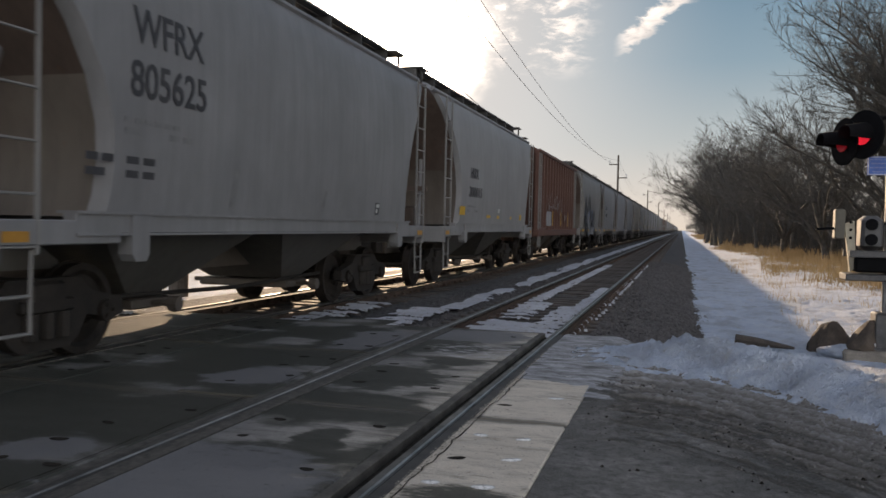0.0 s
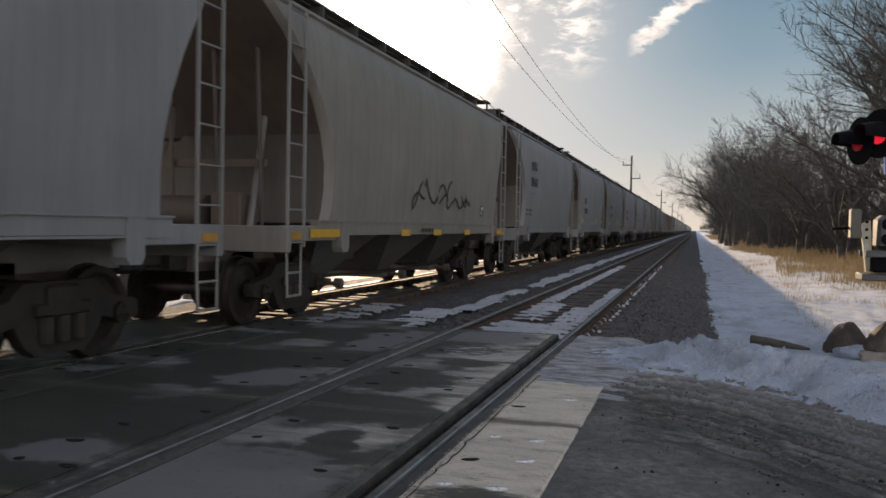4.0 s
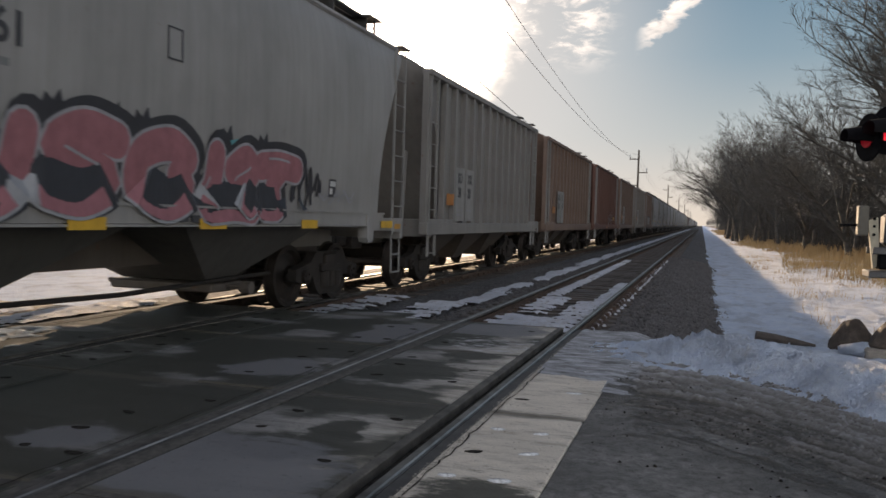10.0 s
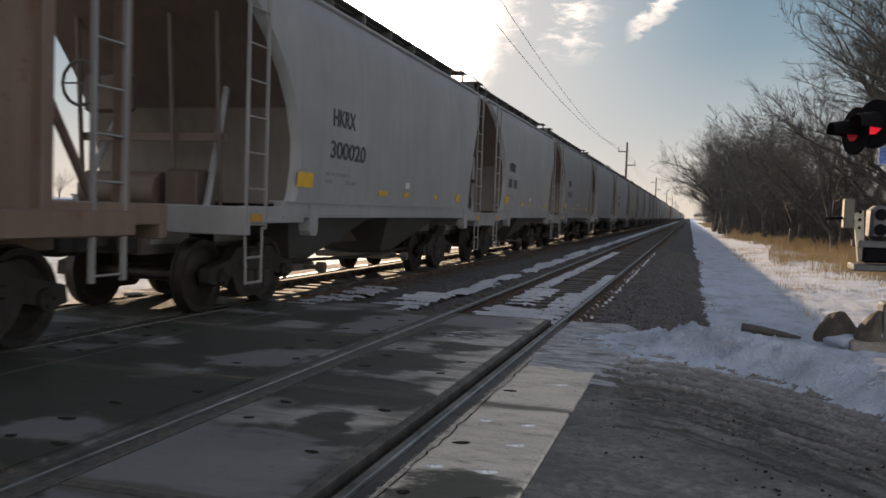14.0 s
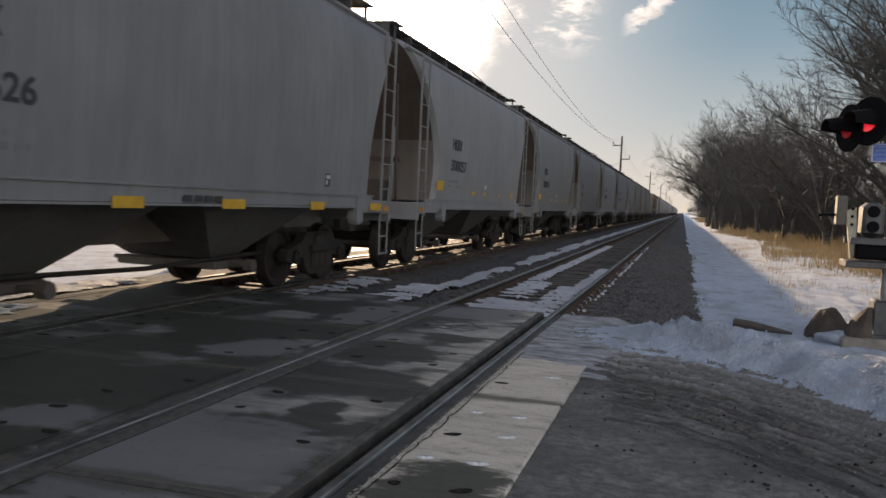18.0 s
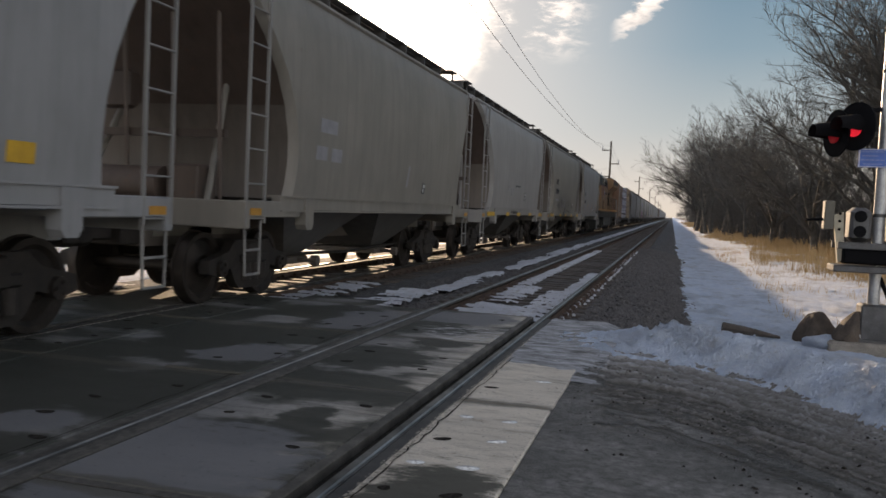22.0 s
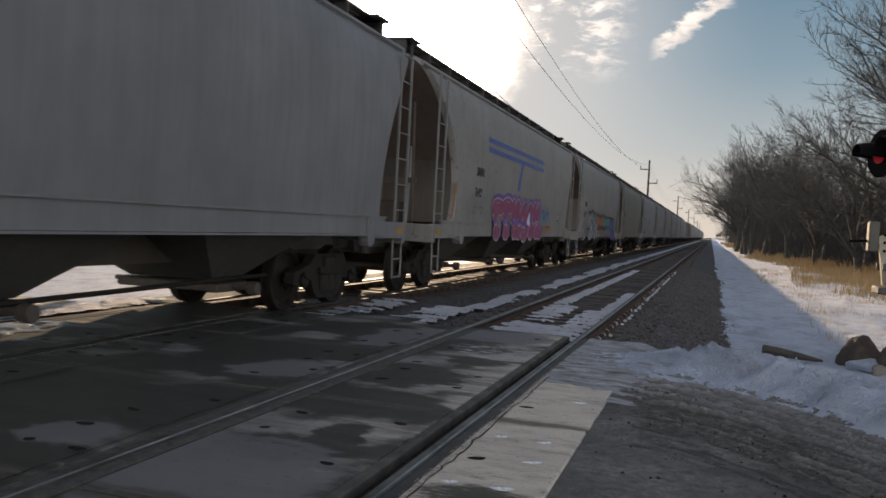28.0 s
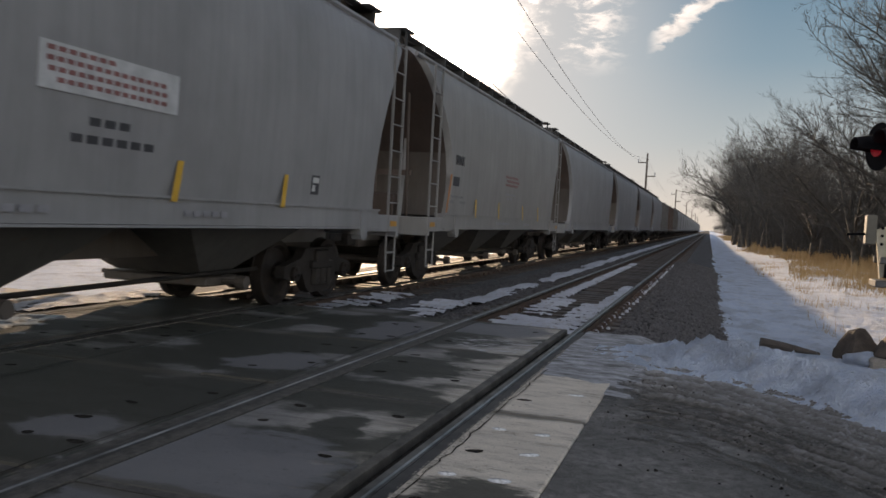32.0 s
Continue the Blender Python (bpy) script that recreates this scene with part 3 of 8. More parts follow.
GRASS = surface("dry_grass", (0.30, 0.20, 0.095), (0.54, 0.39, 0.20), 1.2, 0.85, 0, 30, 1)
ROCK = surface("boulder", (0.04, 0.031, 0.025), (0.105, 0.08, 0.062), 3, 0.85, 0, 30, 12)
GALV = surface("galvanised", (0.30, 0.31, 0.32), (0.48, 0.48, 0.49), 5, 0.42, 0.6, 50, 0.6)
BLACK = flat_paint("signal_black", (0.006, 0.006, 0.007), 0.9)
BLACK.node_tree.nodes["Principled BSDF"].inputs["Specular IOR Level"].default_value = 0.1
POLE_WOOD = surface("pole_wood", (0.06, 0.05, 0.042), (0.13, 0.11, 0.09), 4, 0.9, 0, 40, 3)


# ---- ground ----
def swing(x, y):
    """Distance along the road's ploughed edge, which swings round towards the near side."""
    return y + 0.7 * min(3.1, max(0.0, x - 1.9)) ** 1.6


def clods(x, y, size):
    """Lumpy ploughed snow: rounded heaps with sharp creases between."""
    n = abs(noise.noise((x * 2.0, y * 2.8, size))) * .75 + abs(noise.noise((x * 5.4, y * 6.2, size + 3))) * .42 + abs(noise.noise((x * 12, y * 13, size + 7))) * .26
    return 0.46 - n * 1.15


def bank_height(x, y):
    """The ground's height: field, ditch and the ploughed snow bank along the road."""
    z = -0.45
    if x > 2.3:
        z += 0.05 * noise.noise((x * .5, y * .35, 0)) + 0.02 * noise.noise((x * 2.1, y * 2.1, 3)) + 0.045 * noise.noise((x * 3.5, y * 3.0, 5)) + 0.03 * noise.noise((x * 9, y * 8, 2))
    if x > 5.5:
        z += min(0.35, (x - 5.5) * 0.03)
    if x > 1.15 and y < 13:
        w = swing(x, y)
        foot = 7.7 + 0.45 * min(1.0, max(0.0, x - 1.4)) - 0.3 * max(0.0, x - 3.0) + 0.25 * noise.noise((x * .8, 9.1, 0)) + 0.12 * noise.noise((x * 3, 2.2, 0))
        crest = 9.45 + 0.35 * noise.noise((x * .6, 1.7, 0))
        low = min(1.0, max(0.08, (x - 1.25) / 1.1))
        top = 0.02 + 0.13 * low + 0.02 * min(2.0, max(0.0, x - 2)) + 0.09 * low * noise.noise((x * .9, 4.2, 0))
        rise = (w - foot) / (crest - foot)
        if w < foot:
            z = -0.35
        elif rise < 1:
            f = rise * rise * (3 - 2 * rise)
            z = -0.035 + f * top + (0.05 + 0.30 * low * min(1.0, rise * 1.6)) * clods(x, y, 0) * 1.05
        elif w < crest + 1.9:
            f = (w - crest) / 1.9
            f = f * f * (3 - 2 * f)
            z = (-0.035 + top + (0.05 + 0.30 * low) * 1.05 * clods(x, y, 0)) * (1 - f) + z * f
    elif y < 7.6:
        z = min(z, -0.35)
    return z


def spaced(stops):
    out = []
    for (a, step), (b, _) in zip(stops, stops[1:]):
        out += list(np.arange(a, b - 1e-6, step))
    return out + [stops[-1][0]]


def ground():
    xs = spaced([(-2600, 650), (-650, 125), (-150, 25), (-50, 6), (-14, 1.5), (0.5, 0.045), (5.2, 0.1), (8.0, 0.35), (18, 2), (50, 20), (150, 125), (650, 650), (2600, 1)])
    ys = spaced([(-2600, 650), (-650, 160), (-170, 20), (-30, 6), (0, 1), (4, 0.2), (5.6, 0.045), (11.6, 0.1), (26, 0.4), (30, 1.5), (75, 8), (155, 60), (635, 655), (2600, 1)])
    m = Mesh()
    m.v = [(x, y, bank_height(x, y)) for y in ys for x in xs]
    k = len(xs)
    m.f = [(j * k + i, j * k + i + 1, (j + 1) * k + i + 1, (j + 1) * k + i) for j in range(len(ys) - 1) for i in range(k - 1)]
    tagged(part("ground", m, FIELD, smooth=80), "snow-covered ground with a ploughed bank beside the road", "ground", kind="structure")


ground()


def slush(x, y):
    """Ruts and thrown-up slush along the wheel tracks, which swing out from the crossing."""
    w = swing(x, y)
    bend = .12 * noise.noise((x * 1.3, w * 1.1, 6))
    one, two = 1 - 2.4 * abs(noise.noise((x * .16, (w + bend) * 3.1, 3))), 1 - 2.4 * abs(noise.noise((x * .35, (w + bend) * 8.5, 9)))
    rut = .75 * max(0.0, one) ** 2 + .55 * max(0.0, two) ** 2 - .42
    lump = noise.noise((x * 5, w * 9, 1)) * .6 + abs(noise.noise((x * 11, w * 16, 4))) * 1.1 - .25
    f = min(1.0, max(0.0, (w - 4.7) / 2.2))
    return f, rut, lump


def road_sheet(x0, x1, y1, label, material):
    """One stretch of the carriageway between the rows of panels."""
    m = Mesh()
    fine = x0 > 1
    xs = list(np.arange(x0, 4.6, .03)) + list(np.arange(4.6, 9.0, .2)) + list(np.arange(9.0, x1, 1.5)) if fine else list(np.arange(x0, x1, 1.2 if x1 - x0 > 3 else .3))
    ys = [-9.0, -6, -3, -1] + (list(np.arange(0, 3, .2)) + list(np.arange(3, 4.6, .08)) + list(np.arange(4.6, y1 + .3, .026)) if fine else [1, 3, 5, 7, y1])
    xs.append(x1)
    k = len(xs)
    for y in ys:
        for x in xs:
            z = -0.014 + 0.008 * noise.noise((x * .4, y * .4, 0)) - (0.004 * max(0, x - 4) if x > 0 else 0.004 * max(0, -8 - x))
            if fine and x < 9 and y > 0:
                f, rut, lump = slush(x, y)
                z += f * (0.036 * rut + 0.036 * lump * min(1.0, max(0.15, rut * 3 + .8))) + 0.003 * lump
                if x < 1.75:
                    z = min(z, -0.006)
            m.v.append((x, y, z))
    m.f = [(j * k + i, j * k + i + 1, (j + 1) * k + i + 1, (j + 1) * k + i) for j in range(len(ys) - 1) for i in range(k - 1)]
    m.box(x0, x1, -9, y1, -0.55, -0.16)
    tagged(part("road", m, material, smooth=60), label, "road", kind="structure")


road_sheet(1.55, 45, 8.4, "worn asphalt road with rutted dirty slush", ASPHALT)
road_sheet(-2.70, -1.55, 11.2, "damp stained pavement between the two tracks", CONCRETE)
road_sheet(-60, -5.80, 9.5, "road of packed sandy snow beyond the tracks", PACKED)


def ballast():
    m = Mesh()
    ys = spaced([(10.75, 0.35), (40, 4), (160, 60), (640, 600), (2440, 1)])
    prof = [(-8.2, -0.46), (-7.3, -0.28), (-6.6, -0.19), (-6.0, -0.17), (-5.2, -0.19), (-3.3, -0.19), (-2.6, -0.20), (-2.0, -0.26), (-1.4, -0.20), (-0.9, -0.17), (-0.3, -0.19), (0.3, -0.19), (0.9, -0.215), (1.38, -0.215), (1.55, -0.18), (2.0, -0.26), (2.4, -0.37), (2.75, -0.50)]
    k = len(prof)
    for y in ys:
        for x, z in prof:
            m.v.append((x + 0.10 * noise.noise((y * .9, x, 5)) * (x > 2.2), y, z + 0.03 * noise.noise((x * 3, y * 3, 0))))
    m.f = [(j * k + i, j * k + i + 1, (j + 1) * k + i + 1, (j + 1) * k + i) for j in range(len(ys) - 1) for i in range(k - 1)]
    ob = part("ballast", m, BALLAST, smooth=80)
    tagged(ob, "dark crushed-stone ballast under the two tracks", "ballast", kind="structure")
    # the far side of the crossing, behind the camera
    m = Mesh()
    m.v = [(x, y, z) for y in (-9.2, -60, -900) for x, z in prof]
    m.f = [(j * k + i, j * k + i + 1, (j + 1) * k + i + 1, (j + 1) * k + i) for j in range(2) for i in range(k - 1)]
    tagged(part("ballast", m, BALLAST, smooth=80), "dark crushed-stone ballast under the two tracks", "ballast", kind="structure")


ballast()


def loose_stones():
    """Crushed stone lying on the shoulders of the bed, nearest the crossing."""
    rnd = random.Random(31)
    m = Mesh()
    corners = [(1, 0, 0), (0, 1, 0), (-1, 0, 0), (0, -1, 0), (.2, .1, 1), (-.1, .1, -1)]
    faces = [(0, 1, 4), (1, 2, 4), (2, 3, 4), (3, 0, 4), (1, 0, 5), (2, 1, 5), (3, 2, 5), (0, 3, 5)]
    xs, zs = [-2.6, -2.0, -1.4, -0.9, -0.3, 0.3, 0.9, 1.5, 2.0, 2.4, 2.75], [-0.20, -0.26, -0.20, -0.17, -0.19, -0.19, -0.17, -0.18, -0.26, -0.37, -0.50]
    for i in range(15000):
        y = 10.75 + 29 * rnd.random() ** 1.7
        x = rnd.uniform(1.06 if y < 24 else 0.9, 2.86) if i % 4 else rnd.uniform(-2.5, -0.85)
        if 0.66 < abs(x) < 0.86:
            continue
        z = float(np.interp(x, xs, zs)) + rnd.uniform(-.005, .022)
        r = rnd.uniform(.018, .042) * (1 + (y - 10) / 60)
        turn = rnd.uniform(0, 6.28)
        c, s_ = math.cos(turn), math.sin(turn)
        k = [rnd.uniform(.65, 1.25) for _ in range(6)]
        m.add([(x + r * q * (u * c - v * s_), y + r * q * (u * s_ + v * c) * .8, z + r * q * w * .7) for (u, v, w), q in zip(corners, k)], faces)
    ob = part("loose_stones", m, STONE, smooth=0)
    tagged(ob, "loose grey crushed stones on the track's shoulder", "stones", kind="stuff")


loose_stones()


# ---- tracks ----
def track(cx, first, last):
    root = tagged(new("railway_track"), "railway track with worn steel rails on timber ties", "track", kind="structure")
    root.location = (cx, 0, 0)
    head = [(-0.036, -0.035), (-0.036, -0.008), (-0.028, 0.0), (0.004, 0.0), (0.036, -0.014), (0.036, -0.035)]
    web = [(-0.0085, -0.04), (-0.0085, -0.135), (-0.07, -0.15), (-0.07, -0.165), (0.07, -0.165), (0.07, -0.15), (0.0085, -0.135), (0.0085, -0.04), (0.03, -0.035), (-0.03, -0.035)]
    for s in (-1, 1):
        rail = part("rail", Mesh().prism([(s * 0.7535 + x, z - 0.034) for x, z in web], "y", -400, 1600), RAIL_SIDE, root)
        part("rail_head", Mesh().prism([(s * 0.7535 + x, z) for x, z in head], "y", -400, 1600), RAIL_TOP, rail, "dull grimy head of the rail")
        c = s * 0.7535
        part("wheel_band", Mesh().prism([(c + .014, -.002), (c + .025, -.0067), (c + .025, -.02), (c + .014, -.012)], "y", -400, 1600), RAIL_BRIGHT, rail, "narrow polished band on the rounded head")
    tie = Mesh().box(-1.3, 1.3, -0.115, 0.115, -0.36, -0.165, 0.012).build("tie", 30)
    tie.materials.append(TIE_WOOD)
    y, i = first, 0
    while i < last:
        ob = new("tie", tie)
        ob.parent = root
        ob.location = (random.uniform(-.03, .03), y, random.uniform(-.012, .006))
        ob.rotation_euler = (0, 0, random.uniform(-.012, .012))
        y += 0.53
        i += 1
    rest = Mesh()
    clips = Mesh()
    for j in range(560):
        yy = first + 0.53 * j
        if j >= last:
            rest.box(-1.3, 1.3, yy - .115, yy + .115, -0.36, -0.167)
        if j < 220:
            for s in (-1, 1):
                x = s * 0.7535
                clips.box(x - 0.19, x + 0.19, yy - .09, yy + .09, -0.166, -0.152)
                for d in (-0.11, 0.11):
                    clips.box(x + d - .03, x + d + .03, yy - .06, yy + .06, -0.153, -0.10)
    tagged(part("ties", rest, TIE_WOOD, root), kind="stuff")
    tagged(part("tie_plates", clips, RAIL_SIDE, root), kind="stuff")
    return root


track(0.0, 11.0, 150)
track(TRAIN_X, 11.0, 60)


def crossing_panels(cx, name_label):
    root = tagged(new("crossing_panels"), name_label, "crossing panels", kind="structure")
    root.location = (cx, 0, 0)
    step = 2.44
    holes, plug = Mesh(), Mesh()
    for k in range(12):
        ca, sa = math.cos(k * .5236), math.sin(k * .5236)
        e = 1 + .07 * math.sin(3 * k * .5236 + 1)
        holes.v += [(0.034 * e * ca, 0.070 * e * sa, 0.001), (0.028 * e * ca, 0.060 * e * sa, -0.002)]
        plug.v += [(0.040 * e * ca, 0.080 * e * sa, 0.0), (0.028 * e * ca, 0.060 * e * sa, 0.006)]
    for mm in (holes, plug):
        mm.f = [(2 * k, 2 * ((k + 1) % 12), 2 * ((k + 1) % 12) + 1, 2 * k + 1) for k in range(12)] + [tuple(2 * k + 1 for k in range(12))]
    # almost flat ovals: the hole's inner shade is only their dark colour
    hole = holes.build("bolt_recess", 40)
    hole.materials.append(BOLT_HOLE)
    iced = plug.build("bolt_recess", 40)
    iced.materials.append(ICE)
    rp = random.Random(19)
    rows = (-0.73, -0.30, 0.21, 0.70)
    for x0, x1, cols in ((-0.56, 0.56, (-0.36, 0.34)), (0.872, 1.545, (1.03, 1.34)), (-1.545, -0.872, (-1.03, -1.34))):
        mesh = Mesh().box(x0, x1, -step / 2 + 0.03, step / 2 - 0.03, -0.25, 0.0, 0.012).build("panel", 30)
        mesh.materials.append(CONCRETE)
        for k in range(8):
            yc = 10.6 - step * (k + 0.5)
            ob = new("panel", mesh)
            ob.parent = root
            ob.location = (0, yc, rp.uniform(-0.006, 0.0))
            ob.rotation_euler = (rp.uniform(-.002, .002), rp.uniform(-.003, .003), 0)
            for c in cols:
                for n, d in enumerate(rows):
                    # some are buried in grit, some hold ice
                    if rp.random() < (.15 if x0 > .8 else .42):
                        continue
                    icy = cx == 0 and x0 > .8 and not (c < 1.2 and n in (0, 2)) and rp.random() < .75
                    b = new("bolt_recess", iced if icy else hole)
                    b.parent = ob
                    b.location = (c + rp.uniform(-.03, .03), d + rp.uniform(-.04, .04), 0.0022)
                    b.rotation_euler = (0, 0, rp.uniform(-1.9, -.9))
                    b.scale = (rp.uniform(.7, 1.1), rp.uniform(.45, .9), 1) if not icy else (rp.uniform(.7, 1.1), rp.uniform(.5, .9), 1)
    for k in range(9):
        y = 10.6 - step * k
        part("joint_filler", Mesh().box(-1.545, -0.872, y - .03, y + .03, -0.2, -0.012).box(-.55, .55, y - .03, y + .03, -0.2, -0.004).box(.872, 1.545, y - .03, y + .03, -0.2, -0.022), JOINT_GRIT, root)
    # broken edge of the field panels along the rail: a strip of pale chips with a crack behind it
    rc = random.Random(12)
    for x0, s in ((.928, 1), (-.928, -1)):
        m, chips, y, x = Mesh(), Mesh(), -2.0, x0
        while y < 9.5:
            d, nx, w = rc.uniform(.06, .2), x0 + rc.uniform(-.014, .014), rc.uniform(.004, .012)
            m.add([(x - w / 2, y, .0024), (x + w / 2, y, .0024), (nx + w / 2, y + d, .0024), (nx - w / 2, y + d, .0024)], [(0, 1, 2, 3)])
            for _ in range(int(d * 130)):
                px, py, r = x0 - s * rc.uniform(.004, .056), y + rc.uniform(0, d), rc.uniform(.003, .009)
                k = [rc.uniform(.6, 1.3) for _ in range(5)]
                chips.add([(px - r * k[0], py - r * k[1], .001), (px + r * k[2], py - r * k[3], .001), (px + r * k[1], py + r * k[4], .001), (px - r * k[3], py + r * k[0], .001), (px, py, .001 + r * .55)], [(0, 1, 4), (1, 2, 4), (2, 3, 4), (3, 0, 4)])
            y, x = y + d, nx
        part("edge_crack", m, BOLT_HOLE, root, "dark crack along the broken panel edge", smooth=0)
        if s > 0:
            tagged(part("edge_chips", chips, CHIP, root, "pale broken concrete chips", smooth=0), kind="stuff")
    # the steel edge, the open flangeway, and the rubber filler on the field side
    for s in (-1, 1):
        a, b = sorted((s * .562, s * .632))
        part("edge_plate", Mesh().box(a, b, -8.9, 10.58, -0.1, 0.0035, .006), PANEL_EDGE if s > 0 else JOINT_GRIT, root, "worn steel edge of the panel")
        a, b = sorted((s * .634, s * .716))
        part("flangeway_filler", Mesh().box(a, b, -8.9, 10.6, -0.2, -0.055 if s > 0 else -0.016), BOLT_HOLE if s > 0 else JOINT_GRIT, root)
        a, b = sorted((s * .791, s * .87))
        part("rubber_filler", Mesh().box(a, b, -8.9, 10.6, -0.2, -0.014 if s > 0 else -0.006, .004), RUBBER if s > 0 else JOINT_GRIT, root, "worn filler strip beside the rail")
        # grit lodged against the head in the flangeway
        m = Mesh()
        y = -1.0
        while y < 10.4:
            r = rc.uniform(.006, .018)
            px = s * rc.uniform(.685, .714)
            k = [rc.uniform(.6, 1.3) for _ in range(4)]
            m.add([(px - r * k[0], y - r, -.056), (px + r * k[1], y - r, -.056), (px + r, y + r * k[2], -.056), (px - r, y + r * k[3], -.056), (px, y, -.05 + r)], [(0, 1, 4), (1, 2, 4), (2, 3, 4), (3, 0, 4)])
            y += rc.uniform(.015, .05)
        tagged(part("flangeway_grit", m, CHIP, root, smooth=0), kind="stuff")
    return root


crossing_panels(0.0, "concrete crossing panels with dark wet stains and bolts")
crossing_panels(TRAIN_X, "concrete crossing panels under the passing train")


# ---- snow on the track bed ----
def snow_strip(x0, x1, y0, y1, gaps, seed, z=-0.15, dx=0.1, dy=0.12, far=0.0, material=None):
    """A thin broken sheet of snow: cells are kept where a noise field is high, and it thins to its edges."""
    m = Mesh()
    nx, ny = int((x1 - x0) / dx), int((y1 - y0) / dy)
    def h(i, j):
        x, y = x0 + i * dx, y0 + j * dy
        e = min(i / nx, 1 - i / nx) * 4
        if dx < .06 and not far:     # streaks along the ties
            return 0.32 * math.cos(11.855 * (y - 11.27) + 1.5 * noise.noise((x * 2, y, 3))) + 0.6 * noise.noise((x * .9 + seed, y * 3.6, seed)) + 0.35 * noise.noise((x * 1.5, y * .8, seed + 4)) + 0.35 * noise.noise((x * 7, y * 9, seed)) + min(0.35, e * 0.35) - gaps
        return noise.noise((x * 1.6 + seed, y * (0.5 if far else 0.9), seed)) + 0.4 * noise.noise((x * 6, y * 3.5, seed)) + min(0.35, e * 0.35) - gaps
    index = {}
    def vert(i, j):
        if (i, j) not in index:
            index[i, j] = len(m.v)
            v = h(i, j)
            m.v.append((x0 + i * dx + 0.03 * noise.noise((i * 3.1, j * 2.7, 1)), y0 + j * dy + 0.05 * noise.noise((i * 2.3, j * 3.9, 8)), z + max(-0.04, min(0.035, v * 0.09))))
        return index[i, j]
    for j in range(ny):
        for i in range(nx):
            if h(i + .5, j + .5) > 0:
                m.f.append((vert(i, j), vert(i + 1, j), vert(i + 1, j + 1), vert(i, j + 1)))
    if m.f:
        tagged(part("snow_patch", m, material or SNOW, smooth=80), "thin broken snow lying on the track bed", "snow", kind="stuff")


snow_strip(-0.68, 0.68, 10.65, 12.6, -0.05, 2.0, -0.135, .045, .045)
snow_strip(-0.66, -0.05, 12.6, 16.5, 0.22, 4.0, -0.14, .045, .045)
snow_strip(0.10, 0.66, 12.6, 15.5, 0.25, 5.0, -0.14, .045, .045)
snow_strip(-0.66, -0.32, 16.5, 34, 0.12, 6.0, -0.14, .05, .05)
snow_strip(0.36, 0.66, 15.5, 21, 0.12, 9.0, -0.14, .05, .05)
snow_strip(-2.06, -1.50, 14.5, 30, 0.12, 12.0, -0.19, 0.06, 0.1, 1.0)
snow_strip(-2.06, -1.54, 30, 120, -0.12, 12.0, -0.19, 0.1, 0.3, 1.0)
snow_strip(-2.2, -1.5, 120, 320, -0.35, 17.0, -0.17, 0.2, 1.0, 1.0)
snow_strip(-2.5, -1.7, 11.3, 14.5, 0.16, 15.0, -0.18, .05, .05)
snow_strip(-3.6, -2.8, 10.9, 14.5, 0.3, 21.0, -0.13, .05, .05)


def fastening_snow():
    """Small caps of snow on the plates and spikes outside the near rails."""
    rnd = random.Random(77)
    m = Mesh()
    for j in range(46):
        y = 11.0 + .53 * j
        for x, spread in ((.875, .012), (.985, .012)):
            if rnd.random() < .08 + j * .01:
                continue
            r = rnd.uniform(.022, .034)
            px, py, pz = x + rnd.uniform(-spread, spread), y + rnd.uniform(-.03, .03) + .06, -.11
            m.loft([[(px + r * q * math.cos(k * 1.0472), py + r * q * 1.3 * math.sin(k * 1.0472), pz + h * r) for k in range(6)] for q, h in ((1.2, -.9), (.9, .2), (.4, .55))])
    tagged(part("snow_caps", m, SNOW, smooth=60), "small caps of snow on the rail fastenings", "snow", kind="stuff")


fastening_snow()


def grit_apron():
    """Grey packed grit over the end of the road-side panels, with a ragged front edge."""
    m = Mesh()
    xs, ys = np.arange(.90, 1.80, .04), np.arange(6.8, 11.0, .04)
    def edge(x):
        return 7.25 + .22 * noise.noise((x * 3.1, 4, 0)) + .1 * noise.noise((x * 11, 1, 0)) + .35 * max(0.0, x - 1.3)
    k = len(xs)
    for y in ys:
        for x in xs:
            f = min(1.0, max(0.0, (y - edge(x)) / .4))
            drop = max(0.0, y - 10.55) * .55 + max(0.0, x - 1.56) * (.06 if y < 10 else .3)
            m.v.append((x, y, -.012 - drop + f * (.020 + .016 * noise.noise((x * 5, y * 9, 2)) + .014 * abs(noise.noise((x * 17, y * 21, 3))))))
    m.f = [(j * k + i, j * k + i + 1, (j + 1) * k + i + 1, (j + 1) * k + i) for j in range(len(ys) - 1) for i in range(k - 1)]
    tagged(part("grit_apron", m, APRON, smooth=70), "grey frozen grit packed at the road's edge", "grit", kind="stuff")


grit_apron()

snow_strip(-9.6, -5.95, 1.5, 9.2, 0.12, 33.0, 0.0, 0.08, 0.08)
snow_strip(-5.75, -5.1, -1.0, 10.4, 0.12, 37.0, 0.012, 0.035, 0.035, 1.0)
snow_strip(-4.85, -3.66, 2.6, 7.6, 0.36, 41.0, 0.004, 0.03, 0.03, 1.0, FROZEN)


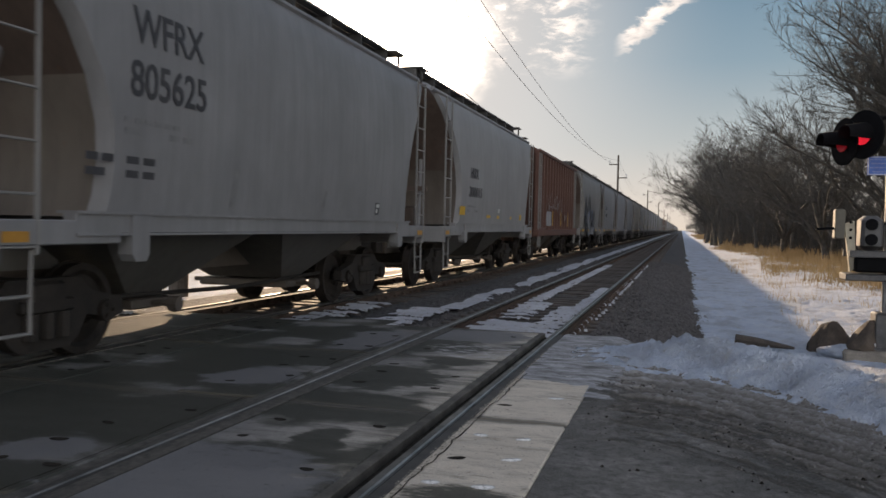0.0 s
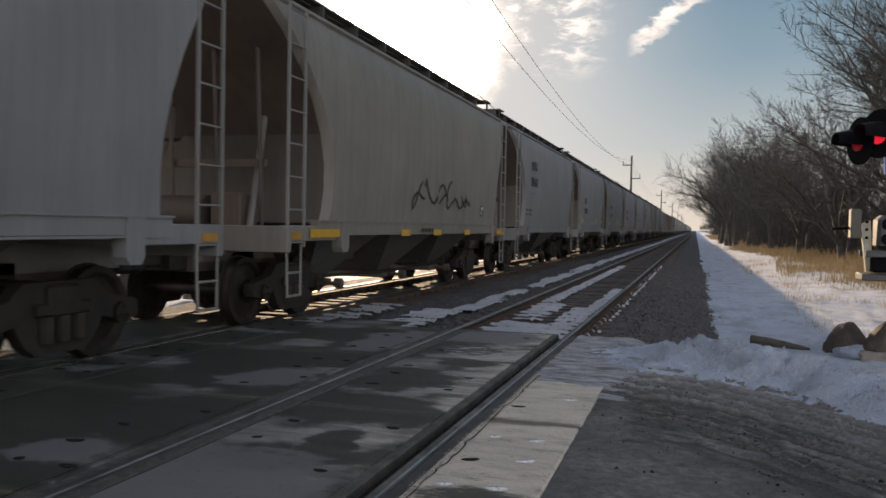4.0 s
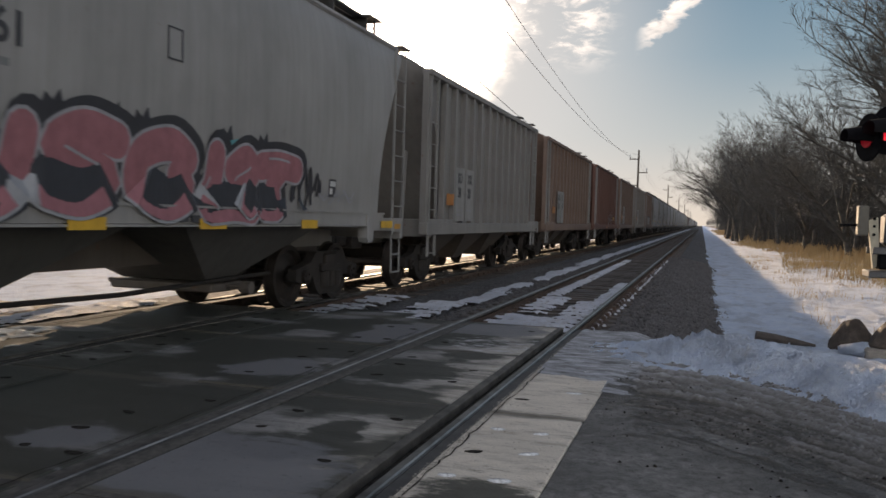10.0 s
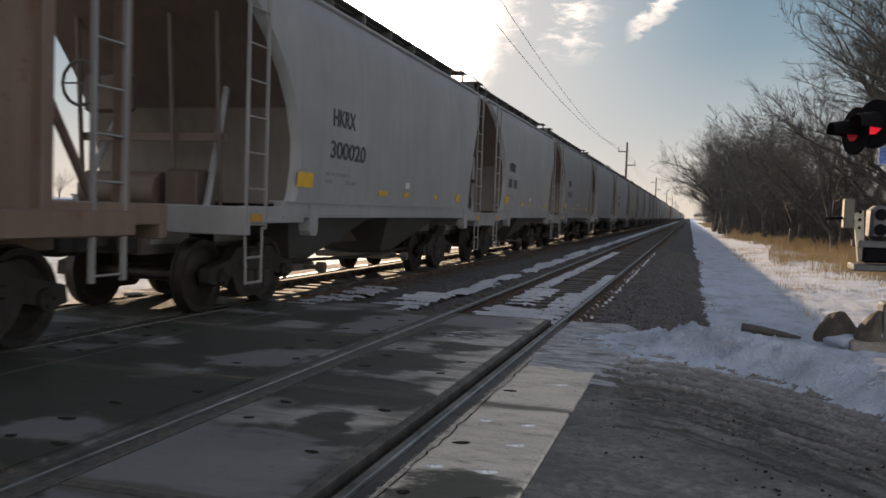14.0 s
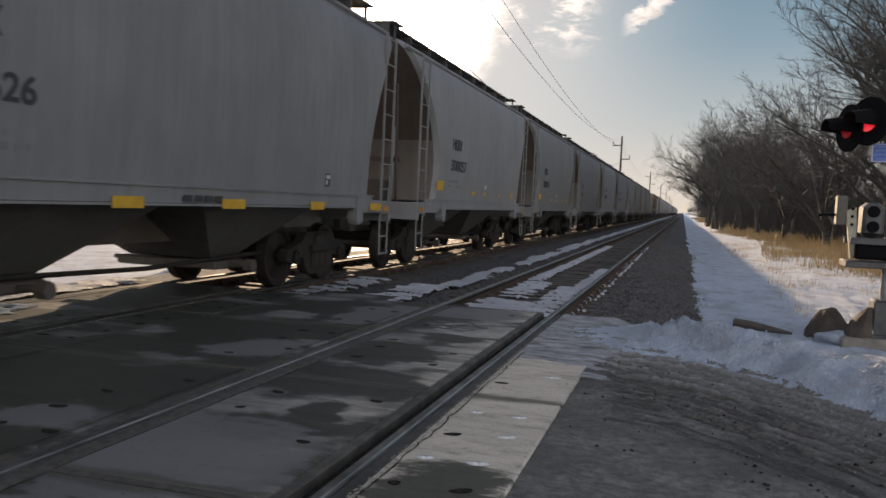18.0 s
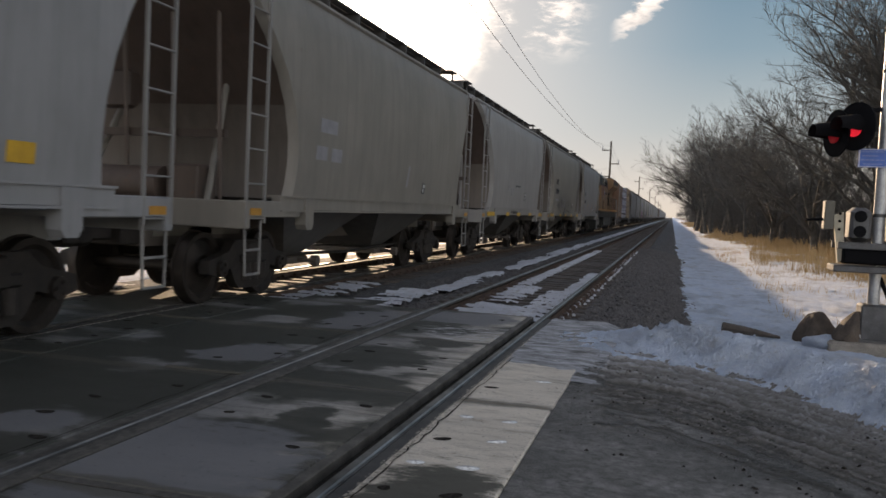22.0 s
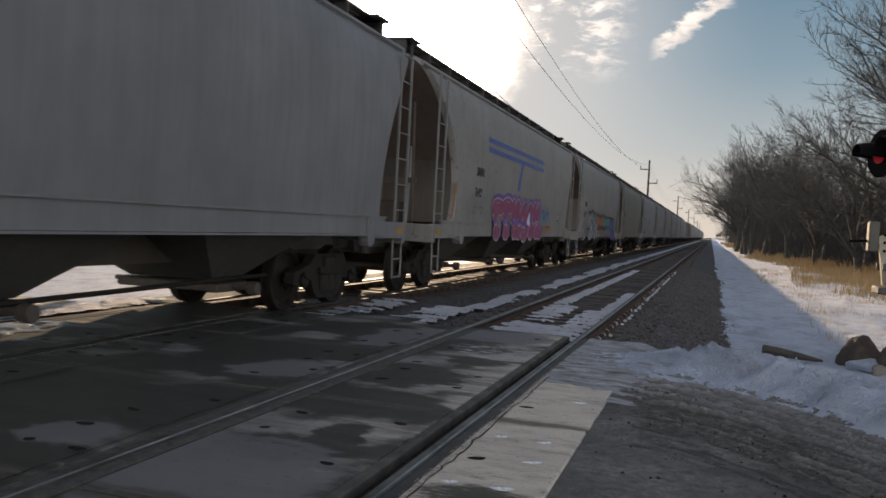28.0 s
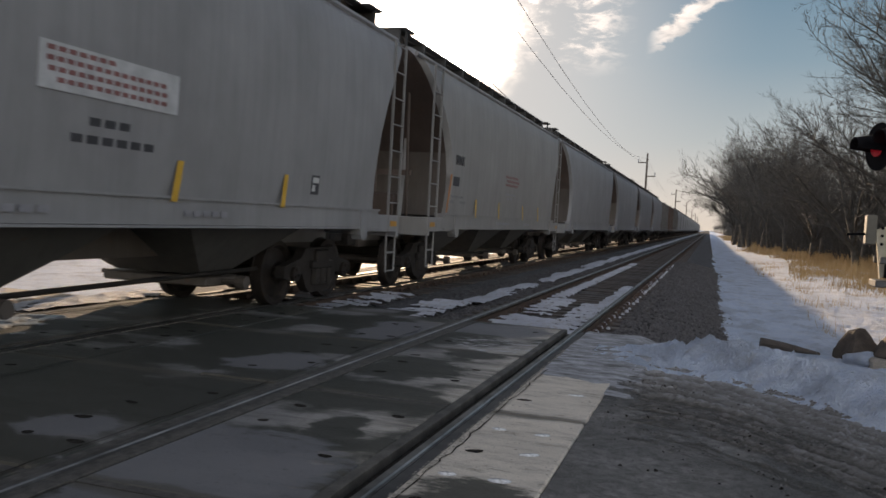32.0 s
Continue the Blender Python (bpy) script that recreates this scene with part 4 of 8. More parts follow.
def lumps(name, label, material, count, lo, hi, size, seed):
    """Loose clods thrown up along the ploughed edge of the road."""
    rnd = random.Random(seed)
    m = Mesh()
    corners = [(1, 0, 0), (.5, .87, 0), (-.5, .87, 0), (-1, 0, 0), (-.5, -.87, 0), (.5, -.87, 0), (.3, .2, .8), (-.35, -.1, .75)]
    faces = [(0, 1, 6), (1, 2, 6), (2, 7, 6), (2, 3, 7), (3, 4, 7), (4, 5, 7), (5, 6, 7), (5, 0, 6)]
    for i in range(count):
        x = rnd.uniform(1.62, 4.6) if lo < 7 else rnd.uniform(1.0, 4.8)
        w = lo + (hi - lo) * rnd.random()
        if lo < 7:
            w = hi - (hi - lo) * rnd.random() ** 1.6
            if noise.noise((x * .6, w * 5, 9)) < -.05:
                continue
        y = w - (swing(x, 0))
        if lo < 7:
            f, rut, lump = slush(x, y)
            z = -0.016 + f * (0.036 * rut + 0.036 * lump * min(1.0, max(0.15, rut * 3 + .8)))
        else:
            z = max(bank_height(x, y), -0.02)
        r = size * rnd.uniform(.35, 1.0) ** 1.5
        a = rnd.uniform(0, 6.28)
        c, s_ = math.cos(a) * r, math.sin(a) * r
        k = [rnd.uniform(.7, 1.3) for _ in corners]
        m.add([(x + q * (u * c - v * s_), y + q * (u * s_ + v * c), z - r * .15 + r * q * t) for (u, v, t), q in zip(corners, k)], faces)
    tagged(part(name, m, material, smooth=50), label, "snow", kind="stuff")


lumps("slush_clods", "brown frozen slush clods beside the wheel tracks", SLUSH, 12000, 5.4, 8.5, 0.013, 4)
lumps("dirt_clods", "dark wet dirt clods scattered on the road", BOLT_HOLE, 900, 4.7, 7.6, 0.017, 14)


# ---- beside the road ----
def boulder(x, y, z, outline, seed, label):
    """An angular rock: the hull of a few rings (height, half width, half depth, shift), roughened."""
    rnd = random.Random(seed)
    bm = bmesh.new()
    for h, rx, ry, sh in outline:
        for k in range(7):
            a = 6.283 * (k + rnd.uniform(-.3, .3)) / 7
            q = rnd.uniform(.82, 1.12)
            bm.verts.new((sh + rx * q * math.cos(a), ry * q * math.sin(a), h + rnd.uniform(-.03, .03)))
    hull = bmesh.ops.convex_hull(bm, input=bm.verts[:])
    bmesh.ops.delete(bm, geom=list({g for g in hull["geom_interior"] + hull["geom_unused"] if isinstance(g, bmesh.types.BMVert)}), context="VERTS")
    bmesh.ops.subdivide_edges(bm, edges=bm.edges[:], cuts=3, use_grid_fill=True)
    for v in bm.verts:
        v.co *= 1 + .09 * noise.noise(v.co * 5 + Vector((seed, 0, 0))) + .05 * noise.noise(v.co * 13)
    bmesh.ops.triangulate(bm, faces=bm.faces[:])
    me = bpy.data.meshes.new("boulder")
    bm.to_mesh(me)
    bm.free()
    ob = part("boulder", me, ROCK, smooth=28)
    ob.location = (x, y, z)
    return tagged(ob, label, "boulder", "boulders beside the signal")


boulder(4.54, 13.9, -0.52, ((0, .37, .34, 0), (.18, .33, .30, .02), (.38, .21, .2, .0), (.49, .12, .12, -.03)), 5, "dark brown angular boulder with snow on its foot")
boulder(4.86, 13.42, -0.34, ((0, .22, .24, 0), (.14, .20, .2, .02), (.30, .14, .14, .06), (.41, .07, .08, .10)), 11, "dark brown angular rock lying on the signal's plinth")
drift = bmesh.new()
bmesh.ops.create_icosphere(drift, subdivisions=3, radius=1.0)
for v in drift.verts:
    v.co = Vector((v.co.x * .36, v.co.y * .24, v.co.z * .14)) * (1 + .35 * noise.noise(v.co * 1.7) + .1 * noise.noise(v.co * 5))
dm = bpy.data.meshes.new("snow_drift")
drift.to_mesh(dm)
drift.free()
dm.shade_smooth()
ob = part("snow_drift", dm, FIELD)
ob.location = (4.66, 13.5, -0.42)
tagged(ob, "small snow drift at the foot of a boulder", "snow")

log = Mesh().tube([(3.12, 13.6, -0.30), (3.4, 13.62, -0.33), (3.68, 13.66, -0.37), (3.98, 13.7, -0.41)], [0.075, 0.07, 0.05, 0.02], 8)
tagged(part("log", log, TIE_WOOD), "short dark log lying in the snow", "log")


# ---- trees ----
def tree_meshes(seed, height, girth, fork, lean, counts, stems=1):
    """A bare tree: trunk and limbs, which fork low and spread, and the fine twigs of the crown."""
    rnd = random.Random(seed)
    wood, fine = Mesh(), Mesh()

    def branch(p, d, length, r, level, out):
        n = (5, 6, 4, 2, 1)[level]
        pts, radii, q, dd = [p.copy()], [r], p.copy(), d.copy()
        for i in range(n):
            bend = Vector((rnd.gauss(0, 1), rnd.gauss(0, 1), rnd.gauss(0, .7))) * (0.06, 0.10, 0.15, 0.2, 0.2)[level]
            if level == 1:
                bend += out * lean * (i / n)
                bend.z -= 0.03
            if level >= 3:
                bend.z += 0.06
            dd = (dd + bend).normalized()
            q = q + dd * (length / n)
            pts.append(q.copy())
            radii.append(max(0.0035, r * (1 - (0.45 if level == 0 else 0.78) * (i + 1) / n)))
        if level < 3:
            (wood if level < 2 else fine).tube(pts, radii, (8, 6, 4)[level], closed=False)
        else:
            fine.twig(pts, radii)
        if level >= len(counts):
            return
        for k in range(counts[level]):
            t = (rnd.uniform(fork, 1.0) if level == 0 else rnd.uniform(0.22, 1.0)) if k else 1.0
            i = min(n - 1, int(t * n))
            base = pts[i].lerp(pts[i + 1], t * n - i)
            here = (pts[i + 1] - pts[i]).normalized()
            if level == 0:
                a = 6.283 * (k + rnd.uniform(-.3, .3)) / counts[0]
                way = Vector((math.cos(a), math.sin(a), 0))
                tilt = rnd.uniform(0.12, 0.56) if fork >= .4 else rnd.uniform(0.2, 0.72)
                branch(base, (here * math.cos(tilt) + way * math.sin(tilt)).normalized(), height * (rnd.uniform(0.38, 0.52) if fork >= .4 else rnd.uniform(0.46, 0.6)), r * rnd.uniform(.45, .62), 1, way)
                continue
            ax = Vector((rnd.gauss(0, 1), rnd.gauss(0, 1), rnd.gauss(0, .6)))
            side = (ax - here * ax.dot(here)).normalized()
            ang = rnd.uniform(0.4, 0.95)
            nd = (here * math.cos(ang) + side * math.sin(ang) + Vector((0, 0, .12))).normalized()
            branch(base, nd, length * (1.1 - .5 * t) * rnd.uniform(0.42, 0.66), max((0, 0, .012, .0075, .005)[level + 1], radii[i] * rnd.uniform(0.4, 0.6)), level + 1, out)

    for s in range(stems):
        a = 6.283 * s / stems + rnd.uniform(-.4, .4)
        off = Vector((math.cos(a), math.sin(a), 0)) * (0.0 if stems == 1 else 0.35)
        branch(off + Vector((0, 0, -0.35)), (Vector((0, 0, 1)) + off * (1.0 if stems > 1 else 0) + Vector((rnd.uniform(-.12, .12), rnd.uniform(-.12, .12), 0))).normalized(), height * (0.34 if stems == 1 else 0.42), height * girth, 0, off)
    x, y = wood.build("trunk", 60), fine.build("crown", 0)
    x.materials.append(BARK)
    y.materials.append(TWIG)
    return x, y


# great spreading trees, middling ones, and many-stemmed scrub
KINDS = [tree_meshes(s, 10, g, f, l, c, n) for s, g, f, l, c, n in (
    (1, .017, .45, .10, (7, 10, 9, 9), 1), (2, .016, .5, .13, (7, 10, 9, 9), 1), (3, .018, .4, .07, (7, 10, 9, 9), 1),
    (4, .018, .4, .12, (6, 8, 6, 5), 1), (5, .018, .35, .14, (6, 8, 6, 5), 1), (6, .016, .3, .1, (6, 8, 6, 5), 1),
    (7, .009, .2, .12, (4, 5, 5), 4), (8, .009, .15, .18, (4, 5, 5), 5),
    (9, .02, .3, .17, (7, 10, 9, 9), 1), (10, .019, .34, .2, (7, 10, 9, 8), 1))]


def tree(x, y, kind, size, turn, label="bare deciduous tree at the edge of the wood"):
    root = tagged(new("tree"), label, "tree", "bare trees along the track")
    root.matrix_basis = pose(x, y, bank_height(x, y) if abs(x) < 60 else -0.3, 0, 0, turn)
    root.scale = (size, size, size)
    part("trunk", KINDS[kind][0], None, root)
    part("crown", KINDS[kind][1], None, root)
    return root


rnd = random.Random(8)
SPOTS = [(12.6, 46, 2, 1.7), (13.8, 41, 2, 1.75), (14.0, 38, 0, 1.8), (15.6, 34, 2, 1.8), (16.8, 31, 1, 1.8), (12.9, 40.5, 8, 1.7), (13.0, 44, 9, 1.5), (9.9, 49, 9, 1.12), (11.4, 45.5, 9, 1.05), (11.3, 56, 8, 1.2), (9.2, 63, 9, 1.15), (10.6, 70, 8, 1.2), (8.8, 79, 0, 1.2), (10.2, 86, 2, 1.3),
         (7.4, 93, 1, 1.45), (6.3, 104, 0, 1.5), (5.9, 113, 1, 1.45), (8.4, 118, 2, 1.45), (6.4, 131, 0, 1.3), (6.0, 150, 1, 1.4), (7.9, 165, 2, 1.3), (9.6, 100, 2, 1.45), (5.9, 106, 4, 1.5), (5.6, 124, 4, 1.5), (6.6, 98, 3, 1.45), (8.2, 88, 4, 1.4)]
for x, y, kind, big in SPOTS:
    tree(x, y, kind, big, rnd.uniform(0, 360), "tall bare tree with spreading limbs at the wood's edge")
for i in range(72):
    t = i / 72
    y = 33 + 400 * t ** 1.6
    edge = 14.0 - 6.5 * min(1.0, max(0, y - 33) / 65)
    x = edge + rnd.uniform(0, 2) + (rnd.random() ** 2) * 14
    tree(x, y + rnd.uniform(-2, 2), 3 + rnd.randrange(3), rnd.uniform(0.6, 0.95) if y < 110 else rnd.uniform(0.9, 1.3), rnd.uniform(0, 360))
for i in range(100):
    y = 44 + 180 * (i / 100) ** 1.4
    edge = 13.6 - 6.6 * min(1.0, max(0, y - 31) / 65)
    tree(edge + rnd.uniform(-.3, 2.5) + (rnd.random() ** 2) * 12, y, 6 + i % 2, rnd.uniform(0.4, 0.75), rnd.uniform(0, 360), "low many-stemmed leafless scrub")
for i in range(18):
    y = 470 + 70 * i
    tree(12 + rnd.uniform(-2, 12), y, 3 + rnd.randrange(3), rnd.uniform(0.9, 1.3), rnd.uniform(0, 360), "far bare tree in the haze")
for i in range(24):
    tree(-rnd.uniform(90, 220), rnd.uniform(30, 420), 3 + rnd.randrange(3), rnd.uniform(0.8, 1.2), rnd.uniform(0, 360), "far bare tree beyond the tracks")


def brush():
    """Thicket between the trunks, and the wood's dark depth."""
    rnd = random.Random(5)
    m = Mesh()
    for i in range(13000):
        t = rnd.random() ** 1.5
        y = 30 + 380 * t
        x = 14.5 - 5.0 * min(1.0, (y - 30) / 60) + rnd.random() ** 1.4 * 15
        h = rnd.uniform(0.6, 2.6) * (1.0 if y < 55 else 1.35) + (rnd.random() ** 4) * 4
        z = bank_height(x, y) - 0.05
        lean = (rnd.uniform(-.5, .5) * h, rnd.uniform(-.5, .5) * h)
        w = rnd.uniform(.008, .02) * (1 + y / 120)
        a = rnd.uniform(0, 3.14)
        c, s = math.cos(a) * w, math.sin(a) * w
        p1 = (x + lean[0] * .4, y + lean[1] * .4, z + h * .55)
        p2 = (x + lean[0], y + lean[1], z + h)
        m.add([(x - c, y - s, z), (x + c, y + s, z), (p1[0] + c * .7, p1[1] + s * .7, p1[2]), (p1[0] - c * .7, p1[1] - s * .7, p1[2]), p2], [(0, 1, 2, 3), (3, 2, 4)])
    tagged(part("brush", m, TWIG, smooth=0), "leafless thicket at the foot of the wood", "brush", kind="stuff")


brush()


def grass():
    rnd = random.Random(12)
    m = Mesh()
    for i in range(76000):
        t = rnd.random() ** 1.5
        y = 20 + 260 * t
        lo = 6.0 + 0.9 * math.sin(y * .13) + 2.4 * max(0.0, min(1.0, (36 - y) / 10)) - min(0.8, y / 300)
        x = lo + (12.8 - lo) * rnd.random() ** 0.62
        if noise.noise((x * .35, y * .16, 3)) < -0.22 + (0.5 if x < lo + .7 else 0):
            continue
        h = rnd.uniform(0.25, 0.8) * (0.75 + 0.5 * noise.noise((x * .5, y * .3, 9)))
        z = bank_height(x, y)
        a, w = rnd.uniform(0, 3.14), rnd.uniform(.004, .011) * (1 + y / 45)
        c, s = math.cos(a) * w, math.sin(a) * w
        dx, dy = rnd.uniform(-.25, .25) * h, rnd.uniform(-.25, .25) * h
        m.add([(x - c, y - s, z - .02), (x + c, y + s, z - .02), (x + dx, y + dy, z + h)], [(0, 1, 2)])
    tagged(part("dry_grass", m, GRASS, smooth=0), "tall straw-coloured dry grass along the wood", "grass", kind="stuff")
    m = Mesh()
    for i in range(3200):
        y = 13 + 40 * rnd.random()
        x = 4.4 + 4.0 * rnd.random()
        if noise.noise((x * .8, y * .4, 1)) < 0.12:
            continue
        h, z, w = rnd.uniform(.08, .3), bank_height(x, y), .0022 * (1 + y / 20)
        dx, dy = rnd.uniform(-.4, .4) * h, rnd.uniform(-.4, .4) * h
        m.add([(x - w, y, z), (x + w, y, z), (x + dx, y + dy, z + h)], [(0, 1, 2)])
    tagged(part("weed_stalks", m, GRASS, smooth=0), "dry weed stalks standing through the snow", "grass", kind="stuff")


grass()


# ---- utility poles ----
def utility_pole(x, y, h):
    root = tagged(new("utility_pole"), "tall wooden utility pole with crossarms", "utility pole", "utility poles along the track")
    root.location = (x, y, -0.4)
    part("pole", Mesh().tube([(0, 0, 0), (0, 0, h * .5), (0, 0, h)], [0.22, 0.19, 0.15], 10), POLE_WOOD, root)
    for z, d in ((h - 1.6, -1), (h - 3.9, 1), (h - 6.1, -1)):
        part("crossarm", Mesh().box(min(0, d * 1.5), max(0, d * 1.5), -.08, .08, z - .09, z + .09, .02), POLE_WOOD, root)
        part("insulator", Mesh().tube([(d * 1.42, 0, z + .08), (d * 1.42, 0, z + .3), (d * 1.42, 0, z + .75)], [.07, .11, .06], 8), GALV, root)
    return root


POLE_Y = [-114.2, 16.4, 147, 277.6, 408.2, 538.8, 669.4, 800]
for y in POLE_Y:
    utility_pole(-8.6, y, 17.3 if y == 16.4 else 14.4)
WIRE = flat_paint("wire_metal", (0.10, 0.10, 0.11), 0.5, 0.5)
for dx, tall, z in ((0, 16.5, 12.3), (0.1, 14.0, 13.2), (-0.1, 10.2, 9.4)):
    pts = []
    for a, b in zip(POLE_Y, POLE_Y[1:]):
        za, zb = (tall if a == 16.4 else z), (tall if b == 16.4 else z)
        for k in range(12):
            f = k / 12
            pts.append((-8.6 + dx, a + (b - a) * f, za + (zb - za) * f - 4 * 3.0 * f * (1 - f)))
    pts.append((-8.6 + dx, POLE_Y[-1], z))
    tagged(part("overhead_wire", Mesh().tube(pts, 0.018, 4), WIRE), "thin overhead line wire between the poles", "wire", "overhead wires")


# ---- crossing signal ----
LENS_LIT = flat_paint("red_lens_lit", (0.75, 0.02, 0.04), 0.2, 0, 0.28)
LENS_DIM = flat_paint("red_lens_dim", (0.30, 0.012, 0.02), 0.2, 0, 0.09)
SIGN_LINES = flat_paint("sign_lines", (0.13, 0.19, 0.40), 0.5)
SIGN_BLUE = flat_paint("sign_blue", (0.03, 0.10, 0.38), 0.4)
CASE_GREY = surface("case_grey", (0.05, 0.05, 0.053), (0.10, 0.10, 0.104), 4, 0.5, 0.3, 50, 0.6)
CREAM = flat_paint("counterweight_cream", (0.42, 0.38, 0.29), 0.6)
WEIGHT_DARK = flat_paint("counterweight_tan", (0.09, 0.082, 0.065), 0.6)
PLINTH = surface("plinth_concrete", (0.16, 0.14, 0.12), (0.30, 0.27, 0.23), 4, 0.9, 0, 50, 3)


def signal():
    root = tagged(new("crossing_signal"), "railway crossing signal mast with black flashing-light hoods and gate mechanism", "crossing signal")
    root.location = (5.20, 13.5, 0)
    part("plinth", Mesh().box(-.62, .75, -.42, .42, -.62, -.33, .04), PLINTH, root)
    base = part("base_casting", Mesh().box(-.19, .19, -.19, .19, -.34, .22, .03).box(-.24, .24, -.24, .24, -.34, -.28, .01), CASE_GREY, root)
    for x in (-.2, .2):
        part("bolt", Mesh().tube([(x, -.2, -.29), (x, -.2, -.22)], .025, 6), GALV, base)
    part("conduit", Mesh().tube([(.06, -.02, .62), (.13, -.05, .45), (.24, -.07, .20), (.27, -.08, .0), (.25, -.08, -.3)], .032, 8), BLACK, root)
    part("mast", Mesh().tube([(0, 0, .2), (0, 0, 2.5), (0, 0, 5.2)], [.085, .085, .085], 16), GALV, root)
    for z in (1.5, 2.35, 3.6):
        part("band", Mesh().tube([(0, 0, z), (0, 0, z + .05)], .093, 16), STEEL_DARK, root)
    mech = part("gate_mechanism", Mesh().box(-.48, .20, -.22, .22, .80, 1.03, .03), BLACK, root)
    part("beam", Mesh().box(-.58, .32, -.27, -.21, 1.02, 1.12, .01), CASE_GREY, mech)
    part("beam", Mesh().box(-.58, .32, .21, .27, 1.02, 1.12, .01), CASE_GREY, mech)
    part("beam", Mesh().box(-.62, .24, -.27, .27, .68, .78, .015), CASE_GREY, mech)
    house = part("housing", Mesh().box(-.42, -.13, -.2, .2, 1.12, 1.63, .07), CASE_GREY, root)
    for z in (1.28, 1.50):
        part("cover_disc", Mesh().tube([(-.29, -.20, z), (-.29, -.225, z)], .085, 18), BLACK, house)
    part("side_case", Mesh().box(.13, .42, -.18, .2, 1.12, 1.62, .04), CASE_GREY, root)
    cw = part("counterweight", Mesh().prism([(-.62, 1.50), (-.49, 1.55), (-.45, .86), (-.53, .80)], "y", -.05, .05), CREAM, root)
    for z in (1.3, 1.42, 1.53):
        part("bolt", Mesh().tube([(-.54, -.05, z), (-.54, -.07, z)], .022, 8), BLACK, cw)
    part("counterweight", Mesh().box(-.76, -.62, -.10, .10, 1.28, 1.72, .02), WEIGHT_DARK, root)
    part("weight_rod", Mesh().tube([(-1.0, 0, 1.42), (-.55, 0, 1.45)], .02, 6), BLACK, root)
    part("crossarm", Mesh().tube([(0, 0, 3.08), (-.42, -.10, 3.02), (-.47, -.24, 2.85)], .035, 8), BLACK, root)
    part("crossarm", Mesh().tube([(0, 0, 3.08), (.6, .2, 3.05)], .035, 8), BLACK, root)
    for (x, y, z, lens) in ((-.66, .06, 2.72, LENS_DIM), (-.46, -.28, 2.79, LENS_LIT)):
        lamp = part("flasher", Mesh(), BLACK, root)
        m = Mesh()
        m.tube([(0, 0, 0), (0.03, 0, 0)], .35, 28)
        m.tube([(0.02, 0, 0), (0.14, 0, 0), (0.22, 0, 0)], [.20, .17, .09], 16)
        me = m.build("flasher", 40)
        me.materials.append(BLACK)
        lamp.data = me
        v = Mesh()
        n = 12
        for k in range(n + 1):
            a = radians(-25 + 230 * k / n)
            for d, r in ((0, .18), (-.36, .12)):
                v.v.append((d, r * math.cos(a), r * math.sin(a)))
                v.v.append((d, (r - .012) * math.cos(a), (r - .012) * math.sin(a)))
        for k in range(n):
            b = 4 * k
            v.f += [(b, b + 4, b + 6, b + 2), (b + 1, b + 3, b + 7, b + 5), (b + 2, b + 6, b + 7, b + 3)]
        part("visor", v, BLACK, lamp)
        part("lens", Mesh().tube([(-.015, 0, 0), (-.03, 0, 0)], .15, 20), lens, lamp, "red glass lens")
        lamp.matrix_basis = pose(x, y, z, 0, 0, 20 if y > 0 else 36)
    sign = part("sign", Mesh().box(-.36, .03, -.125, -.115, 2.22, 2.49), SIGN_BLUE, root, "small blue sign with white lines")
    edge = Mesh().box(-.35, .02, -.129, -.126, 2.475, 2.483).box(-.35, .02, -.129, -.126, 2.227, 2.235).box(-.352, -.344, -.129, -.126, 2.227, 2.483).box(.014, .022, -.129, -.126, 2.227, 2.483)
    part("border", edge, LETTER_WHITE, sign)
    rows = Mesh()
    for i, (a, b) in enumerate(((-.33, -.02), (-.31, -.09), (-.33, .0), (-.29, -.03))):
        for k in range(5):
            w = (b - a) / 5
            rows.box(a + k * w, a + k * w + w * .75, -.129, -.126, 2.44 - i * .06, 2.455 - i * .06)
    part("small_lettering", rows, SIGN_LINES, sign)


signal()


# ---- rolling stock ----
WHEEL_R = 0.45
TRUCK_BASE = 0.80


def wheelset_mesh():
    m = Mesh()
    for s in (-1, 1):
        prof = [(0.02, 0.0), (0.02, 0.10), (0.07, 0.16), (0.02, 0.34), (0.065, 0.385), (0.065, WHEEL_R), (-0.06, WHEEL_R + 0.004), (-0.062, WHEEL_R + 0.026), (-0.085, WHEEL_R + 0.026), (-0.085, 0.385), (-0.03, 0.34), (-0.05, 0.16), (-0.04, 0.0)]
        n = 28
        rings = [[(s * (0.765 + x), r * math.cos(6.28319 * k / n), r * math.sin(6.28319 * k / n)) for k in range(n)] for x, r in prof if r > 0]
        m.loft(rings)
    m.tube([(-1.1, 0, 0), (1.1, 0, 0)], 0.085, 10)
    for s in (-1, 1):
        m.tube([(s * 1.0, 0, 0), (s * 1.14, 0, 0)], 0.11, 10)
        for k in range(3):
            a = k * 2.0944
            m.tube([(s * 1.13, .06 * math.cos(a), .06 * math.sin(a)), (s * 1.16, .06 * math.cos(a), .06 * math.sin(a))], 0.022, 6)
    me = m.build("wheelset", 40)
    me.materials.append(WHEEL_STEEL)
    return me


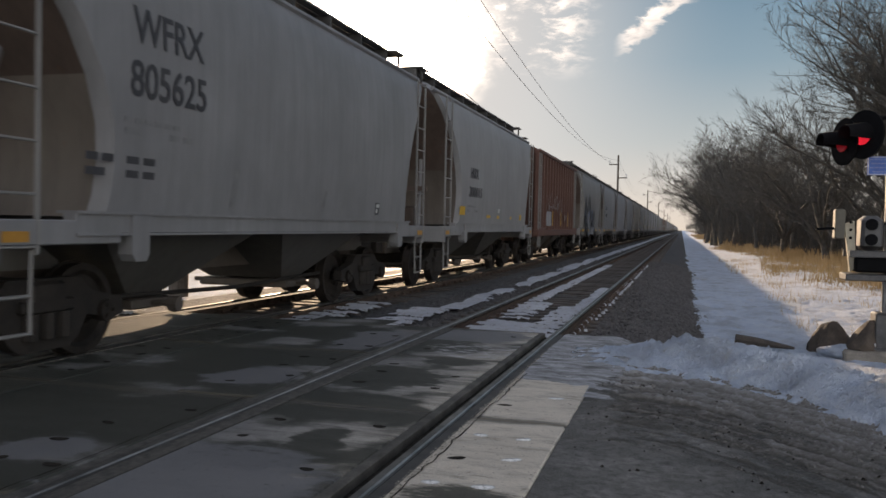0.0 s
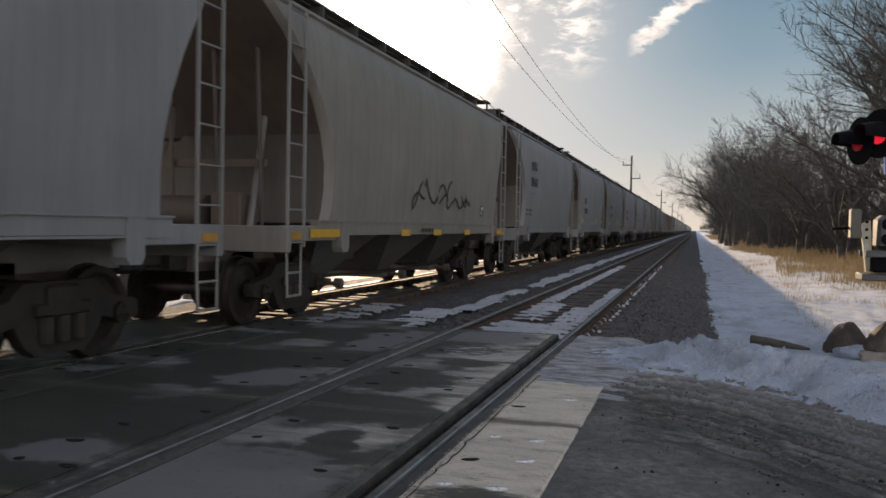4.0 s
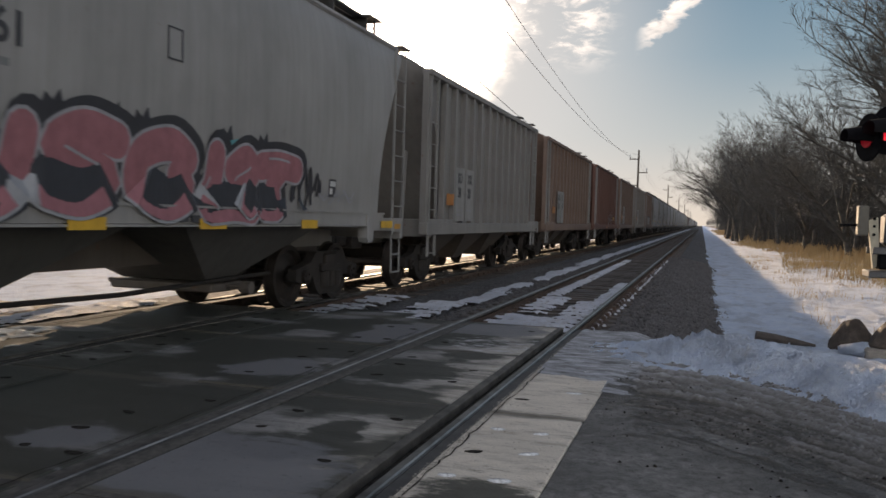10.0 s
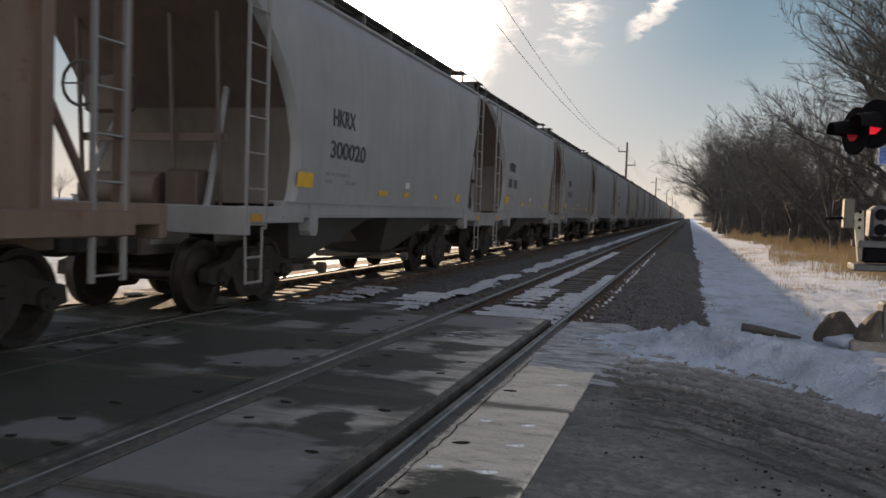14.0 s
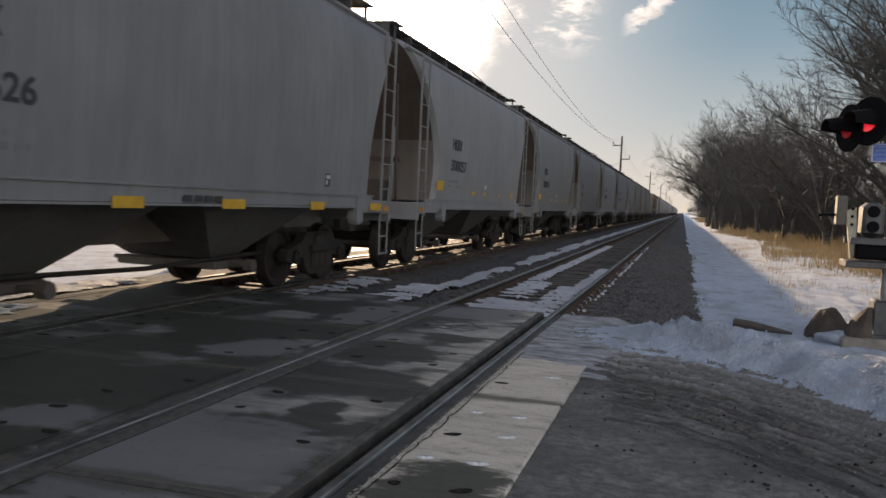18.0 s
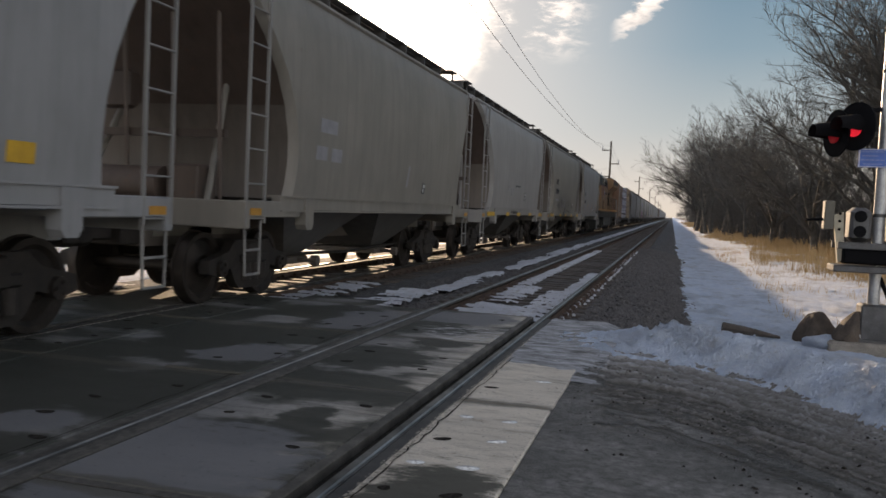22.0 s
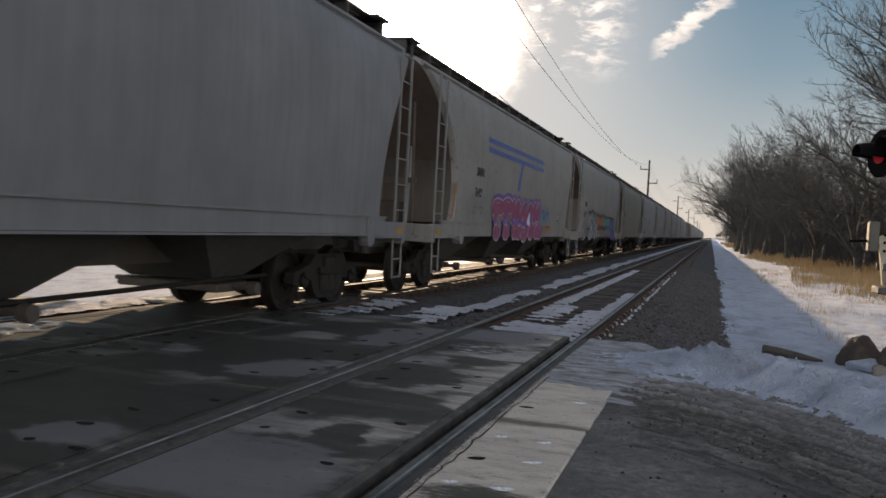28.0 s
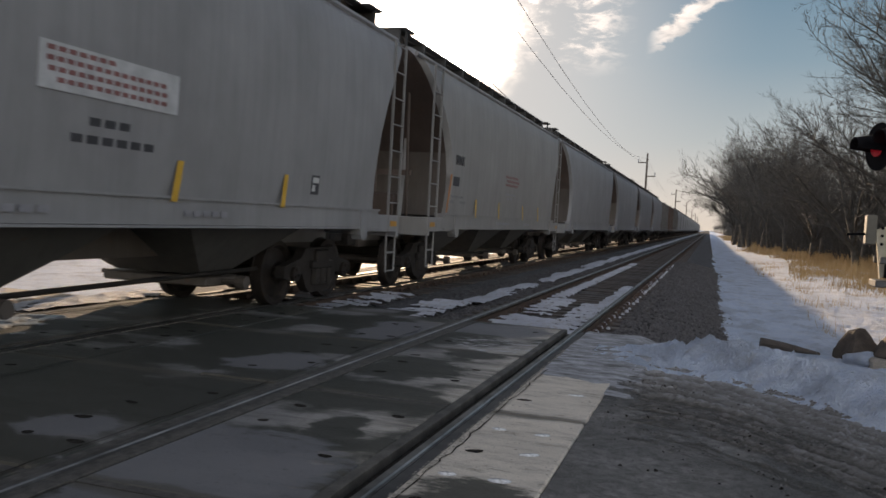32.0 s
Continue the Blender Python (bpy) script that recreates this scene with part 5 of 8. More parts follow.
def side_frame_mesh(base):
    m = Mesh()
    outer = [(-base - .28, .40), (-base - .26, .56), (-base + .2, .66), (-.45, .80), (.45, .80), (base - .2, .66), (base + .26, .56), (base + .28, .40), (base + .10, .36), (base - .25, .44), (.42, .24), (.30, .16), (-.30, .16), (-.42, .24), (-base + .25, .44), (-base - .10, .36)]
    m.prism(outer, "x", -0.07, 0.07)
    for y in (-.2, 0, .2):
        m.tube([(.09, y, .27), (.09, y, .5)], .075, 8)
    m.box(-.1, .13, -.33, .33, .5, .62, .02)
    me = m.build("side_frame", 40)
    me.materials.append(IRON)
    return me


WHEELSET, SIDE_FRAME = wheelset_mesh(), side_frame_mesh(TRUCK_BASE)
BOLSTER = Mesh().box(-1.15, 1.15, -.2, .2, .48, .78, .03).box(-.3, .3, -.3, .3, .75, .95, .02).build("bolster", 40)
BOLSTER.materials.append(IRON)
COUPLER = Mesh().box(-.09, .09, -.05, .55, .78, .98, .03).box(-.16, .16, .42, .66, .72, 1.02, .05).box(-.22, .22, -.45, .02, .72, 1.05, .02).build("coupler", 40)
COUPLER.materials.append(IRON)


def truck(parent, y):
    t = part("truck", BOLSTER, None, parent)
    t.location = (0, y, 0)
    for s in (-1, 1):
        f = part("side_frame", SIDE_FRAME, None, t)
        f.location = (s * 1.02, 0, 0)
        f.rotation_euler = (0, 0, 0 if s > 0 else math.pi)
    for y in (-TRUCK_BASE, TRUCK_BASE):
        w = part("wheelset", WHEELSET, None, t)
        w.location = (0, y, WHEEL_R)
    return t


def couplers(parent, half):
    a = part("coupler", COUPLER, None, parent)
    a.location = (0, half - 0.66, 0)
    b = part("coupler", COUPLER, None, parent)
    b.location = (0, -half + 0.66, 0)
    b.rotation_euler = (0, 0, math.pi)


def ladder(x, y, z0, z1, width, rungs, along="y", r=0.022):
    m = Mesh()
    for s in (-.5, .5):
        dx, dy = (0, s * width) if along == "y" else (s * width, 0)
        m.box(x + dx - r, x + dx + r, y + dy - r, y + dy + r, z0, z1)
    for k in range(rungs):
        z = z0 + 0.06 + (z1 - z0 - 0.12) * k / (rungs - 1)
        dx, dy = (0, width / 2) if along == "y" else (width / 2, 0)
        m.tube([(x - dx, y - dy, z), (x + dx, y + dy, z)], 0.013, 5)
    return m


CACHE = {}


def cached(key, make):
    if key not in CACHE:
        CACHE[key] = make()
    return CACHE[key]


SHELL = [(4.50, 0.55), (4.46, 0.95), (4.36, 1.22), (4.22, 1.40), (4.05, 1.50), (3.8, 1.555), (3.4, 1.595), (3.0, 1.61), (2.6, 1.61), (2.2, 1.60), (1.85, 1.58), (1.55, 1.56), (1.36, 1.54)]


def inset(z, deep, end):
    """How far the tank's end stands in from the car's end at height z; the ends differ."""
    s = min(1.0, max(0.0, (4.12 - z) / 2.76))
    f = math.sin(s * math.pi * 0.61) ** 0.85
    return 0.45 + deep * f - end * (0.25 + 0.27 * f)


def shell_mesh(length, deep):
    """The curved tank of a covered hopper: full length under the roof, drawn in at the ends below."""
    half = length / 2
    m = Mesh()
    rings = []
    for z, w in SHELL:
        e, g = half - inset(z, deep, 1), half - inset(z, deep, -1)
        c = 0.12
        rings.append([(x, y, z) for x, y in ((w, -g + c), (w, -g * .5), (w, 0), (w, e * .5), (w, e - c), (w - c, e), (0, e), (-w + c, e), (-w, e - c), (-w, 0), (-w, -g + c), (-w + c, -g), (0, -g), (w - c, -g))])
    m.loft(list(reversed(rings)))
    return m.build("tank", 42)


def end_sheet_mesh(length, deep, s, lo, hi):
    """The slope sheet that closes the tank's end, a hand's breadth proud of it."""
    half = length / 2
    m = Mesh()
    rows = [(z, w, half - inset(z, deep, s) + .012) for z, w in SHELL if lo <= z <= hi]
    for z, w, e in rows:
        m.v += [(x * (w - .10), s * e, z) for x in (-1, -.5, 0, .5, 1)]
    m.f = [(5 * j + i, 5 * j + i + 1, 5 * j + i + 6, 5 * j + i + 5) for j in range(len(rows) - 1) for i in range(4)]
    z0 = rows[0][0]
    return m.build("end_sheet", 42)


def end_post_mesh(half, s):
    """One of the posts that stand on the platform at a car's end."""
    y = s * (half - EDGE[s] - .42)
    return Mesh().tube([(0, y, 1.15), (0, y + s * .1, 2.6), (0, y + s * .2, 4.05)], .03, 6).build("end_post", 40)


def bay_mesh(top, half_w, bottom):
    m = Mesh()
    m.loft([[(-.62, -.28, bottom + .10), (.62, -.28, bottom + .10), (.62, .28, bottom + .10), (-.62, .28, bottom + .10)], [(-half_w, -top / 2, 1.38), (half_w, -top / 2, 1.38), (half_w, top / 2, 1.38), (-half_w, top / 2, 1.38)]])
    return m.build("hopper_bay", 20)


def gate_mesh(bottom):
    m = Mesh().box(-.75, .75, -.36, .36, bottom, bottom + .12, .02)
    m.tube([(-1.05, 0, bottom + .06), (1.05, 0, bottom + .06)], .035, 6)
    m.tube([(.98, 0, bottom + .06), (1.10, 0, bottom + .06)], .085, 8)
    return m.build("outlet_gate", 40)


# how far the platform's edge stands in from the coupler line at the trailing (+1) and leading (-1) end
EDGE = {1: .42, -1: 1.12}


def sill_mesh(length, side, deep_end):
    a, b = -length / 2 + EDGE[-1] + .9, length / 2 - EDGE[1] - .9
    low = 1.12 if length > 14 else 1.21
    m = Mesh()
    m.box(min(side * 1.46, side * 1.60), max(side * 1.46, side * 1.60), a, b, low, 1.40, .015)
    m.box(min(side * 1.40, side * 1.625), max(side * 1.40, side * 1.625), a, b, 1.385, 1.41)
    m.box(min(side * 1.50, side * 1.622), max(side * 1.50, side * 1.622), a, b, low - .015, low + .008)
    for y in (a + .85, b - .6):
        m.prism([(y - .13, 1.38), (y + .13, 1.38), (y + .13, 1.02), (y + .08, .95), (y - .08, .95), (y - .13, 1.02)], "x", min(side * 1.47, side * 1.63), max(side * 1.47, side * 1.63))
        m.tube([(side * 1.55, y, 1.03), (side * 1.634, y, 1.03)], .045, 12)
    return m.build("side_sill", 35)


def platform_mesh(length, s):
    h = length / 2 - EDGE[s]
    m = Mesh()
    y0, y1 = sorted((s * (h - 1.5), s * h))
    m.box(-1.5, 1.5, y0, y1, 1.12, 1.17)
    ye = s * (h - .04)
    m.box(-1.6, 1.6, ye - .06, ye + .06, .98, 1.32, .012)
    # the end beam of the sill, which steps down to the ladder
    for x in (-1, 1):
        m.box(min(x * 1.48, x * 1.60), max(x * 1.48, x * 1.60), y0, y1, 1.06 if length > 14 else 1.12, 1.33, .012)
    m.box(-.3, .3, min(ye, s * (h - 2.2)), max(ye, s * (h - 2.2)), .82, 1.12)
    for x in (-.95, .95):
        m.tube([(x, s * (h - .15), 1.15), (x * .75, s * (h - 1.0), 2.9)], .045, 6)
    return m.build("end_platform", 35)


def step_mesh(y):
    """The stirrup step under a ladder's foot."""
    m = Mesh()
    for d in (-.2, .2):
        m.tube([(1.56, y + d, 1.08), (1.57, y + d * .9, .42)], .017, 5)
    for z in (.42, .72):
        m.tube([(1.57, y - .19, z), (1.57, y + .19, z)], .017, 5)
    return m.build("step", 30)


def running_board_mesh(length):
    h = length / 2
    m = Mesh()
    for x in (-.78, .78):
        k = int(length / .35)
        for i in range(3):
            m.box(x - .26 + i * .18, x - .26 + i * .18 + .155, -h + .55, h - .55, 4.64, 4.67)
        for i in range(k):
            y = -h + .6 + (length - 1.2) * i / (k - 1)
            if i % 4 == 0:
                m.box(x - .28, x + .28, y - .025, y + .025, 4.40, 4.65)
    for s in (-1, 1):
        for i in range(3):
            y = s * (h - .62 - i * .19)
            m.box(-1.18, 1.18, y - .08, y + .08, 4.64, 4.67)
        for x in (-1.12, 1.12):
            m.box(x - .02, x + .02, s * (h - .75) - .02, s * (h - .75) + .02, 4.1, 4.65)
    return m.build("running_board", 30)


def hatch_mesh(length):
    h = length / 2 - .9
    m = Mesh().box(-.36, .36, -h, h, 4.44, 4.58, .05)
    k = max(4, int(length / 1.6))
    for i in range(k):
        y = -h + .3 + (2 * h - .6) * i / (k - 1)
        m.box(-.42, .42, y - .05, y + .05, 4.48, 4.62, .02)
    return m.build("roof_hatch", 40)


def roof_rail_mesh(length, side):
    h = length / 2 - .5
    return Mesh().tube([(side * 1.43, -h, 4.20), (side * 1.43, h, 4.20)], .045, 6).build("eave_rail", 40)


def lettering(text, size, material, parent, y, z, x=1.63, bold=0.0, name="lettering", squeeze=1.0):
    """Painted lettering on the side that faces the road; it reads towards +y."""
    key = ("text", text, size, bold)
    if key not in CACHE:
        cu = bpy.data.curves.new("lettering", "FONT")
        cu.body, cu.size, cu.extrude, cu.offset = text, size, 0.002, bold
        tmp = new("lettering_source", cu)
        bpy.context.view_layer.update()
        CACHE[key] = bpy.data.meshes.new_from_object(tmp.evaluated_get(bpy.context.evaluated_depsgraph_get()))
        bpy.data.objects.remove(tmp)
    me = CACHE[key].copy()
    me.materials.clear()
    ob = part(name, me, material, parent)
    ob.matrix_basis = Matrix.Translation((x, y, z)) @ Matrix(((0, 0, 1, 0), (1, 0, 0, 0), (0, 1, 0, 0), (0, 0, 0, 1))) @ Matrix.Diagonal((squeeze, 1, 1, 1))
    return ob


def bars(parent, rows, material, name="small_lettering", x=1.628):
    """Unreadable small print: thin raised bars (y, z, length, height)."""
    m = Mesh()
    for y, z, l, h in rows:
        n = max(1, int(l / (h * 2.6)))
        for i in range(n):
            w = l / n
            m.box(x - .003, x, y + i * w, y + i * w + w * .72, z, z + h)
    return tagged(part(name, m, material, parent, smooth=0), kind="stuff")


def plate(parent, name, y0, y1, z0, z1, material, x=1.63, label=""):
    return part(name, Mesh().box(x - .006, x, y0, y1, z0, z1), material, parent, label, smooth=0)


def hopper(length, paint, bays=2, deep=1.45, under=None, end_paint=None, label="", simple=False):
    """A curved-side covered hopper car, built round its middle at rail level."""
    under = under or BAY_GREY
    half = length / 2
    root = tagged(new("hopper_car"), label, "hopper car", "cars of the train")
    tank = cached(("shell", length, deep), lambda: shell_mesh(length, deep)).copy()
    part("tank", tank, paint, root)
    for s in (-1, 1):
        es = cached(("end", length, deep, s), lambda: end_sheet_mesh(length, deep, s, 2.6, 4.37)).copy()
        part("end_sheet", es, END_BROWN, root, "dark brown end sheet")
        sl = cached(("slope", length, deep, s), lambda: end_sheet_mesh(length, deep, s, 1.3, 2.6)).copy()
        part("slope_sheet", sl, SLOPE_TAN, root, "tan slope sheet")
    for s in (-1, 1):
        sill = cached(("sill", length, s), lambda: sill_mesh(length, s, deep)).copy()
        part("side_sill", sill, paint, root)
        plat = cached(("plat", length, s), lambda: platform_mesh(length, s)).copy()
        part("end_platform", plat, paint, root)
    span = (length - 4.9) / bays
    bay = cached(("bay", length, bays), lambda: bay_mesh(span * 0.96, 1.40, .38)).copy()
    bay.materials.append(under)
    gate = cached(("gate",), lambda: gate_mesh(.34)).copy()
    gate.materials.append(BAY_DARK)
    for i in range(bays):
        b = part("hopper_bay", bay, None, root)
        b.location = (0, (i - (bays - 1) / 2) * span, 0)
        part("outlet_gate", gate, None, b)
    rb = cached(("board", length), lambda: running_board_mesh(length)).copy()
    part("running_board", rb, STEEL_DARK, root, "dark steel grating walkway")
    hm = cached(("hatch", length), lambda: hatch_mesh(length)).copy()
    part("roof_hatch", hm, paint, root)
    er = cached(("eave", length, 1), lambda: roof_rail_mesh(length, 1)).copy()
    part("eave_rail", er, paint, root)
    for s in (-1, 1):
        y = s * (half - EDGE[s] - .24)
        if not simple:
            for x in (-1, 1):
                lm = cached(("ladder", length, x, s), lambda: ladder(x * 1.585, y, 1.05, 4.12, .46, 8, r=.017).build("ladder", 30)).copy()
                part("ladder", lm, LADDER_PAINT, root, "pale grimy steel ladder")
            st = cached(("step", length, s), lambda: step_mesh(y)).copy()
            part("step", st, LADDER_PAINT, root)
            plate(root, "reflector", y - .15, y + .13, 1.15, 1.235, AMBER, 1.606)
        truck(root, s * (half - 2.25))
    part("centre_sill", cached(("centre", length), lambda: Mesh().box(-.28, .28, -half + 1.0, half - 1.0, .70, 1.12).build("centre_sill", 30)).copy(), BAY_DARK, root)
    if not simple:
        for y in (-half + 4.1, half - 3.9):
            part("brake_cylinder", cached(("cyl",), lambda: Mesh().tube([(.35, -.45, .66), (.35, .25, .66)], .19, 12).tube([(.35, .25, .66), (.35, .9, .62)], .03, 6).box(.2, .5, -.2, 0, .6, 1.15).build("brake_cylinder", 40)).copy(), IRON, root).location = (0, y, 0)
        part("train_pipe", cached(("pipe", length), lambda: Mesh().tube([(.75, -half + 1.2, .74), (.75, -half + 3.4, .52), (.78, 0, .46), (.75, half - 3.4, .52), (.75, half - 1.2, .74)], .028, 6).build("train_pipe", 40)).copy(), IRON, root)
    couplers(root, half)
    if not simple:
        for s in (-1, 1):
            post = cached(("end_post", length, s), lambda: end_post_mesh(half, s))
            for x in (-1.0, -.35, .35, 1.0):
                part("end_post", post.copy(), END_BROWN, root).location = (x, 0, 0)
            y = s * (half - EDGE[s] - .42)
            part("cross_brace", cached(("brace", length, s), lambda: Mesh().box(-1.05, 1.05, y - .04, y + .04, 2.1, 2.2).build("cross_brace", 40)).copy(), END_BROWN, root)
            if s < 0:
                part("air_reservoir", cached(("tank", length), lambda: Mesh().tube([(-.9, y, 1.46), (.2, y, 1.46)], .26, 12).build("air_reservoir", 40)).copy(), END_BROWN, root)
                part("control_valve", cached(("valve", length), lambda: Mesh().box(.35, .8, y - .22, y + .22, 1.17, 1.75, .03).build("control_valve", 40)).copy(), END_BROWN, root)
                part("brake_box", cached(("bbox", length), lambda: Mesh().box(-.95, -.3, y - .1, y + .1, 2.45, 2.95, .04).build("brake_box", 40)).copy(), END_BROWN, root)
        wheel = Mesh()
        n = 14
        ring = [(0.27 * math.cos(6.28319 * k / n), 0.27 * math.sin(6.28319 * k / n)) for k in range(n + 1)]
        wheel.tube([(-.62 + a, -half + 1.0, 2.75 + b) for a, b in ring], .022, 5)
        for k in range(4):
            a = k * 1.5708
            wheel.tube([(-.62, -half + 1.04, 2.75), (-.62 + .26 * math.cos(a), -half + 1.0, 2.75 + .26 * math.sin(a))], .014, 4)
        part("brake_wheel", wheel, STEEL_DARK, root)
    return root


def ribbed(length, paint, under=None, label="", posts=13, simple=False):
    """A covered hopper with flat sides and outside posts."""
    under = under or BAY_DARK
    half = length / 2
    root = tagged(new("ribbed_hopper_car"), label, "hopper car", "cars of the train")
    m = Mesh()
    rings = []
    for z, w, e in ((1.22, 1.46, 3.0), (1.30, 1.46, 2.95), (2.2, 1.46, 2.35), (3.0, 1.46, 1.75), (3.6, 1.46, 1.30), (4.05, 1.46, 1.0), (4.18, 1.42, .95), (4.34, .95, .93), (4.40, .5, .93)):
        y = half - e
        rings.append([(w, -y, z), (w, 0, z), (w, y, z), (0, y, z), (-w, y, z), (-w, 0, z), (-w, -y, z), (0, -y, z)])
    m.loft(rings)
    part("tank", m, paint, root, smooth=20)
    for s in (-1, 1):
        w = Mesh().box(min(s * 1.47, s * 1.50), max(s * 1.47, s * 1.50), -half + 1.95, half - 1.95, 1.22, 4.06)
        part("side_sheet", w, paint, root)
    post = Mesh().box(1.49, 1.60, -.065, .065, 1.22, 4.1, .015).build("side_post", 30)
    post.materials.append(paint)
    for i in range(posts):
        y = -half + 2.0 + (length - 4.0) * i / (posts - 1)
        for s in (-1, 1):
            if s < 0 and i % 4:
                continue
            p = part("side_post", post, None, root)
            p.location = (0, y, 0)
            if s < 0:
                p.rotation_euler = (0, 0, math.pi)
                p.location = (0, y, 0)
    for s in (-1, 1):
        part("side_sill", Mesh().box(min(s * 1.44, s * 1.61), max(s * 1.44, s * 1.61), -half + .9, half - .9, 1.02, 1.26, .015), paint, root)
        part("roof_eave", Mesh().box(min(s * 1.40, s * 1.62), max(s * 1.40, s * 1.62), -half + .95, half - .95, 4.02, 4.14, .015), paint, root)
        part("end_platform", cached(("plat", length, s), lambda: platform_mesh(length, s)).copy(), paint, root)
        for x in (-1, 1):
            part("corner_post", Mesh().box(x * 1.5 - .06, x * 1.5 + .06, s * (half - .98) - .06, s * (half - .98) + .06, 1.1, 4.1, .01), paint, root)
            if not simple:
                part("ladder", ladder(x * 1.58, s * (half - 1.25), .62, 4.05, .42, 9), LADDER_PAINT, root, "grimy steel ladder")
        truck(root, s * (half - 2.25))
    span = (length - 5.0) / 3
    bay = cached(("bay3", length), lambda: bay_mesh(span * .97, 1.35, .38)).copy()
    bay.materials.append(under)
    for i in range(3):
        b = part("hopper_bay", bay, None, root)
        b.location = (0, (i - 1) * span, -.1)
    for i in range(5):
        y = -half + 1.6 + (length - 3.2) * i / 4
        part("roof_hatch", Mesh().box(-.95, -.15, y - .5, y + .5, 4.33, 4.46, .03).box(.15, .95, y - .5, y + .5, 4.33, 4.46, .03), paint, root)
    part("running_board", Mesh().box(-.32, .32, -half + .7, half - .7, 4.50, 4.53).box(-1.1, 1.1, -half + .7, -half + 1.2, 4.50, 4.525).box(-1.1, 1.1, half - 1.2, half - .7, 4.50, 4.525).box(-.05, .05, -half + .9, half - .9, 4.38, 4.51), STEEL_DARK, root)
    couplers(root, half)
    return root


# ---- graffiti and marks ----
SPRAY = {n: flat_paint("spray_" + n, c, 0.5) for n, c in dict(pink=(0.26, 0.10, 0.115), red=(0.21, 0.055, 0.055), magenta=(0.25, 0.06, 0.13), blue=(0.06, 0.10, 0.30), patch=(0.21, 0.207, 0.20), stencil=(0.15, 0.15, 0.155), maroon=(0.085, 0.038, 0.042), purple=(0.13, 0.07, 0.28), black=(0.02, 0.02, 0.025),
         white=(0.40, 0.41, 0.42), teal=(0.06, 0.25, 0.27), orange=(0.34, 0.13, 0.03), silver=(0.25, 0.255, 0.27), sky=(0.13, 0.20, 0.32), grey=(0.22, 0.22, 0.24)).items()}


def sheet(parent, outline, x, material, name="graffiti"):
    """A flat painted shape on the side: an outline of (y, z) points round its middle."""
    cy, cz = sum(p[0] for p in outline) / len(outline), sum(p[1] for p in outline) / len(outline)
    m = Mesh()
    m.v = [(x, cy, cz)] + [(x, *p) for p in outline]
    k = len(outline)
    m.f = [(0, 1 + i, 1 + (i + 1) % k) for i in range(k)]
    return part(name, m, material, parent, smooth=0)


HOOKS = (
    (((.85, .75), (.55, .95), (.15, .75), (.12, .3), (.5, .05), (.9, .25), (.7, .5)),),
    (((.12, .95), (.2, .45), (.1, .08), (.6, .1), (.95, .05)), ((.5, .75), (.75, .95), (.95, .7), (.65, .45), (.9, .15))),
    (((.05, .85), (.5, .92), (.98, .86)), ((.6, .85), (.35, .5), (.45, .1), (.1, .08))),
    (((.5, .95), (.12, .6), (.3, .08), (.75, .08), (.9, .55), (.5, .95)),),
    (((.85, .85), (.4, .95), (.15, .7), (.5, .5), (.85, .3), (.5, .05), (.1, .15)),),
    (((.12, .95), (.15, .3), (.5, .05), (.85, .3), (.88, .95)), ((.5, .55), (.5, .08))))


def smooth_path(pts, steps=5):
    """Points along a rounded curve through the given ones."""
    out = []
    for i in range(len(pts) - 1):
        p0, p1, p2, p3 = pts[max(0, i - 1)], pts[i], pts[i + 1], pts[min(len(pts) - 1, i + 2)]
        for j in range(steps):
            t = j / steps
            out.append(tuple(.5 * (2 * b + (c - a) * t + (2 * a - 5 * b + 4 * c - d) * t * t + (3 * b - a - 3 * c + d) * t ** 3) for a, b, c, d in zip(p0, p1, p2, p3)))
    return out + [pts[-1]]


def fat_stroke(m, pts, w, x):
    """A band of half width w with round ends, laid on the side."""
    n, left, right = len(pts), [], []
    for i, (y, z) in enumerate(pts):
        a, b = pts[max(0, i - 1)], pts[min(n - 1, i + 1)]
        d = Vector((b[0] - a[0], b[1] - a[1])).normalized()
        left.append((x, y - d.y * w, z + d.x * w))
        right.append((x, y + d.y * w, z - d.x * w))
    m.add(left + right, [(i, n + i, n + i + 1, i + 1) for i in range(n - 1)])
    for end, other in ((0, 1), (n - 1, n - 2)):
        d = Vector((pts[end][0] - pts[other][0], pts[end][1] - pts[other][1]))
        turn = math.atan2(d.y, d.x)
        ring = [(x, pts[end][0] + w * math.cos(turn + radians(q)), pts[end][1] + w * math.sin(turn + radians(q))) for q in range(-90, 91, 30)]
        m.add(ring, [tuple(range(len(ring)))])


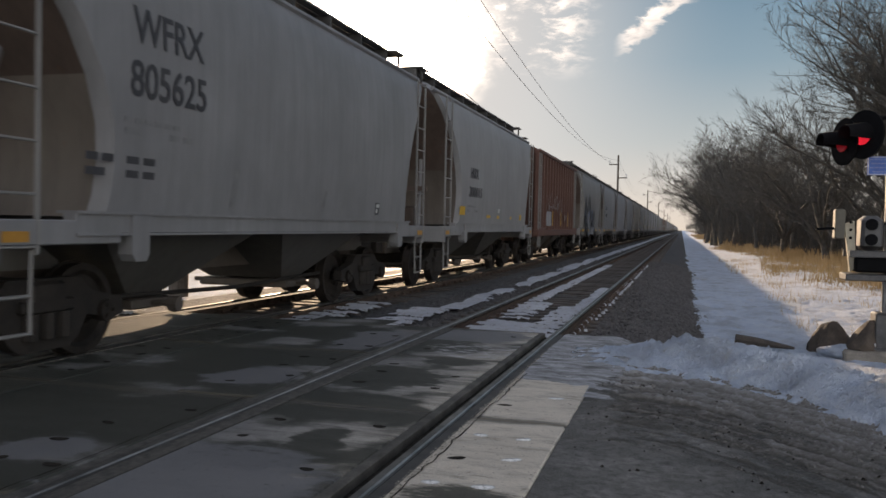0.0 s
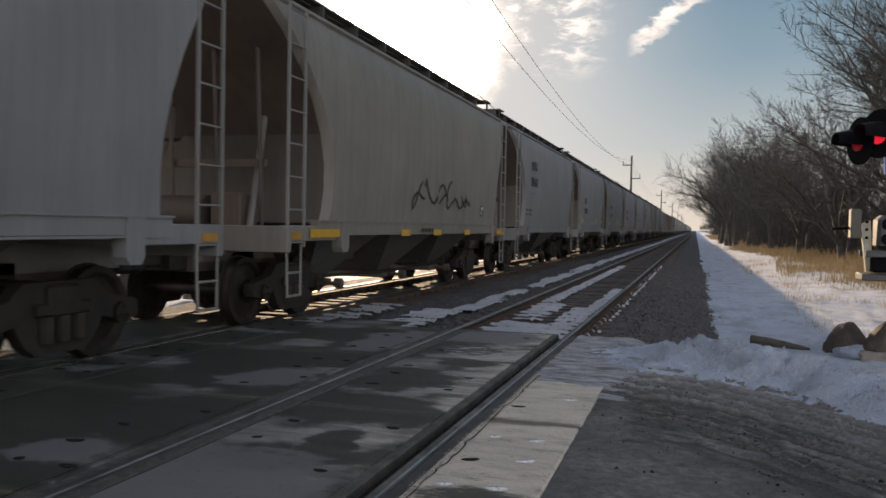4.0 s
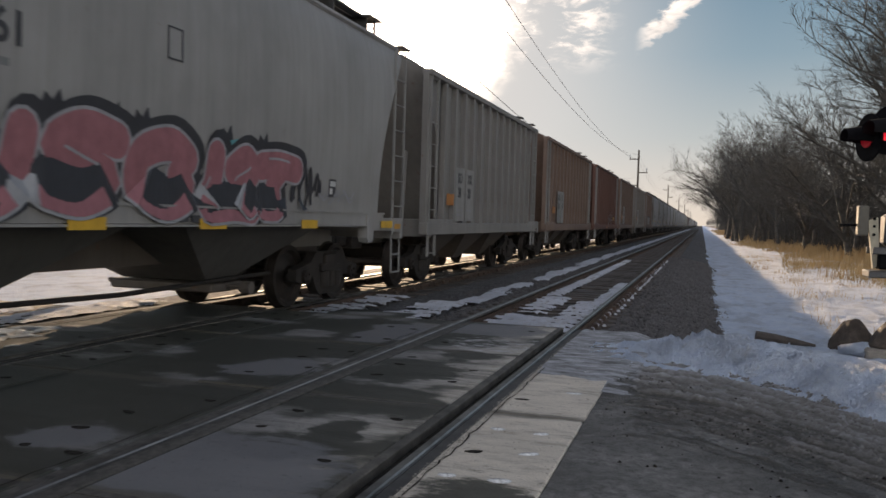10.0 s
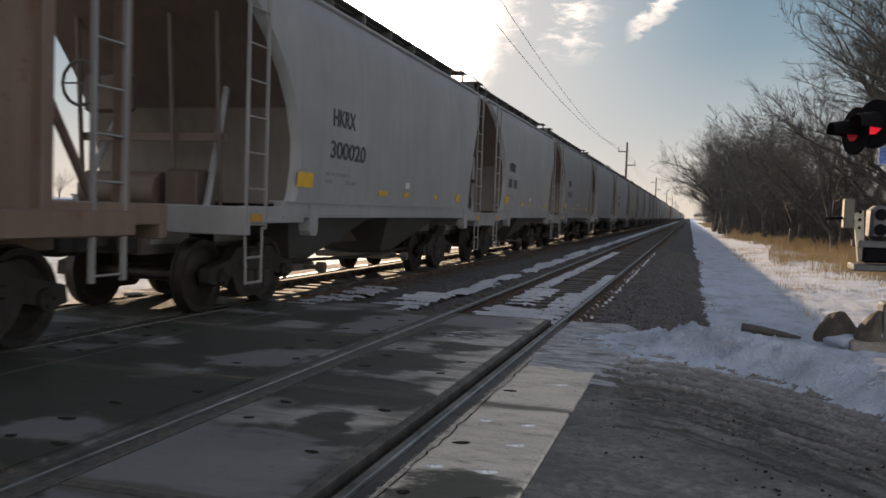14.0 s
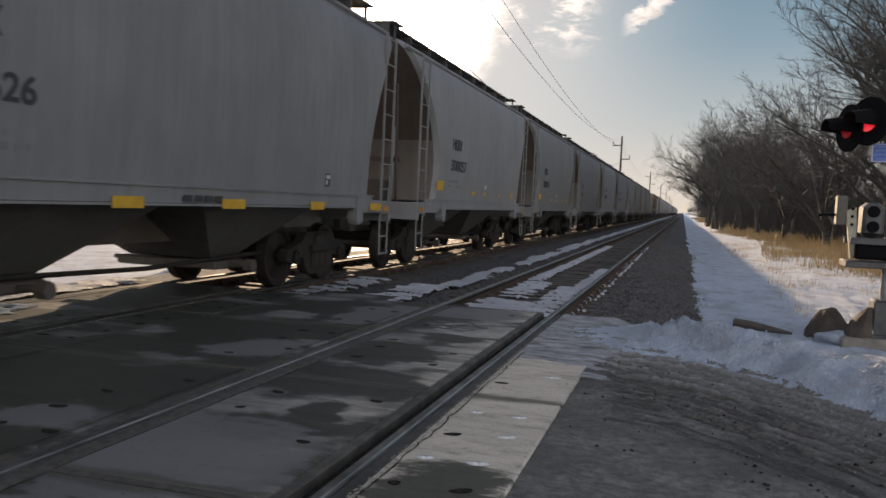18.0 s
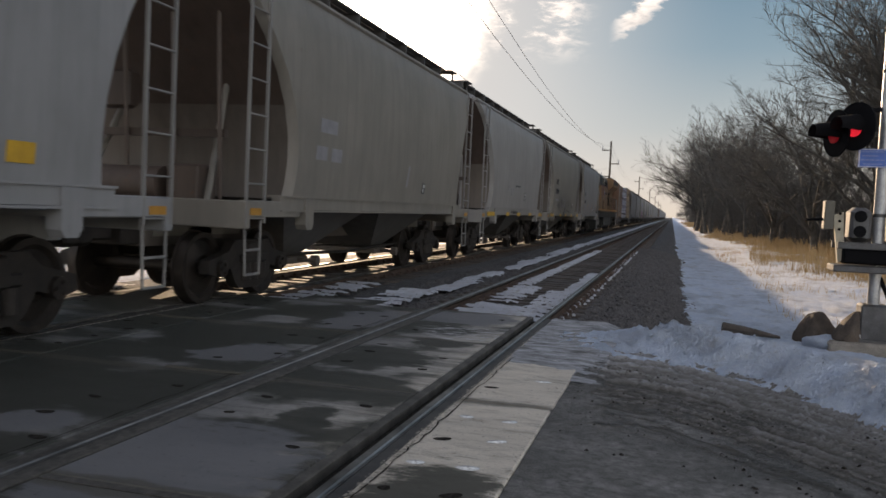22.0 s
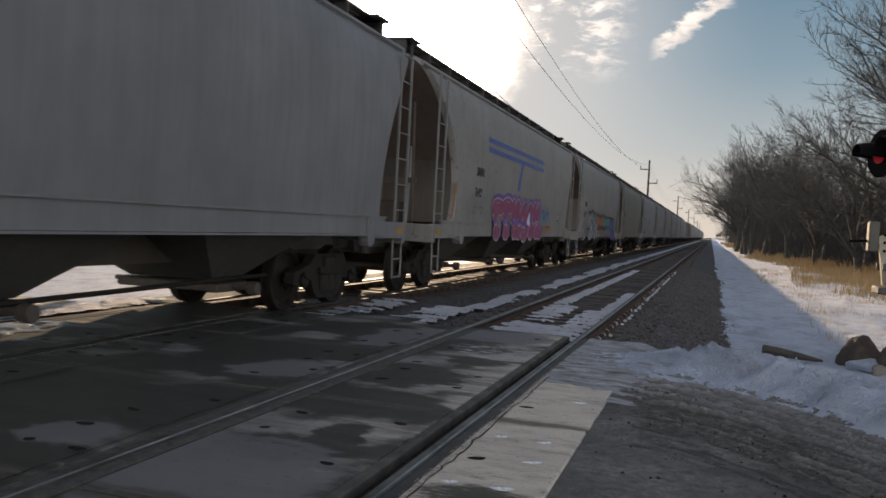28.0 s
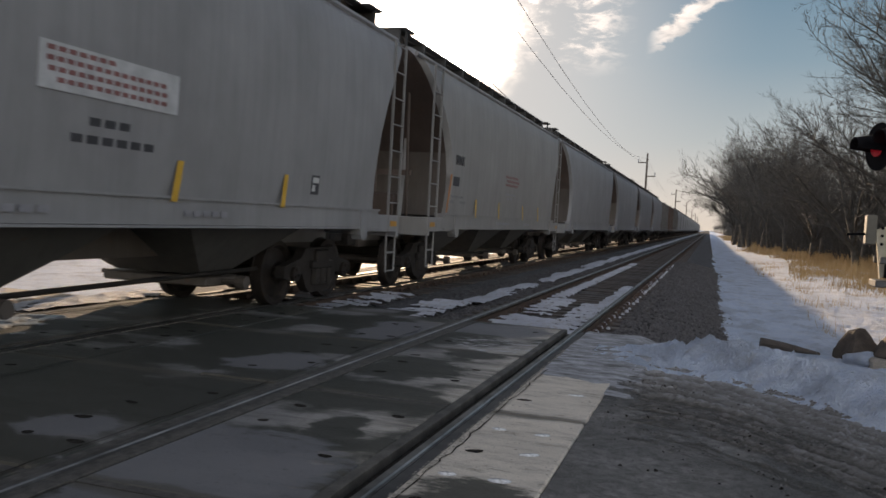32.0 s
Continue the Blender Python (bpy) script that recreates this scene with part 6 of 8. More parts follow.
def piece(parent, y0, y1, z0, z1, letters, fill, line, seed, x=1.634, second=None, glow=None, shapes=()):
    """A row of fat sprayed hooks and loops: a shadow, a thin pale or dark outline, a faded fill with highlights."""
    rnd = random.Random(seed)
    w, h = (y1 - y0) / letters, z1 - z0
    fat = min(.17, w * .19, h * .17)
    layers = [Mesh() for _ in range(5)]
    for i in range(letters):
        lean, up, big = rnd.uniform(-.1, .2) * w, rnd.uniform(-.04, .04) * h, rnd.uniform(.9, 1.06)
        for j, path in enumerate(HOOKS[shapes[i] if i < len(shapes) else rnd.randrange(len(HOOKS))]):
            pts = smooth_path([(y0 + (i + .06 + .88 * u) * w + lean * v + rnd.uniform(-.03, .03) * w, z0 + up + fat + (h - 2 * fat) * v * big) for u, v in path])
            d = (i % 3) * .0009 + j * .0004
            fat_stroke(layers[0], [(p + .06, q + .05) for p, q in pts], fat + .075, x + d)
            fat_stroke(layers[1], pts, fat + .032, x + .0035 + d)
            fat_stroke(layers[3 if second and i % 2 else 2], pts, fat, x + .007 + d)
            k = rnd.randrange(2, max(3, len(pts) - 7))
            fat_stroke(layers[4], [(p - fat * .35, q + fat * .45) for p, q in pts[k:k + 6]], .014, x + .0105 + d)
    for m, paint in zip(layers, (glow or "black", line, fill, second or fill, "silver")):
        if m.f:
            tagged(part("graffiti", m, SPRAY[paint], parent, smooth=0), kind="stuff")


def scrawl(parent, y0, y1, z0, z1, strokes, color, seed, width=.035, x=1.634):
    """A tag of thin looping strokes."""
    rnd = random.Random(seed)
    m = Mesh()
    w = (y1 - y0) / strokes
    for i in range(strokes):
        cy = y0 + (i + .5) * w
        f = [rnd.uniform(0, 6.28) for _ in range(4)]
        pts = []
        for k in range(15):
            t = k / 14
            pts.append((cy + w * .55 * math.sin(t * rnd.choice((4.2, 4.4)) + f[0]), (z0 + z1) / 2 + (z1 - z0) * .48 * math.sin(t * 6.5 + f[1]) * math.cos(t * 1.7 + f[2] * .2)))
        for a, b in zip(pts, pts[1:]):
            d = Vector((b[0] - a[0], b[1] - a[1]))
            if d.length < 1e-4:
                continue
            q = Vector((-d.y, d.x)).normalized() * width / 2
            e = d.normalized() * width * .3
            m.add([(x, a[0] - e.x + q.x, a[1] - e.y + q.y), (x, a[0] - e.x - q.x, a[1] - e.y - q.y), (x, b[0] + e.x - q.x, b[1] + e.y - q.y), (x, b[0] + e.x + q.x, b[1] + e.y + q.y)], [(0, 1, 2, 3)])
    return tagged(part("graffiti", m, SPRAY[color], parent, smooth=0), kind="stuff")


def placard(parent, y, z, s=.22):
    p = plate(parent, "placard", y, y + s * 1.05, z, z + s * 1.25, LETTER, 1.634)
    plate(p, "placard_print", y + s * .1, y + s * .95, z + s * .75, z + s * 1.1, LETTER_WHITE, 1.637)
    plate(p, "placard_print", y + s * .1, y + s * .5, z + s * .2, z + s * .6, LETTER_WHITE, 1.637)
    return p


# ---- locomotive ----
LOCO_YELLOW = car_paint("loco_yellow", (0.19, 0.104, 0.047), 0.25, 0.6, 0.5)
STRIPE = flat_paint("loco_stripe", (0.33, 0.145, 0.02), 0.5)
LOCO_GREY = car_paint("loco_grey", (0.02, 0.021, 0.02), 0.2, 0.5, 0.5)
LOCO_UNDER = surface("loco_underframe", (0.009, 0.010, 0.009), (0.022, 0.022, 0.019), 4, 0.65, 0.2, 50, 1)
TANK_GREY = car_paint("fuel_tank_grey", (0.022, 0.024, 0.02), 0.15, 0.5, 0.55)
LOCO_RED = flat_paint("loco_red", (0.12, 0.022, 0.018), 0.55)
FLAG_WHITE = flat_paint("flag_white", (0.19, 0.185, 0.19), 0.6)
FLAG_BLUE = flat_paint("flag_blue", (0.03, 0.045, 0.12), 0.6)
GLASS_DARK = flat_paint("cab_glass", (0.02, 0.024, 0.03), 0.08)
RAIL_PAINT = flat_paint("handrail_grey", (0.20, 0.19, 0.18), 0.5)
HEADLIGHT = flat_paint("headlight_glass", (0.6, 0.6, 0.55), 0.1)


def locomotive(length):
    half = length / 2
    root = tagged(new("locomotive"), "yellow and grey diesel freight locomotive coupled inside the train", "locomotive", "cars of the train")
    part("underframe", Mesh().box(-1.42, 1.42, -half + .9, half - .9, 1.12, 1.50, .03).box(-1.5, 1.5, -half + .9, half - .9, 1.48, 1.58, .01), LOCO_UNDER, root)
    # nose and cab
    nose = []
    for y, w, z0, z1 in ((-half + .55, .62, 1.75, 2.95), (-half + .7, .80, 1.6, 3.12), (-half + 1.3, 1.05, 1.58, 3.22), (-half + 2.3, 1.42, 1.58, 3.36), (-half + 2.5, 1.44, 1.58, 3.40)):
        nose.append([(-w, y, z0), (w, y, z0), (w, y, z1 - .16), (w - .2, y, z1), (-w + .2, y, z1), (-w, y, z1 - .16)])
    part("nose", Mesh().loft(nose), LOCO_YELLOW, root, smooth=25)
    cy0, cy1 = -half + 2.45, -half + 5.35
    part("cab", Mesh().prism([(-1.5, 1.58), (1.5, 1.58), (1.5, 3.42), (-1.5, 3.42)], "y", cy0, cy1), LOCO_YELLOW, root, smooth=20)
    rings = []
    for y, k in ((cy0 - .12, .90), (cy0 + .35, 1.0), (cy1, 1.0)):
        rings.append([(1.5 * k if k == 1 else 1.42, y if k == 1 else cy0 - .1, 3.42), (1.47 * k, y + (.2 if k < 1 else 0), 4.05), (1.1 * k, y + (.3 if k < 1 else 0), 4.36), (0.5, y + (.3 if k < 1 else 0), 4.45), (-0.5, y + (.3 if k < 1 else 0), 4.45), (-1.1 * k, y + (.3 if k < 1 else 0), 4.36), (-1.47 * k, y + (.2 if k < 1 else 0), 4.05), (-1.5 * k if k == 1 else -1.42, y if k == 1 else cy0 - .1, 3.42)])
    cab_top = part("cab_roof", Mesh().loft(rings), LOCO_GREY, root, smooth=25)
    for x in (-1, 1):
        for a, b in ((cy0 + .75, cy0 + 1.6), (cy0 + 1.75, cy0 + 2.45)):
            part("window", Mesh().box(min(x * 1.475, x * 1.505), max(x * 1.475, x * 1.505), a, b, 3.52, 4.02, .008), GLASS_DARK, root, "dark cab window")
        part("windshield", Mesh().add([(x * .12, cy0 - .13, 3.5), (x * 1.2, cy0 - .13, 3.5), (x * 1.15, cy0 + .07, 3.98), (x * .12, cy0 + .07, 3.98), (x * .12, cy0 - .10, 3.5), (x * 1.2, cy0 - .10, 3.5), (x * 1.15, cy0 + .10, 3.98), (x * .12, cy0 + .10, 3.98)], [(0, 1, 2, 3), (4, 5, 6, 7), (0, 1, 5, 4), (1, 2, 6, 5), (2, 3, 7, 6), (3, 0, 4, 7)]), GLASS_DARK, root, "dark windshield")
        board = part("number_board", Mesh().box(min(x * .50, x * 1.15), max(x * .50, x * 1.15), cy0 + .05, cy0 + .18, 4.13, 4.42, .01), BLACK, root)
        digits = lettering("7735", .24, LETTER_WHITE, board, 0, 0, 0, .004)
        digits.matrix_basis = Matrix.Translation((x * .825 - .27, cy0 + .046, 4.19)) @ Matrix(((1, 0, 0, 0), (0, 0, -1, 0), (0, 1, 0, 0), (0, 0, 0, 1)))
    for dx in (-.16, .16):
        part("headlight", Mesh().tube([(dx, -half + .62, 2.62), (dx, -half + .50, 2.62)], .11, 16), HEADLIGHT, root)
    part("horn", Mesh().tube([(.3, cy0 + 1.6, 4.62), (.3, cy0 + .9, 4.62)], [.04, .10], 10).tube([(.3, cy0 + 1.5, 4.4), (.3, cy0 + 1.5, 4.62)], .03, 6), STEEL_DARK, root)
    part("air_conditioner", Mesh().box(-.6, .6, cy0 + 1.9, cy0 + 2.9, 4.4, 4.62, .05), LOCO_GREY, root)
    # equipment bay flush with the cab
    by0, by1 = cy1, -2.2
    part("equipment_bay", Mesh().box(-1.5, 1.5, by0, by1, 1.58, 3.45, .02), LOCO_YELLOW, root)
    part("bay_roof", Mesh().prism([(-1.48, 3.45), (1.48, 3.45), (1.42, 4.05), (1.05, 4.38), (-1.05, 4.38), (-1.42, 4.05)], "y", by0, by1), LOCO_GREY, root, smooth=20)
    for i in range(3):
        y = by0 + .25 + i * .95
        louvre = part("louvre", Mesh().box(1.38, 1.49, y, y + .8, 3.5, 3.82, .01), BLACK, root)
        for j in range(4):
            part("slat", Mesh().box(1.485, 1.50, y + .03, y + .77, 3.53 + j * .072, 3.56 + j * .072), LOCO_GREY, louvre)
    for i in range(3):
        part("door_seam", Mesh().box(1.498, 1.506, by0 + .9 * i + .35, by0 + .9 * i + .365, 1.65, 2.55), LOCO_UNDER, root)
    part("door_seam", Mesh().box(1.498, 1.508, by0 - 1.9, by1 - .05, 2.56, 2.585), LOCO_UNDER, root)
    part("vent", Mesh().box(1.49, 1.512, by0 - .75, by0 - .25, 1.72, 2.35, .005), BLACK, root)
    # long hood
    part("hood", Mesh().box(-.95, .95, by1, half - .35, 1.58, 3.72, .03), LOCO_YELLOW, root)
    part("hood_roof", Mesh().prism([(-.96, 3.72), (.96, 3.72), (.96, 4.18), (.66, 4.38), (-.66, 4.38), (-.96, 4.18)], "y", by1, half - .35), LOCO_GREY, root, smooth=20)
    part("red_band", Mesh().box(.951, .958, by1, 3.4, 3.66, 3.715), LOCO_RED, root)
    part("red_band", Mesh().box(1.498, 1.506, by0 - 2.9, by1, 3.395, 3.43), LOCO_RED, root)
    part("exhaust_stack", Mesh().box(-.35, .35, .4, 1.3, 4.35, 4.52, .03), LOCO_GREY, root)
    for i in range(11):
        y = by1 + .35 + i * .98
        if y > half - 1.3:
            break
        door = part("hood_door", Mesh().box(.945, .975, y, y + .88, 1.75, 3.45, .012), LOCO_YELLOW, root)
        for z in (2.1, 3.1):
            part("latch", Mesh().box(.972, .99, y + .78, y + .84, z, z + .12), STEEL_DARK, door)
        if 5 <= i <= 8:
            part("grille", Mesh().box(.968, .984, y + .15, y + .72, 2.15, 3.25), BLACK, door)
    rad = [(0, 3.30), (.97, 3.30), (1.48, 3.80), (1.48, 4.34), (1.3, 4.44), (-1.3, 4.44), (-1.48, 4.34), (-1.48, 3.80), (-.97, 3.30)]
    part("radiator", Mesh().prism(rad, "y", 3.9, half - .3), LOCO_YELLOW, root, smooth=20)
    part("radiator_cap", Mesh().box(-1.32, 1.32, 3.92, half - .32, 4.42, 4.50, .02), LOCO_GREY, root)
    part("red_band", Mesh().box(1.479, 1.486, 3.9, half - .3, 4.27, 4.32), LOCO_RED, root)
    grille = part("radiator_grille", Mesh().box(1.476, 1.486, 4.0, half - .4, 3.95, 4.26), LOCO_GREY, root, "dark grey radiator screen")
    for i in range(13):
        part("screen_bar", Mesh().box(1.484, 1.492, 4.05 + i * .5, 4.08 + i * .5, 3.95, 4.26), LOCO_UNDER, grille)
    part("sill_stripe", Mesh().box(1.50, 1.508, -half + 1.0, half - .6, 1.64, 1.74), STRIPE, root, "yellow reflective stripe")
    # fuel tank
    tank = [(-1.38, .5), (-1.2, .28), (1.2, .28), (1.38, .5), (1.38, 1.1), (1.3, 1.2), (-1.3, 1.2), (-1.38, 1.1)]
    part("fuel_tank", Mesh().prism(tank, "y", -3.35, 4.2), TANK_GREY, root, smooth=25)
    for y in (-1.0, 1.6):
        part("tank_strap", Mesh().box(1.375, 1.392, y, y + .06, .45, 1.12), STEEL_DARK, root)
    # walkway rails
    rail = Mesh()
    ys = [by1 + .1, -.4, 1.65, 3.27, 4.34, 5.95, 7.45, 8.66]
    rail.tube([(1.45, ys[0] - .3, 2.72), (1.45, half - 1.15, 2.72)], .022, 6)
    part("handrail", rail, LOCO_UNDER, root)
    for y in ys:
        if y < half - 1:
            part("rail_post", Mesh().box(1.44, 1.465, y - .035, y + .035, 1.58, 2.72, .006), LOCO_UNDER, root)
    for y, s in ((-half + 1.35, -1), (half - 1.05, 1)):
        for x in (-1, 1):
            st = part("steps", Mesh().box(min(x * 1.0, x * 1.05), max(x * 1.0, x * 1.05), y - .4, y + .4, .35, 1.5), LOCO_UNDER, root)
            for i in range(4):
                part("tread", Mesh().box(min(x * 1.02, x * 1.5), max(x * 1.02, x * 1.5), y - .36, y + .36, .34 + i * .34, .375 + i * .34), RAIL_PAINT, st)
            for d in (-.42, .42):
                part("handrail", Mesh().tube([(x * 1.49, y + d, .55), (x * 1.49, y + d, 1.75), (x * 1.40, y + d - s * .0 + .35 * (1 if s < 0 else -1) * -1, 2.75)], .022, 6), RAIL_PAINT, root, "pale grey handrail")
    part("pilot", Mesh().box(-1.4, 1.4, -half + .75, -half + .95, .25, 1.5, .02), LOCO_UNDER, root)
    part("pilot", Mesh().box(-1.4, 1.4, half - .95, half - .75, .25, 1.5, .02), LOCO_UNDER, root)
    couplers(root, half)
    # three-axle trucks
    for y in (-half + 4.0, half - 4.0):
        t = part("truck", Mesh().box(-.9, .9, -2.2, 2.2, .62, .98, .05), IRON, root)
        t.location = (0, y, 0)
        f = [(-2.6, .42), (-2.55, 1.0), (-1.2, 1.06), (0, 1.1), (1.2, 1.06), (2.55, 1.0), (2.6, .42), (2.0, .33), (1.5, .62), (.4, .40), (-.4, .40), (-1.5, .62), (-2.0, .33)]
        for x in (-1, 1):
            part("side_frame", Mesh().prism(f, "x", x * 1.08 - .08, x * 1.08 + .08), IRON, t)
            for a in (-1.75, 0, 1.75):
                part("journal_box", Mesh().box(min(x * 1.05, x * 1.24), max(x * 1.05, x * 1.24), a - .16, a + .16, .32, .62, .03), IRON, t)
        for a in (-1.75, 0, 1.75):
            w = part("wheelset", WHEELSET, None, t)
            w.location = (0, a, WHEEL_R)
    # lettering and badges
    lettering("7735", .72, LOCO_RED, root, -half + 3.28, 2.76, 1.512, .018)
    lettering("BUILDING AMERICA", .22, LETTER, root, -5.05, 2.86, 1.508, .004, squeeze=1.1)
    badge(root, -5.78, -5.18, 2.50, 3.18, 1.508)
    wing(root, half)
    flag(root, .7, 3.5, 2.38, 3.68)
    for i in range(22):
        y = by1 + .35 + i * .49
        part("door_edge", Mesh().box(.999, 1.004, y - .008, y + .008, 1.78, 3.5), LOCO_UNDER, root)
    return root


def badge(root, y0, y1, z0, z1, x):
    """A shield drawn as plain shapes: blue head, red and white stripes below."""
    w, h = y1 - y0, z1 - z0
    shield = [(y0, z0 + .35 * h), (y0 + .2 * w, z0 + .08 * h), (y0 + .5 * w, z0), (y1 - .2 * w, z0 + .08 * h), (y1, z0 + .35 * h), (y1, z1 - .1 * h), (y1 - .15 * w, z1), (y0 + .5 * w, z1 - .06 * h), (y0 + .15 * w, z1), (y0, z1 - .1 * h)]
    b = sheet(root, shield, x, SPRAY["blue"], "badge")
    sheet(b, [(y0 + .04, z0 + .36 * h), (y0 + .21 * w, z0 + .10 * h), (y0 + .5 * w, z0 + .03 * h), (y1 - .21 * w, z0 + .10 * h), (y1 - .04, z0 + .36 * h), (y1 - .04, z0 + .56 * h), (y0 + .04, z0 + .56 * h)], x + .002, SPRAY["white"], "badge_field")
    sheet(b, [(y0 + .03, z0 + .58 * h), (y1 - .03, z0 + .58 * h), (y1 - .03, z1 - .12 * h), (y1 - .17 * w, z1 - .03), (y0 + .5 * w, z1 - .1 * h), (y0 + .17 * w, z1 - .03), (y0 + .03, z1 - .12 * h)], x + .003, SPRAY["blue"], "badge_head")
    for i in range(5):
        a = y0 + .06 + i * (w - .12) / 4.6
        part("badge_stripe", Mesh().box(x + .001, x + .004, a, a + .06, z0 + (.30 if i in (0, 4) else .12) * h, z0 + .55 * h), LOCO_RED, b)
    part("badge_print", Mesh().box(x + .003, x + .005, y0 + .1, y1 - .1, z0 + .80 * h, z0 + .87 * h).box(x + .003, x + .005, y0 + .08, y1 - .08, z0 + .66 * h, z0 + .73 * h), SPRAY["white"], b)


def wing(root, half):
    """The blue and white winged badge on the nose's flank, which tapers to the front."""
    nose = part("badge", Mesh(), SPRAY["blue"], root)
    def at(y, z):
        f = (y + half - 1.3) / 1.0
        return (1.05 + .37 * min(1.0, max(0.0, f)) + .012, y, z)
    m = Mesh()
    for i in range(4):
        z = 2.78 - i * .10
        y1 = -half + 2.25 - i * .16
        y0 = -half + .80
        m.add([at(y0, z), at(y1, z + .012), at(y1 - .05, z + .07), at(y0, z + .07)], [(0, 1, 2, 3)])
    me = m.build("badge", 0)
    me.materials.append(SPRAY["blue"])
    nose.data = me
    m = Mesh()
    for i in range(4):
        z = 2.85 - i * .10
        y1, y0 = -half + 2.27 - i * .16, -half + .80
        m.add([at(y0, z), at(y1, z + .012), at(y1, z + .035), at(y0, z + .03)], [(0, 1, 2, 3)])
    part("badge_stripe", m, LETTER_WHITE, nose, smooth=0)


def flag(root, y0, y1, z0, z1):
    """A waving striped flag painted on the hood doors."""
    x = .998
    def at(u, v):
        return (x, y0 + (y1 - y0) * u + .12 * (1 - v) * (1 - u) * -2.2, z0 + (z1 - z0) * (v * (1 - .16 * u) + .02) + .15 * math.sin(u * 9.5 + .4) * (1 - .3 * v) + .10 * u)
    base = part("painted_flag", Mesh(), LETTER_WHITE, root, "painted waving flag with red and white stripes")
    for i in range(13):
        m = Mesh()
        u0 = .48 if i > 5 else 0.0
        k = 16
        for j in range(k + 1):
            u = u0 + (1 - u0) * j / k
            m.v += [at(u, i / 13), at(u, (i + 1) / 13)]
        m.f = [(2 * j, 2 * j + 2, 2 * j + 3, 2 * j + 1) for j in range(k)]
        part("flag_stripe", m, LOCO_RED if i % 2 == 0 else FLAG_WHITE, base, smooth=0)
    m = Mesh()
    for j in range(9):
        u = .48 * j / 8
        m.v += [at(u, 6 / 13), at(u, 1.0)]
    m.f = [(2 * j, 2 * j + 2, 2 * j + 3, 2 * j + 1) for j in range(8)]
    part("flag_field", m, FLAG_BLUE, base, smooth=0)
    for i in range(5):
        for j in range(4):
            _, py, pz = at(.04 + .09 * i + .03 * (j % 2), 6 / 13 + .07 + j * .12)
            m = Mesh()
            m.v = [(x + .003, py + .035 * math.cos(k * 1.2566), pz + .035 * math.sin(k * 1.2566)) for k in range(5)]
            m.f = [(0, 1, 2, 3, 4)]
            part("flag_star", m, FLAG_WHITE, base, smooth=0)


# ---- lumber car ----
def lumber_material(name, dark, light):
    m, nt, p = node_material(name)
    a = noise_node(nt, 1.0, 5, 0.65, "Object", (1.0, .5, 26.0))
    b = noise_node(nt, 2.5, 4, 0.6)
    oi = nt.nodes.new("ShaderNodeObjectInfo")
    ra = ramp(nt, a.outputs[0], [(0.3, dark), (0.7, light)])
    rb = ramp(nt, b.outputs[0], [(0.3, .85), (0.7, 1.1)])
    rv = ramp(nt, oi.outputs["Random"], [(0.0, .82), (1.0, 1.12)])
    c = mix(nt, 1.0, mix(nt, 1.0, ra.outputs[0], rb.outputs[0], "MULTIPLY"), rv.outputs[0], "MULTIPLY")
    nt.links.new(c, p.inputs["Base Color"])
    p.inputs["Roughness"].default_value = 0.8
    bump(nt, p, a.outputs[0], 0.8, 0.006)
    return m


LUMBER = lumber_material("lumber_boards", (0.15, 0.098, 0.067), (0.265, 0.182, 0.126))
LUMBER_PALE = lumber_material("lumber_pale", (0.25, 0.18, 0.115), (0.40, 0.30, 0.20))
WRAP = surface("white_wrap", (0.30, 0.32, 0.41), (0.38, 0.40, 0.49), 1.6, 0.42, 0, 12, 6)
WRAP_INK = flat_paint("wrap_ink", (0.07, 0.075, 0.11), 0.5)
WRAP_RED = flat_paint("wrap_red", (0.20, 0.055, 0.065), 0.5)
BULKHEAD = car_paint("bulkhead_brown", (0.20, 0.12, 0.08), 0.5, 0.5)
FRAME_DARK = car_paint("flatcar_dark", (0.03, 0.024, 0.02), 0.5, 0.5)


